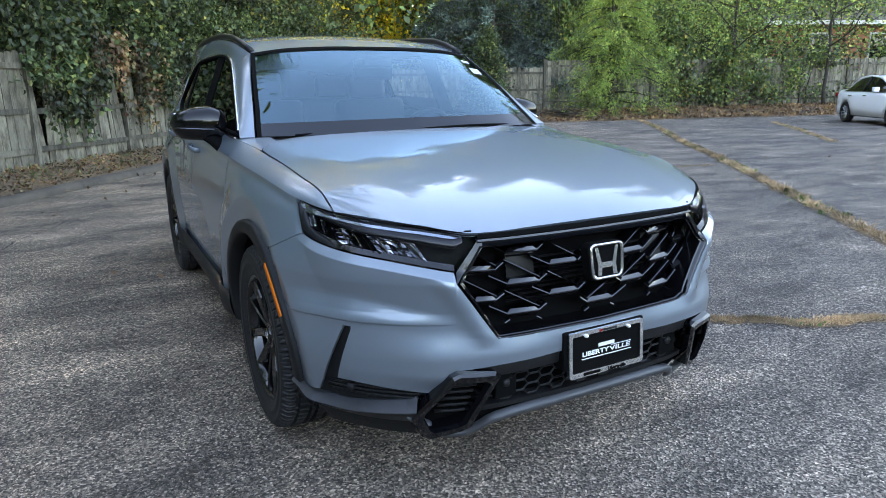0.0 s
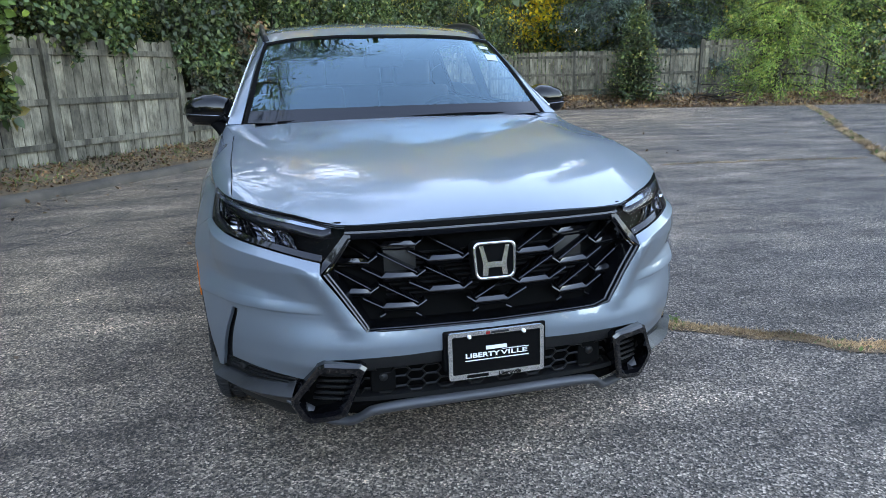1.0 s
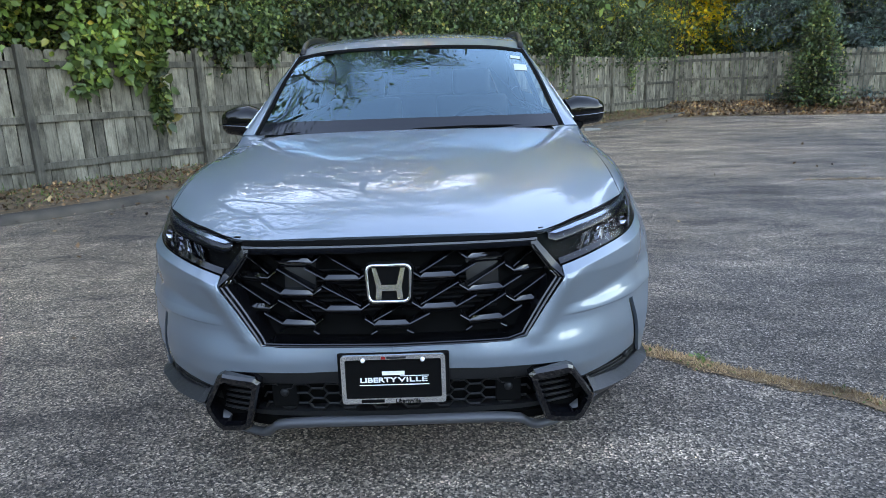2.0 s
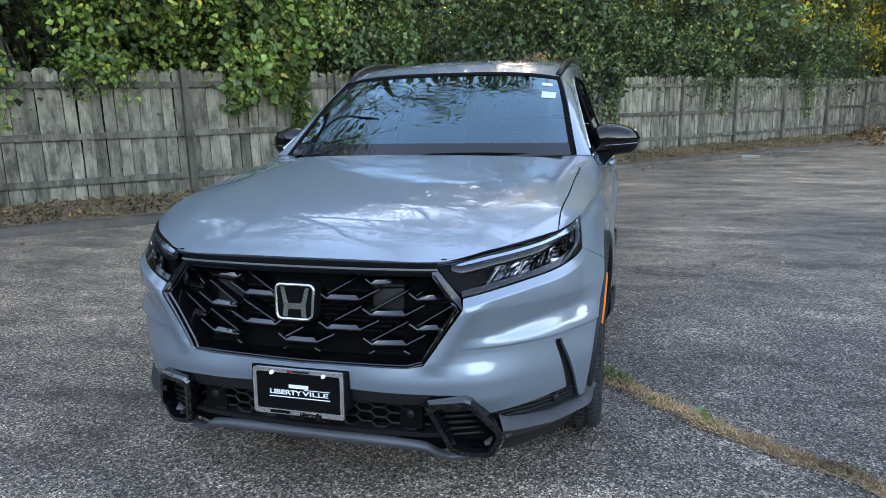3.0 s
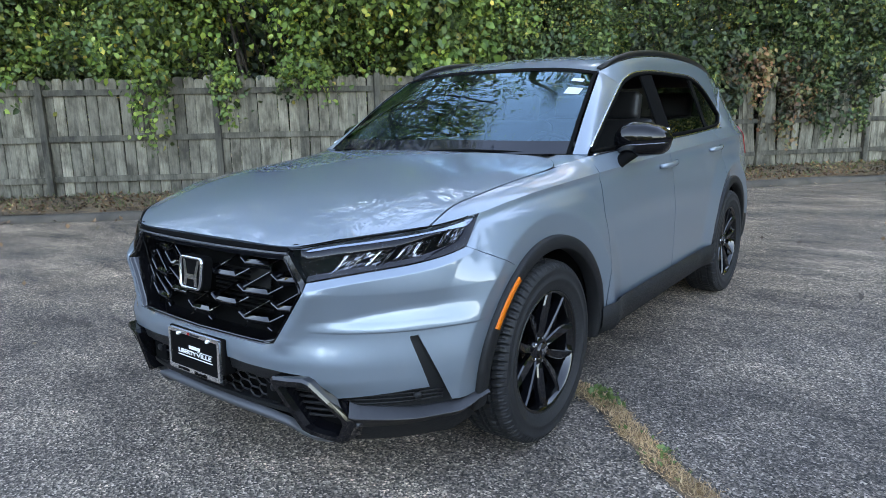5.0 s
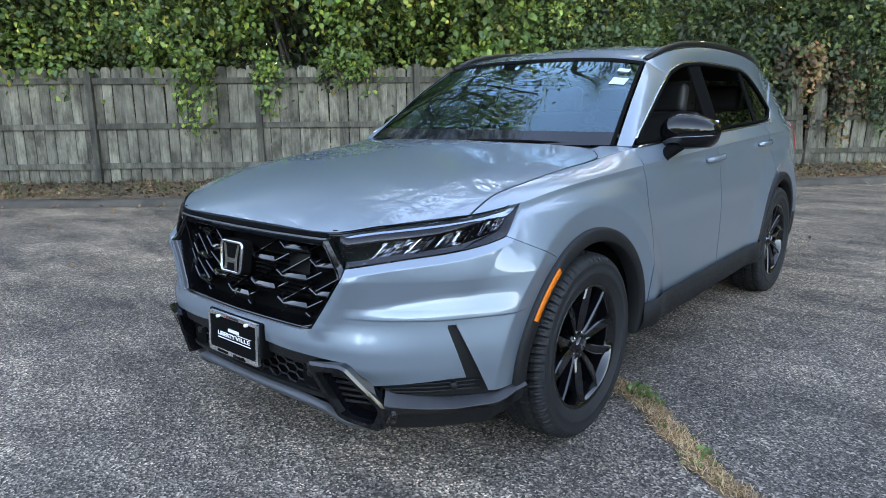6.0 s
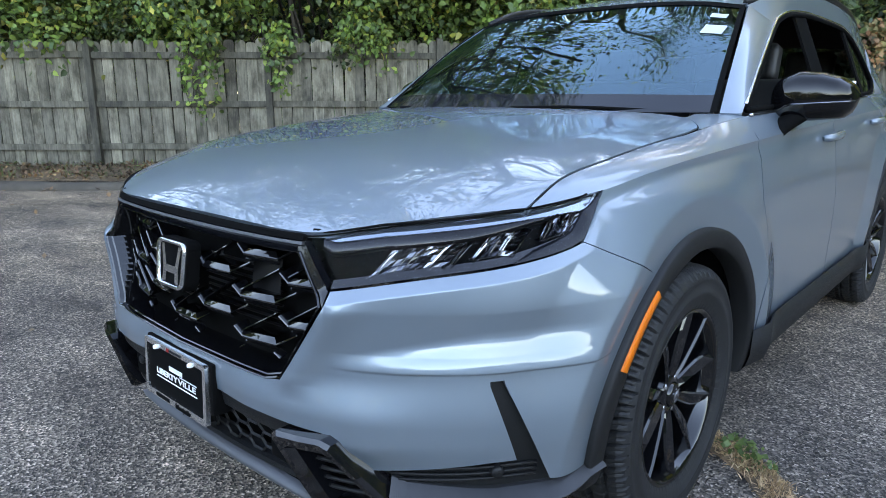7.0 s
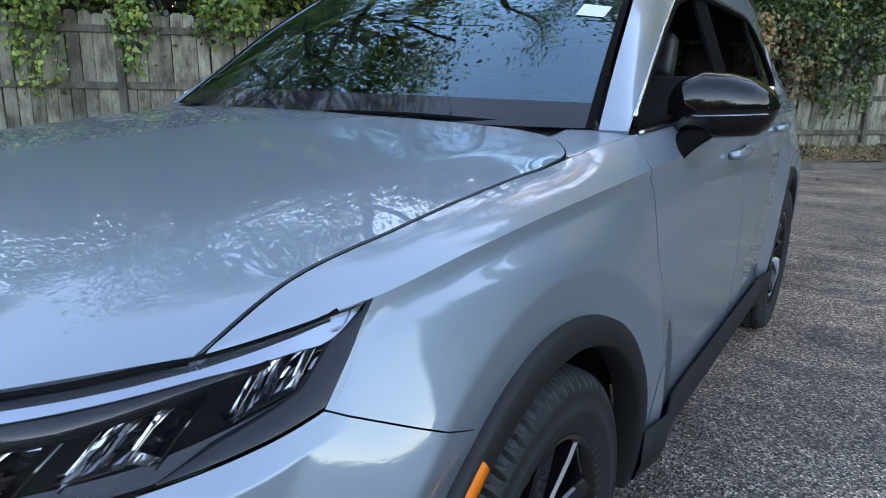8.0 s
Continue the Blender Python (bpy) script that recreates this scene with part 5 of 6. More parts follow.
def nose(x, z, proud=0.0):
    """A point of the nose, by how far from the middle it is (either side) and how high."""
    x = np.asarray(x, float)
    p = body(u_x(np.abs(x)), z, proud)
    p[..., 0] = np.where(x < 0, -p[..., 0], p[..., 0])
    return p


# grille
grille = part("grille", grid_bm(nose(np.linspace(-0.505, 0.505, 40)[:, None], np.linspace(0.575, 0.875, 6)[None], -0.085)), BLACK, car, "black honeycomb grille with chrome emblem")
xs = np.linspace(-0.452, 0.452, 60)
part("grille_bar", grid_bm(nose(xs[:, None], np.linspace(0.880, 0.893, 4)[None], 0.007), flange=0.03), BLACK, grille)
part("grille_bar", grid_bm(nose(xs[:, None], np.linspace(0.872, 0.878, 3)[None], 0.010), flange=0.01), SKID, grille, "thin grey line over the grille")
part("grille_bar", grid_bm(nose(xs[:, None], np.linspace(0.852, 0.876, 4)[None], np.linspace(-0.012, 0.006, 4)[None]), flange=0.03), GREY_GLOSS, grille, "gloss black strip over the grille")
for side in (1, -1):
    us = np.linspace(u_x(0.435), u_x(0.519), 14)
    part("grille_wing", skin(us, np.interp(us, [us[0], us[-1]], [0.852, 0.757]), np.interp(us, [us[0], us[-1]], [0.893, 0.786]), 8, side, flange=0.03, proud=-0.002), GREY_GLOSS, grille)
OPENING = [(-0.40, 0.572), (0.0, 0.567), (0.36, 0.570), (0.405, 0.583), (0.513, 0.757), (0.445, 0.856), (0.0, 0.856), (-0.445, 0.856), (-0.513, 0.757), (-0.405, 0.583), (-0.40, 0.572)]
ring = np.concatenate([np.linspace(a, b, 12)[:-1] for a, b in zip(OPENING, OPENING[1:])])


def shrunk(k):
    """The outline of the grille's opening, drawn in by a share."""
    return ring[:, 0] * (1 - k), (ring[:, 1] - 0.715) * (1 - 1.7 * k) + 0.715


rows = [nose(*shrunk(k), o) for k, o in ((0.0, -0.002), (0.004, 0.003), (0.012, 0.001), (0.016, -0.008), (0.024, -0.010), (0.034, -0.10))]
part("grille_surround", grid_bm(np.stack(rows, 1), closed=True, centre=None), BLACK_GLOSS, grille, "gloss black grille surround", smooth=False)


def within(x, z):
    """Whether a place lies inside the grille's opening."""
    return abs(x) < np.interp(z, [0.58, 0.757, 0.856], [0.395, 0.500, 0.438]) and 0.580 < z < 0.852


def fenced(a, b):
    """The stretch from a towards b that lies inside the opening, or None."""
    a, b = np.array(a), np.array(b)
    inner = [a + (b - a) * f for f in np.linspace(0, 1, 25) if within(*(a + (b - a) * f))]
    return (inner[0], inner[-1]) if len(inner) > 3 else None


def sunk(x):
    return -0.014 - 0.034 * (x / 0.45) ** 2


def grille_blade(a, b, thick, deep, name="grille_web"):
    """A thin wall of the honeycomb: its front edge runs from a to b, and it reaches back."""
    ends = fenced(a, b)
    if ends is None:
        return
    p = [Vector(q) for q in nose(np.array([e[0] for e in ends]), np.array([e[1] for e in ends]), np.array([sunk(e[0]) for e in ends]))]
    way = (p[1] - p[0]).normalized()
    up = way.cross(Vector((0, 1, 0))).normalized() * thick / 2
    up = up if up.z > 0 else -up
    back = Vector((0, deep, 0.15 * deep))
    slope = Vector((0, 0.5 * thick, 0))
    rows = [[q - up + back, q - up + slope, q - 0.5 * up, q + 0.4 * up + slope * 0.6, q + up + slope * 2.2, q + up + back] for q in p]
    bm = grid_bm(np.array(rows), centre=None)
    bmesh.ops.recalc_face_normals(bm, faces=bm.faces)
    bm.faces.ensure_lookup_table()
    part(name, bm, BLACK_GLOSS, grille, smooth=False)


def hex_floor(x, z, side):
    """The sloping gloss floor of one cell, with its front lip and the ledge under it."""
    half = 0.054
    lo, hi = x - half, x + half
    edge = np.interp(z, [0.58, 0.757, 0.856], [0.395, 0.500, 0.438])
    lo, hi = max(lo, -edge), min(hi, edge)
    if hi - lo < 0.03:
        return
    xs = np.linspace(lo, hi, 5)
    cut_in = np.linspace(1, -1, 5) * 0.013 * (hi - lo) / (2 * half)
    front = nose(xs, z, sunk(xs))
    rows = [front + (0, 0.020, -0.010), front + (0, 0.001, -0.004), front, front + (0, 0.0015, 0.002)]
    for back, up, narrow in ((0.0075, 0.0125, 1.0), (0.050, 0.0135, 1.0)):
        q = front + (0, back, up)
        q[:, 0] += cut_in * narrow
        rows.append(q)
    bm = grid_bm(np.stack(rows, 1), centre=(x, 0.2, z - 0.4))
    part("grille_piece", bm, BLACK_GLOSS, grille, smooth=False)
    under = nose(xs[[0, 2, 4]] * 0.94 + x * 0.06, z - 0.0125, sunk(xs[[0, 2, 4]]) - 0.010)
    part("grille_ledge", tube_bm(list(under), 0.0028, 4), BLACK_GLOSS, grille, smooth=False)


PITCH_X, PITCH_Z = 0.1455, 0.048
for col in range(-3, 4):
    x = col * PITCH_X
    s = 1 if col >= 0 else -1
    for k in range(5):
        z = 0.822 - k * PITCH_Z
        if (abs(col) + k) % 2:
            continue
        if col == 0 and z > 0.66:
            continue  # behind the emblem
        hex_floor(x, z, s)
        grille_blade((x - s * 0.052, z), (x - s * 0.081, z + 0.020), 0.006, 0.035)
        grille_blade((x + s * 0.052, z), (x + s * 0.116, z + 0.031), 0.006, 0.035)
        grille_blade((x - s * 0.055, z + 0.013), (x + s * 0.062, z + 0.076), 0.0045, 0.05)
        if k == 4 or (col == 0):
            for q in (1, -1):
                grille_blade((x + q * 0.046, z - 0.019), (x + q * 0.064, z - 0.029), 0.005, 0.02)
for s in (1, -1):
    part("grille_backing", grid_bm(nose(s * np.linspace(0.235, 0.335, 6)[:, None], np.linspace(0.735, 0.815, 4)[None], -0.060), side=1), BLACK_SATIN, grille)
for k in range(9):
    z = 0.66 + 0.016 * k
    for s in (1, -1):
        p = nose(np.linspace(0.03, 0.33, 8) * s, z, -0.07)
        part("radiator_slat", tube_bm(p, 0.004, 4), BLACK_SATIN, grille, smooth=False)

# emblem: bright rounded frame with two uprights and a crossbar
emblem_at = Matrix.Translation((0, -0.957, 0.768)) @ Matrix.Rotation(radians(-8), 4, "X")


def rounded(w, h, r, n=6):
    pts = []
    for cx, cz, a0 in ((w - r, h - r, 0), (-w + r, h - r, 90), (-w + r, -h + r, 180), (w - r, -h + r, 270)):
        pts += [(cx + r * math.cos(radians(a0 + 90 * k / n)), cz + r * math.sin(radians(a0 + 90 * k / n))) for k in range(n + 1)]
    return pts


def taper(p, k=0.10, h=0.06):
    """Draws an outline in towards its foot."""
    return [(x * (1 - k * (0.5 - 0.5 * z / h)), z) for x, z in p]


bm = prism_bm([(x, 0, z) for x, z in taper(rounded(0.074, 0.062, 0.024))], (0, 0.035, 0))
bm.transform(emblem_at)
emblem = part("emblem", bm, BLACK, grille, "chrome emblem on a black base", smooth=False)
o, i2 = taper(rounded(0.070, 0.058, 0.022)), taper(rounded(0.062, 0.050, 0.016))
ringp = np.array([[(o[k][0], y0, o[k][1]) if q else (i2[k][0], y0, i2[k][1]) for q, y0 in ((1, 0.0), (1, -0.008), (0, -0.008), (0, 0.002))] for k in range(len(o))])
bm = grid_bm(ringp, closed=True, centre=None)
bmesh.ops.recalc_face_normals(bm, faces=bm.faces)
bm.transform(emblem_at)
part("emblem_frame", bm, CHROME, grille, "chrome")
for s in (1, -1):
    bm = prism_bm([(s * 0.049, -0.004, 0.046), (s * 0.036, -0.004, 0.046), (s * 0.022, -0.004, -0.006), (s * 0.021, -0.004, -0.021), (s * 0.024, -0.004, -0.047), (s * 0.041, -0.004, -0.047), (s * 0.037, -0.004, -0.012)][::-s], (0, 0.01, 0))
    bm.transform(emblem_at)
    part("emblem_upright", bm, CHROME, grille, "chrome", smooth=False)
bm = prism_bm([(-0.024, -0.0045, -0.004), (0.024, -0.0045, -0.004), (0.024, -0.0045, -0.022), (-0.024, -0.0045, -0.022)], (0, 0.01, 0))
bm.transform(emblem_at)
part("emblem_crossbar", bm, CHROME, grille, "chrome", smooth=False)

# lower intake
intake = part("lower_intake", grid_bm(nose(np.linspace(-0.50, 0.50, 40)[:, None], np.linspace(0.25, 0.495, 8)[None], -0.075)), BLACK, car, "black lower intake with hexagonal mesh")
xs = np.linspace(-0.47, 0.47, 50)
part("intake_band", grid_bm(nose(xs[:, None], np.linspace(0.446, 0.493, 4)[None], -0.010), flange=0.04), PLASTIC, intake)
part("intake_band", grid_bm(nose(xs[:, None], np.linspace(0.318, 0.336, 3)[None], -0.012), flange=0.04), PLASTIC, intake)
mesh_bm = bmesh.new()
hx, hz = 0.050, 0.0185
for row in range(6):
    z = 0.436 - row * hz
    for col in range(-8, 9):
        if (col + row) % 2:
            continue
        x = col * hx
        if abs(x) > 0.43:
            continue
        p = nose(np.array([x - 0.018, x + 0.018]), z, -0.022)
        tube_bm([p[0], p[1]], 0.0042, 4, mesh_bm)
        for s in (1, -1):
            q = nose(np.array([x + s * 0.018, x + s * (hx - 0.018)]), np.array([z, z - hz]), -0.024)
            if row < 5:
                tube_bm([q[0], q[1]], 0.0036, 4, mesh_bm)
part("intake_mesh", mesh_bm, PLASTIC, intake, "black hexagonal mesh", smooth=False)
for s in (1, -1):
    p = nose(np.array([s * 0.355]), 0.405, -0.012)[0]
    bm = lathe_bm([(-0.004, 0.0005), (-0.004, 0.012), (0.0, 0.014), (0.02, 0.014)], 16, axis="y")
    bm.transform(Matrix.Translation(p))
    part("parking_sensor", bm, PLASTIC, intake, "round black parking sensor")
    bm = box_bm((p[0] - 0.04, p[1] + 0.002, p[2] - 0.05), (p[0] + 0.04, p[1] + 0.03, p[2] + 0.035), 0.006)
    part("sensor_mount", bm, BLACK, intake)

# lamp bezels in the lower corners
for side in (1, -1):
    out = np.array([(0.408, 0.468), (0.425, 0.481), (0.534, 0.485), (0.553, 0.474), (0.640, 0.332), (0.641, 0.304), (0.612, 0.246), (0.590, 0.235), (0.500, 0.260), (0.474, 0.276), (0.408, 0.468)])
    out = np.concatenate([np.linspace(a, b, 3)[:-1] for a, b in zip(out, out[1:])])
    mid = out.mean(0)
    # an even face, without the bumper's sculpting
    a, b = np.meshgrid(np.linspace(0.40, 0.61, 9), np.linspace(0.24, 0.48, 9))
    plane = lambda x, z: np.stack([np.ones_like(x), x, z, x * x], -1)
    face = np.linalg.lstsq(plane(a.ravel(), b.ravel()), nose(a, b)[..., 1].ravel(), rcond=None)[0]
    flat = lambda x, z, o: np.stack([x, plane(x, z) @ face - o, z], -1)
    rings = [(1.0, -0.03), (1.0, 0.026), (0.93, 0.036), (0.76, 0.034), (0.70, 0.014), (0.66, -0.035)]
    rows = [flat(mid[0] + (out[:, 0] - mid[0]) * k, mid[1] + (out[:, 1] - mid[1]) * k, o) for k, o in rings]
    bezel = part("lamp_bezel", grid_bm(np.stack(rows, 1), closed=True, centre=None, side=side), BEZEL, car, "gloss black bumper corner bezel", smooth=False)
    bmesh_back = grid_bm(np.stack([rows[-1], rows[-1] * 0 + rows[-1].mean(0)], 1), closed=True, centre=None, side=side)
    part("bezel_back", bmesh_back, BLACK, bezel)
    for k in range(6):
        z = 0.442 - k * 0.0225
        x0, x1 = np.interp(z, [0.32, 0.455], [0.486, 0.448]), np.interp(z, [0.32, 0.455], [0.590, 0.542])
        p = nose(np.linspace(x0, x1, 5), z, -0.014) * (side, 1, 1)
        part("louvre", tube_bm(p, 0.006, 4), PLASTIC, bezel)
    # lower grey strip, dark blade and corner vent
    us = stations(u_x(0.632), u_x(0.66), u_y(-0.577), u_y(-0.425), each=10)
    k = [u_x(0.606), u_x(0.66), u_y(-0.68), u_y(-0.577), u_y(-0.425)]
    b_low, b_high = np.interp(us, k, [0.270, 0.290, 0.292, 0.298, 0.318]), np.interp(us, k, [0.396, 0.372, 0.350, 0.352, 0.374])
    shape = lambda spots: np.stack([body(us, b_high + (b_low - b_high) * f, o) for f, o in spots], 1)
    part("bumper_blade", grid_bm(shape(((-0.05, -0.035), (0.0, -0.012), (0.03, -0.009), (0.38, 0.027), (0.41, 0.028), (0.44, 0.026))), side=side), SKYLIT_TRIM_GREY, car, "upper face of the plastic bumper blade in a sky-lit dark grey", smooth=False)
    part("bumper_blade", grid_bm(shape(((0.44, 0.0255), (0.50, 0.021), (1.0, 0.0), (1.1, -0.04))), side=side), BLACK_SATIN, car, "black underside of the bumper blade")
    part("bumper_skirt", skin(us, np.full(len(us), 0.215), np.interp(us, k, [0.26, 0.292, 0.294, 0.30, 0.32]), 5, side, flange=0.03, proud=-0.01), PLASTIC, car)
    us = np.linspace(u_x(0.60), u_y(-0.53), 20)
    vent = part("corner_vent", skin(us, np.full(20, 0.345), np.full(20, 0.600), 8, side, flange=0, proud=-0.022), PLASTIC, car, "black L-shaped corner vent")
    for z in (0.378, 0.392, 0.406):
        p = body(np.linspace(u_x(0.63), u_y(-0.60), 10), z, -0.014) * (side, 1, 1)
        part("vent_slat", tube_bm(p, 0.004, 4), PLASTIC, vent)
    p = body(np.array([u_x(0.80)]), 0.396, -0.006)[0] * (side, 1, 1)
    bm = lathe_bm([(-0.005, 0.0005), (-0.005, 0.012), (0.0, 0.014), (0.02, 0.014)], 16, axis="y")
    bm.transform(Matrix.Translation(p) @ Matrix.Rotation(radians(55 * side), 4, "Z"))
    part("parking_sensor", bm, PLASTIC, vent, "round black parking sensor")
strip_x = np.array([0, 0.15, 0.30, 0.40, 0.44, 0.49, 0.55, 0.60, 0.66])
strip_lo = hermite(strip_x, [0.282, 0.280, 0.272, 0.258, 0.225, 0.200, 0.205, 0.245, 0.300])
strip_hi = hermite(strip_x, [0.318, 0.316, 0.308, 0.292, 0.262, 0.236, 0.240, 0.280, 0.325])
xs = np.linspace(0, 0.66, 60)
half = np.stack([nose(xs, strip_lo(xs) + (strip_hi(xs) - strip_lo(xs)) * f, o) for f, o in ((0.0, 0.0), (0.1, 0.012), (0.5, 0.016), (0.9, 0.012), (1.0, -0.02))], 1)
part("skid_strip", grid_bm(both(half), flange=0.02), SKID, car, "satin grey skid strip under the bumper")
xs = np.linspace(-0.6, 0.6, 40)
part("bumper_skirt", grid_bm(nose(xs[:, None], np.linspace(0.245, 0.29, 4)[None], -0.03), flange=0.05), BLACK, car)

# number plate holder with dealer insert
ringo = rounded(0.158, 0.077, 0.010, 4)
ringi = [(x * 0.918, z * 0.80 + 0.002) for x, z in rounded(0.158, 0.077, 0.006, 4)]
p = np.array([[(a[0], y0, a[1]) if q else (b[0], y0, b[1]) for q, y0 in ((1, 0.012), (1, 0.0), (0, 0.0), (0, 0.010))] for a, b in zip(ringo, ringi)])
bm = grid_bm(p, closed=True, centre=None)
bmesh.ops.recalc_face_normals(bm, faces=bm.faces)
plate_at = Matrix.Translation((0, -0.982, 0.472)) @ Matrix.Rotation(radians(-3), 4, "X")
bm.transform(plate_at)
plate = part("plate_frame", bm, SILVER, car, "chrome plate frame with dealer insert", smooth=False)
bm = box_bm((-0.150, 0.006, -0.070), (0.150, 0.030, 0.070), 0.002)
bm.transform(plate_at)
part("plate_insert", bm, BLACK, plate, "black dealer insert with white lettering", smooth=False)


def lettering(text, size, at, material, parent, bold=0.0, width=None):
    """Raised letters in the built-in font, as a mesh."""
    cu = bpy.data.curves.new("lettering", "FONT")
    cu.body, cu.size, cu.extrude, cu.offset, cu.align_x = text, size, 0.0006, bold, "CENTER"
    tmp = bpy.data.objects.new("lettering", cu)
    scene.collection.objects.link(tmp)
    bpy.context.view_layer.update()
    me = bpy.data.meshes.new_from_object(tmp.evaluated_get(bpy.context.evaluated_depsgraph_get()))
    stretch = width / tmp.dimensions.x if width else 1
    bpy.data.objects.remove(tmp)
    me.materials.clear()
    me.materials.append(material)
    me.transform(plate_at @ Matrix.Translation(at) @ Matrix.Rotation(radians(90), 4, "X") @ Matrix.Diagonal((stretch, 1, 1, 1)))
    ob = new("lettering", me)
    ob.parent = parent
    return ob


def bar(x0, z0, x1, z1, y, material, name, parent):
    bm = box_bm((x0, y, z0), (x1, y + 0.0015, z1))
    bm.transform(plate_at)
    return part(name, bm, material, parent, smooth=False)


lettering("LIBERTY", 0.021, (-0.047, 0.0045, -0.010), WHITE, plate, 0.0006, 0.112)
lettering("VILLE", 0.0205, (0.0585, 0.0045, -0.010), WHITE, plate, 0.0003, 0.090)
bar(0.020, 0.0075, 0.108, 0.0095, 0.0045, WHITE, "white_line", plate)
bar(-0.104, -0.0205, 0.108, -0.0180, 0.0045, WHITE, "white_line", plate)
bar(-0.034, 0.012, 0.034, 0.024, 0.0045, WHITE, "white_bar", plate)
lettering("Libertyville", 0.017, (0.042, -0.001, -0.0755), BLACK, plate, 0.0004)
bar(-0.100, -0.0735, -0.030, -0.0640, -0.001, BLACK, "dark_bar", plate)
bar(-0.035, 0.0645, -0.022, 0.0735, -0.001, RED, "red_bar", plate)
bar(-0.018, 0.0655, 0.040, 0.0725, -0.001, PLASTIC, "dark_bar", plate)
for x in (-0.09, 0.09):
    bm = lathe_bm([(-0.008, 0.0005), (-0.007, 0.005), (-0.002, 0.0065), (0.004, 0.0065)], 12, axis="y")
    bm.transform(plate_at @ Matrix.Translation((x, 0, 0.062)))
    part("plate_screw", bm, WHITE, plate)
bm = box_bm((-0.17, 0.012, -0.05), (0.17, 0.06, 0.08), 0.008)
bm.transform(plate_at)
part("plate_bracket", bm, BLACK, plate, smooth=False)


# ---- wheels ----
def tyre_bm():
    """Tyre with grooves round it and shoulder blocks."""
    prof = [(0.092, 0.240), (0.102, 0.250), (0.110, 0.266), (0.1135, 0.286), (0.1165, 0.289), (0.1165, 0.300), (0.1145, 0.303), (0.1145, 0.326), (0.1165, 0.329), (0.114, 0.338), (0.109, 0.3485), (0.101, 0.3575), (0.090, 0.3640), (0.070, 0.3675), (0.066, 0.3570), (0.056, 0.3570), (0.052, 0.3690), (0.022, 0.3700), (0.018, 0.3570), (0.008, 0.3570), (0.004, 0.3705)]
    prof = prof + [(-x, r) for x, r in prof[::-1]]
    n = 420
    p = []
    for i in range(n):
        a = 2 * math.pi * i / n
        row = []
        for x, r in prof:
            deep = i % 6 == 0
            cut = 0.010 if deep and abs(x) < 0.112 and r > 0.345 else 0.004 if i % 6 == 3 and 0.080 < abs(x) < 0.105 else 0.0
            twist = 0.012 * (abs(x) < 0.08)
            row.append((x, (r - cut) * math.cos(a + twist), (r - cut) * math.sin(a + twist)))
        p.append(row)
    bm = grid_bm(np.array(p), closed=True, centre=None)
    bmesh.ops.recalc_face_normals(bm, faces=bm.faces)
    return bm


def spoke_bm():
    """One of five forked spokes: two flat-faced blades with bevelled edges, spreading to the rim."""
    bm = bmesh.new()
    for s in (1, -1):
        sections = []
        for r, mid, w, x in ((0.030, 0.010, 0.0125, 0.060), (0.070, 0.020, 0.0150, 0.071), (0.110, 0.031, 0.0190, 0.078), (0.150, 0.044, 0.0215, 0.084), (0.185, 0.060, 0.0190, 0.089), (0.215, 0.077, 0.0150, 0.092), (0.236, 0.088, 0.0130, 0.092)):
            lean = 0.0045 * s
            sections.append([(x - 0.032, s * mid - w, r), (x - 0.006 - lean, s * mid - w, r), (x - lean, s * mid - w + 0.005, r), (x + lean, s * mid + w - 0.005, r), (x - 0.006 + lean, s * mid + w, r), (x - 0.032, s * mid + w, r)])
        grid_bm(np.array(sections), bm, centre=None)
    bmesh.ops.recalc_face_normals(bm, faces=bm.faces)
    return bm


def wheel_mesh(name, bm, material, smooth=True):
    me = bpy.data.meshes.new(name)
    for f in bm.faces:
        f.smooth = smooth
    bm.to_mesh(me)
    bm.free()
    me.materials.append(material)
    return me


TYRE = wheel_mesh("tyre", tyre_bm(), RUBBER)
for f in TYRE.polygons:
    f.use_smooth = abs(f.center[0]) > 0.1085 and math.hypot(f.center[1], f.center[2]) < 0.335
bm = lathe_bm([(0.094, 0.240), (0.098, 0.249), (0.102, 0.249), (0.101, 0.240), (0.092, 0.232), (0.055, 0.222), (-0.09, 0.215), (-0.10, 0.235)], 80)
bmesh.ops.recalc_face_normals(bm, faces=bm.faces)
RIM = wheel_mesh("wheel", bm, BLACK_GLOSS)
SPOKE = wheel_mesh("spoke", spoke_bm(), ALLOY, False)
bm = lathe_bm([(0.030, 0.062), (0.060, 0.060), (0.068, 0.050), (0.070, 0.036)], 40)
HUBDISC = wheel_mesh("hub", bm, ALLOY)
bm = lathe_bm([(0.060, 0.034), (0.076, 0.032), (0.079, 0.026), (0.080, 0.0005)], 32)
CAP = wheel_mesh("hub_cap", bm, BLACK_GLOSS)
bm = box_bm((0.078, -0.016, -0.013), (0.083, -0.007, 0.013), 0.001)
box_bm((0.078, 0.007, -0.013), (0.083, 0.016, 0.013), 0.001, bm)
box_bm((0.078, -0.010, -0.004), (0.083, 0.010, 0.004), 0.001, bm)
CAPMARK = wheel_mesh("hub_cap_mark", bm, CHROME, False)
NUT = wheel_mesh("wheel_nut", lathe_bm([(0.045, 0.010), (0.066, 0.010), (0.069, 0.006), (0.069, 0.0005)], 8), CHROME, False)
bm = lathe_bm([(0.0, 0.16), (0.012, 0.16), (0.012, 0.06), (0.0, 0.06)], 40)
DISC = wheel_mesh("brake_disc", bm, CHROME_DARK)
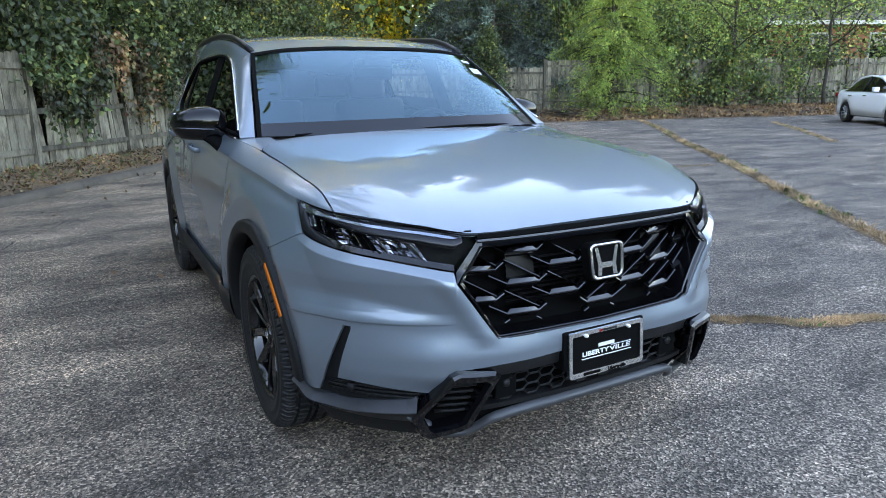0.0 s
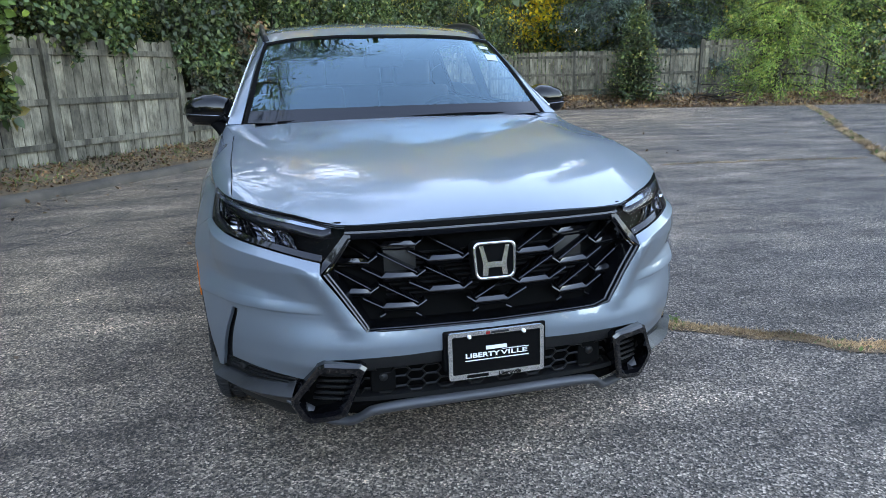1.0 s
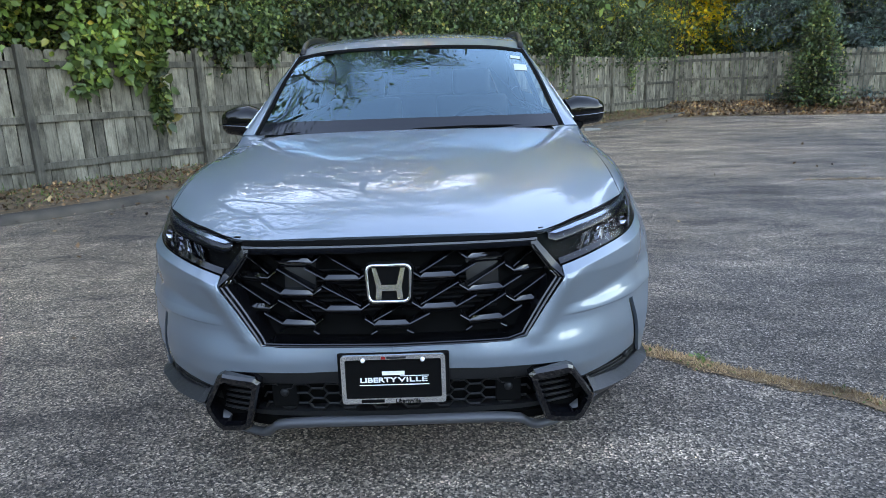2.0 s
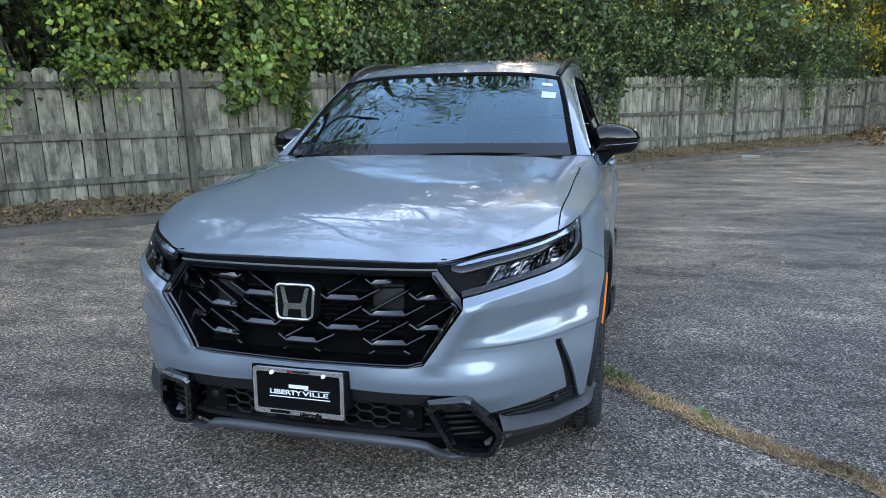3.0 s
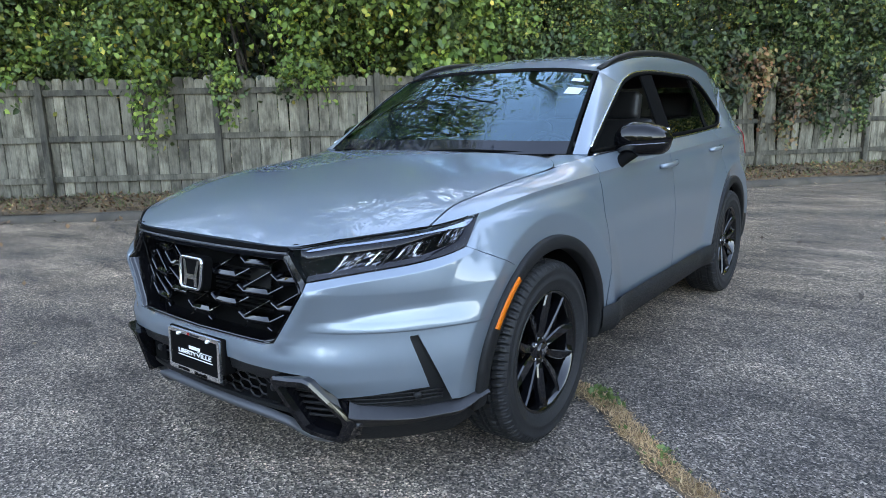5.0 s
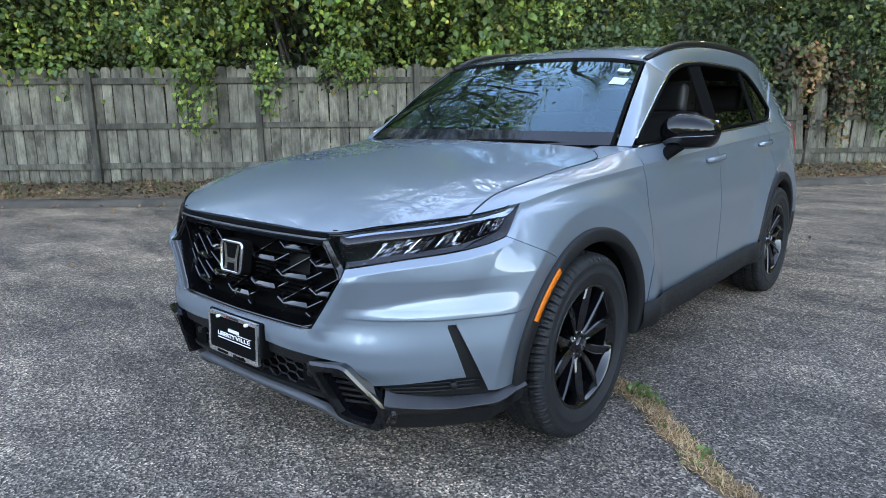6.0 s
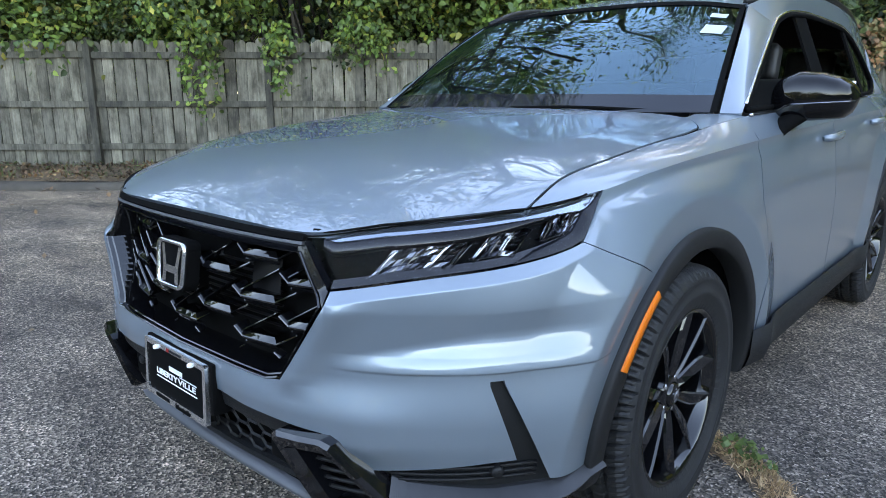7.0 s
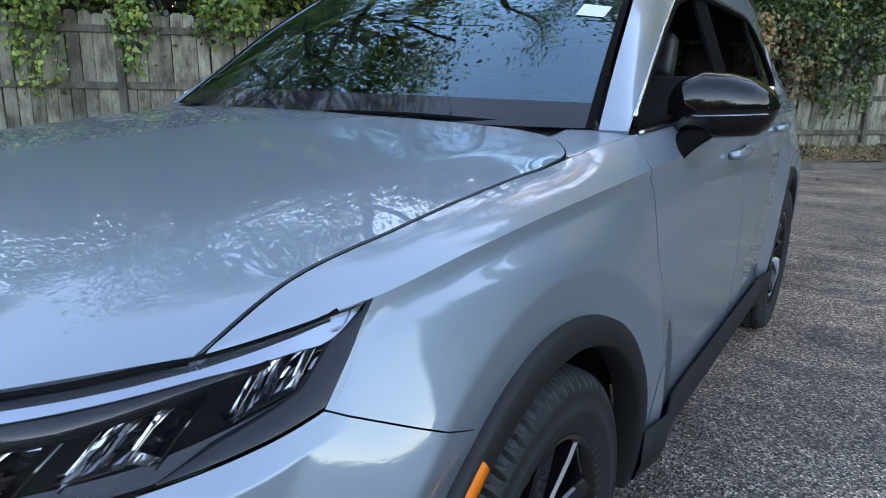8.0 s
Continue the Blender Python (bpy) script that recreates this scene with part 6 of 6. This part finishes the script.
for side in (1, -1):
    for hub in (FRONT_HUB, REAR_HUB):
        wheel = new("wheel", RIM)
        wheel.parent = car
        wheel["label"] = "black five-spoke alloy wheel with tyre"
        wheel.matrix_local = Matrix.Translation((side * 0.808, hub, 0.364)) @ Matrix.Rotation(0 if side > 0 else math.pi, 4, "Z") @ Matrix.Rotation(0.25 + 0.5 * (hub > 1), 4, "X")
        for me in (TYRE, HUBDISC, CAP, CAPMARK, DISC):
            ob = new(me.name, me)
            ob.parent = wheel
        for k in range(5):
            ob = new("spoke", SPOKE)
            ob.parent = wheel
            ob.rotation_euler = (k * 2 * math.pi / 5, 0, 0)
            ob = new("wheel_nut", NUT)
            ob.parent = wheel
            ob.matrix_local = Matrix.Rotation((k + 0.5) * 2 * math.pi / 5, 4, "X") @ Matrix.Translation((0, 0, 0.048))

# ---- mirrors, rails, handles ----
for side in (1, -1):
    n, m = 40, 30
    pts = []
    for i in range(n):
        a = 2 * math.pi * i / n
        row = []
        for j in range(m):
            f = j / (m - 1)
            x = 0.800 + 0.262 * f
            top = np.interp(f, [0, 0.04, 0.12, 0.34, 0.60, 0.82, 0.95, 1], [0.010, 0.045, 0.072, 0.090, 0.082, 0.062, 0.036, 0.006])
            foot = np.interp(f, [0, 0.04, 0.12, 0.5, 0.85, 0.95, 1], [0.010, 0.050, 0.070, 0.078, 0.072, 0.050, 0.006])
            deep = 0.100 * np.interp(f, [0, 0.05, 0.2, 0.5, 0.8, 0.94, 1], [0.15, 0.70, 0.95, 1.0, 0.86, 0.60, 0.08])
            cy, cz = 0.885 - 0.02 * f + 0.05 * f * f, 1.154 + 0.012 * f
            ca, sa = math.cos(a), math.sin(a)
            q = lambda v, e: math.copysign(abs(v) ** e, v)
            y = cy + deep * q(ca, 0.7) * (1.0 if ca < 0 else 0.55)
            row.append((x, y, cz + (top * q(sa, 0.8) if sa > 0 else foot * q(sa, 0.5))))
        pts.append(row)
    bm = grid_bm(np.array(pts), closed=True, centre=(0.95 * 0 + 0.95, 0.88, 1.17), side=1)
    if side < 0:
        bm.transform(Matrix.Scale(-1, 4, (1, 0, 0)))
        bmesh.ops.reverse_faces(bm, faces=bm.faces)
    mirror = part("door_mirror", bm, MIRROR_CAP, doors["front_door", side], "gloss black door mirror")
    mirror["label"] = "gloss black door mirror"
    bm = tube_bm(np.array(spline([(0.835, 0.735, 1.030), (0.865, 0.785, 1.066), (0.925, 0.86, 1.115)], 8)) * (side, 1, 1), list(np.linspace(0.046, 0.032, 8)), 10, None, 0.7)
    part("mirror_arm", bm, BLACK, mirror)
    line = np.array([(0.87 + 0.19 * f, 0.790 + 0.06 * f**3 - 0.012 * math.sin(math.pi * f), 1.137 + 0.012 * f) for f in np.linspace(0, 1, 10)])
    part("indicator_strip", tube_bm(line * (side, 1, 1), 0.0035, 6), CHROME_DARK, mirror, "slim indicator strip")
    part("mirror_glass", box_bm(*[tuple(sorted((side * 0.86, side * 1.04))[k] if ax == 0 else v for ax, v in enumerate(w)) for k, w in enumerate([(0, 0.932, 1.115), (0, 0.940, 1.215)])], 0.004), CHROME, mirror)
    es = spline(ROOF_SIDE, 60)
    rail = []
    for f in np.linspace(0.03, 0.88, 40):
        p = es[int(f * 59)]
        g = (f - 0.03) / 0.85
        lift = 0.018 * min(1, (g * 6) ** 0.7, ((1 - g) * 7) ** 0.6) + 0.005
        rail.append((p[0] - 0.005, p[1], p[2] + lift))
    part("roof_rail", tube_bm(np.array(rail) * (side, 1, 1), 0.015, 8, None, 1.1), BLACK_SATIN, car, "black roof rail")
    for name, y0 in (("front_door", 1.23), ("rear_door", 2.16)):
        z0 = 1.005 if y0 < 2 else 1.042
        p = [body(u_y(y0 + 0.25 * f), z0 + 0.012 * f, 0.006 + 0.026 * math.sin(math.pi * min(1, max(0, f))) ** 0.5) for f in np.linspace(0, 1, 12)]
        part("door_handle", tube_bm(np.array(p) * (side, 1, 1), [0.010, 0.013, *[0.014] * 8, 0.013, 0.010], 8, None, 1.15), PAINT, doors[name, side], "silver pull handle")

# ---- cabin ----
part("dashboard", box_bm((-0.72, 0.55, 0.78), (0.72, 0.98, 1.07), 0.05), PLASTIC, car)
part("cabin_floor", box_bm((-0.74, 0.5, 0.36), (0.74, 3.4, 0.42), 0.01), BLACK, car)
part("headliner", grid_bm(both(roof[:, 4:-2] - (0, 0, 0.035)), centre=(0, 2, 3)), SEAT, car)
wheel_bm = bmesh.new()
ring_pts = [(0.37 + 0.18 * math.cos(a), 1.06 - 0.07 * math.sin(a), 1.02 + 0.165 * math.sin(a)) for a in np.linspace(0, 2 * math.pi, 33)]
tube_bm(ring_pts, 0.016, 8, wheel_bm)
tube_bm([(0.20, 1.06, 1.02), (0.37, 1.05, 1.01), (0.54, 1.06, 1.02)], 0.02, 6, wheel_bm)
tube_bm([(0.37, 1.06, 1.02), (0.37, 0.92, 0.96)], 0.03, 8, wheel_bm)
part("steering_wheel", wheel_bm, SEAT, car)


def seat(x, y, wide):
    bm = box_bm((x - wide / 2, y, 0.55), (x + wide / 2, y + 0.5, 0.72), 0.06, segs=3)
    base = part("seat", bm, SEAT, car, "black leather seat")
    bm = box_bm((-wide / 2, -0.07, 0.0), (wide / 2, 0.07, 0.60), 0.06, segs=3)
    bm.transform(Matrix.Translation((x, y + 0.52, 0.66)) @ Matrix.Rotation(radians(-16), 4, "X"))
    part("backrest", bm, SEAT, base)
    for dx in ((0,) if wide < 1 else (-0.42, 0.42)):
        bm = box_bm((-0.13, -0.05, 0.0), (0.13, 0.05, 0.18), 0.04, segs=3)
        bm.transform(Matrix.Translation((x + dx, y + 0.70, 1.24)) @ Matrix.Rotation(radians(-12), 4, "X"))
        part("headrest", bm, SEAT, base)


seat(0.37, 1.25, 0.50)
seat(-0.37, 1.25, 0.50)
seat(0.0, 2.15, 1.25)


def on_glass(x, f, lift=0.004):
    """A place on the windshield: how far from the middle, and what share of its height."""
    i = np.interp(abs(x), glass[:, int(f * (n2 - 1)), 0], np.arange(n1))
    a, b = int(i), min(int(i) + 1, n1 - 1)
    p = glass[a, int(f * (n2 - 1))] * (1 - (i - a)) + glass[b, int(f * (n2 - 1))] * (i - a)
    return np.array([math.copysign(p[0], x), p[1] - lift * 0.6, p[2] + lift * 0.8])


PAPER = mat("white paper", (0.40, 0.43, 0.46), 0.6)
for x0, x1, f0, f1 in ((0.555, 0.625, 0.69, 0.775), (0.545, 0.60, 0.86, 0.895)):
    q = np.array([[on_glass(x, f, 0.003) for f in (f0, f1)] for x in (x0, x1)])
    part("paper_sticker", grid_bm(q, flange=0.001), PAPER, windshield, "white paper sticker on the glass")
bm = box_bm((-0.09, 0.86, 1.425), (0.09, 0.99, 1.475), 0.02)
part("camera_housing", bm, BLACK, windshield)
bm = box_bm((-0.11, 0.92, 1.36), (0.11, 0.95, 1.43), 0.015)
part("rear_view_mirror", bm, BLACK, windshield)


# ---------------- far things ----------------
CAR_WHITE = mat("white car paint", (0.72, 0.73, 0.74), 0.35, coat=0.8)
BRICK = mat("orange brown brick", (0.30, 0.13, 0.07), 0.9, second=(0.22, 0.09, 0.05), scale=3, bump=0.3, bump_scale=20)
ROOFING = mat("grey brown shingles", (0.13, 0.12, 0.115), 0.9, vary=0.4, scale=6, bump=0.4, bump_scale=20)
SIDING = mat("pale grey siding", (0.5, 0.5, 0.5), 0.7, vary=0.2, scale=2)


def sedan(at, turn):
    """A parked saloon: lofted body, glass house, four wheels, mirrors and lamps."""
    holder = thing("sedan", "parked white four-door saloon on the asphalt", "car")
    ys = np.linspace(-2.35, 2.35, 40)
    hood_z = hermite([-2.35, -2.2, -1.4, -0.75, 1.3, 1.9, 2.3, 2.35], [0.62, 0.74, 0.90, 0.96, 0.98, 1.02, 0.96, 0.80])
    half_w = hermite([-2.35, -2.1, -1.5, 0, 1.5, 2.1, 2.35], [0.62, 0.80, 0.89, 0.91, 0.89, 0.80, 0.66])
    bm = bmesh.new()
    rows = []
    for y in ys:
        w, h = float(half_w(y)), float(hood_z(y))
        low = 0.24
        for hub in (-1.36, 1.36):
            d = abs(y - hub)
            if d < 0.37:
                low = max(low, 0.32 + math.sqrt(0.37**2 - d * d))
        rows.append([(0, y, h + 0.02), (w * 0.7, y, h + 0.01), (w * 0.93, y, h - 0.03), (w, y, h - 0.14), (w, y, max(low, h * 0.5)), (w * 0.98, y, low), (w * 0.8, y, low)])
    half = np.array(rows).transpose(1, 0, 2)
    part("body", grid_bm(both(half), bm, centre=(0, 0, 0.5)), CAR_WHITE, holder)
    top_z = hermite([-0.85, -0.1, 0.4, 1.0, 1.85], [0.97, 1.40, 1.45, 1.40, 1.02])
    ys = np.linspace(-0.85, 1.85, 30)
    cab = np.array([[(0.60 * f, y, float(top_z(y)) - 0.03 * f * f) for f in np.linspace(0, 1, 6)] for y in ys]).transpose(1, 0, 2)
    part("roof", grid_bm(both(cab[:, 7:20]), centre=(0, 0, 0)), CAR_WHITE, holder)
    part("windscreen", grid_bm(both(cab[:, :8]), centre=(0, 0, 0)), TINTED, holder)
    part("rear_window", grid_bm(both(cab[:, 19:]), centre=(0, 0, 0)), TINTED, holder)
    for side in (1, -1):
        ys = np.linspace(-0.78, 1.72, 30)
        glass_side = np.array([[(0.60 + 0.24 * (1 - f), y, (top_z(y) - 0.035) * f + 0.965 * (1 - f)) for f in (0, 0.5, 1)] for y in ys])
        part("side_window", grid_bm(glass_side, side=side, centre=(0, 0.4, 1.0)), TINTED, holder)
        edge = np.array([(0.605, y, top_z(y) - 0.03) for y in ys]) * (side, 1, 1)
        part("roof_frame", tube_bm(edge, 0.035, 6), CAR_WHITE, holder)
        part("door_pillar", tube_bm(np.array([(0.84, 0.40, 0.97), (0.62, 0.42, 1.41)]) * (side, 1, 1), 0.03, 6), BLACK_SATIN, holder)
        part("mirror", box_bm(*[(min(side * 0.88, side * 1.04), -0.62, 0.96), (max(side * 0.88, side * 1.04), -0.48, 1.10)], 0.03), CAR_WHITE, holder)
        part("head_lamp", box_bm((min(side * 0.5, side * 0.82), -2.27, 0.62), (max(side * 0.5, side * 0.82), -2.08, 0.74), 0.03), CHROME, holder)
        part("tail_lamp", box_bm((min(side * 0.5, side * 0.80), 2.2, 0.78), (max(side * 0.5, side * 0.80), 2.33, 0.92), 0.03), RED, holder)
        for y in (0.05, 0.95):
            part("handle", box_bm((min(side * 0.90, side * 0.935), y, 0.83), (max(side * 0.90, side * 0.935), y + 0.18, 0.86), 0.008), CHROME, holder)
        for hub in (-1.36, 1.36):
            w = new("wheel", RIM)
            w.parent = holder
            w.matrix_local = Matrix.Translation((side * 0.79, hub, 0.325)) @ Matrix.Rotation(0 if side > 0 else math.pi, 4, "Z") @ Matrix.Scale(0.88, 4)
            ob = new("tyre", TYRE)
            ob.parent = w
            for k in range(5):
                ob = new("spoke", SILVER_SPOKE)
                ob.parent = w
                ob.rotation_euler = (k * 2 * math.pi / 5, 0, 0)
    part("underbody", box_bm((-0.7, -2.0, 0.2), (0.7, 2.0, 0.55), 0.03), BLACK, holder)
    holder.location = (*at, 0)
    holder.rotation_euler = (0, 0, turn)
    return holder


SILVER_SPOKE = SPOKE.copy()
SILVER_SPOKE.materials.clear()
SILVER_SPOKE.materials.append(mat("silver alloy", (0.5, 0.51, 0.52), 0.3, 0.9))
head = math.atan2(-0.82, -0.57)
sedan((20.2, 8.75), head + math.pi / 2)


def house(at, turn):
    holder = thing("house", "brick house with grey shingle roof behind the fence", "house")
    part("wall", box_bm((-7, -4, 0), (7, 4, 4.6), 0.02), BRICK, holder, smooth=False)
    part("gable_siding", prism_bm([(-7.02, -4, 4.6), (-7.02, 4, 4.6), (-7.02, 0, 7.2)], (0.2, 0, 0)), SIDING, holder, smooth=False)
    for s in (1, -1):
        bm = prism_bm([(-7.5, s * 4.6, 4.3), (7.5, s * 4.6, 4.3), (7.5, 0, 7.4), (-7.5, 0, 7.4)], (0, 0, 0.14))
        part("roof", bm, ROOFING, holder, smooth=False)
        part("eave", box_bm((-7.5, s * 4.6 - 0.06, 4.16), (7.5, s * 4.6 + 0.06, 4.36), 0.01), SIDING, holder, smooth=False)
    for x in (-4.5, -1.0, 3.0):
        win = part("window", box_bm((x, -4.06, 2.2), (x + 1.1, -3.96, 3.7), 0.01), TINTED, holder)
        part("window_frame", box_bm((x - 0.08, -4.05, 2.1), (x + 1.18, -3.98, 3.8), 0.01), SIDING, win)
    holder.location = (*at, 0.0)
    holder.rotation_euler = (0, 0, turn)
    return holder


house((39.0, 22.5), radians(-22))

# a broken piece of concrete on the asphalt, and a heap of dry sticks on the leaf bed
bm = box_bm((-0.20, -0.09, 0.0), (0.20, 0.09, 0.07), 0.02)
for v in bm.verts:
    v.co += noise.noise_vector(v.co * 9) * 0.015
chip = part("concrete_piece", bm, mat("pale concrete", (0.30, 0.29, 0.265), 0.9, vary=0.3, scale=12), None)
tagged(chip, "pale broken concrete piece lying on the asphalt", "rubble")
chip.location = (3.9, 14.1, 0)
sticks = bmesh.new()
r = np.random.default_rng(77)
for k in range(26):
    a = r.uniform(0, 6.28)
    c = np.array([0, 0, 0.25]) + r.normal(0, 0.22, 3) * (1, 1, 0.4)
    d = np.array([math.cos(a), math.sin(a), r.uniform(-0.3, 0.3)]) * r.uniform(0.3, 0.8)
    tube_bm([c - d, c, c + d], [0.016, 0.014, 0.006], 5, sticks)
pile = part("brush_pile", sticks, BARK, None)
tagged(pile, "small heap of dark dry sticks on the leaf bed", "brushwood", kind="stuff")
pile.location = (14.6, 17.6, 0.12)
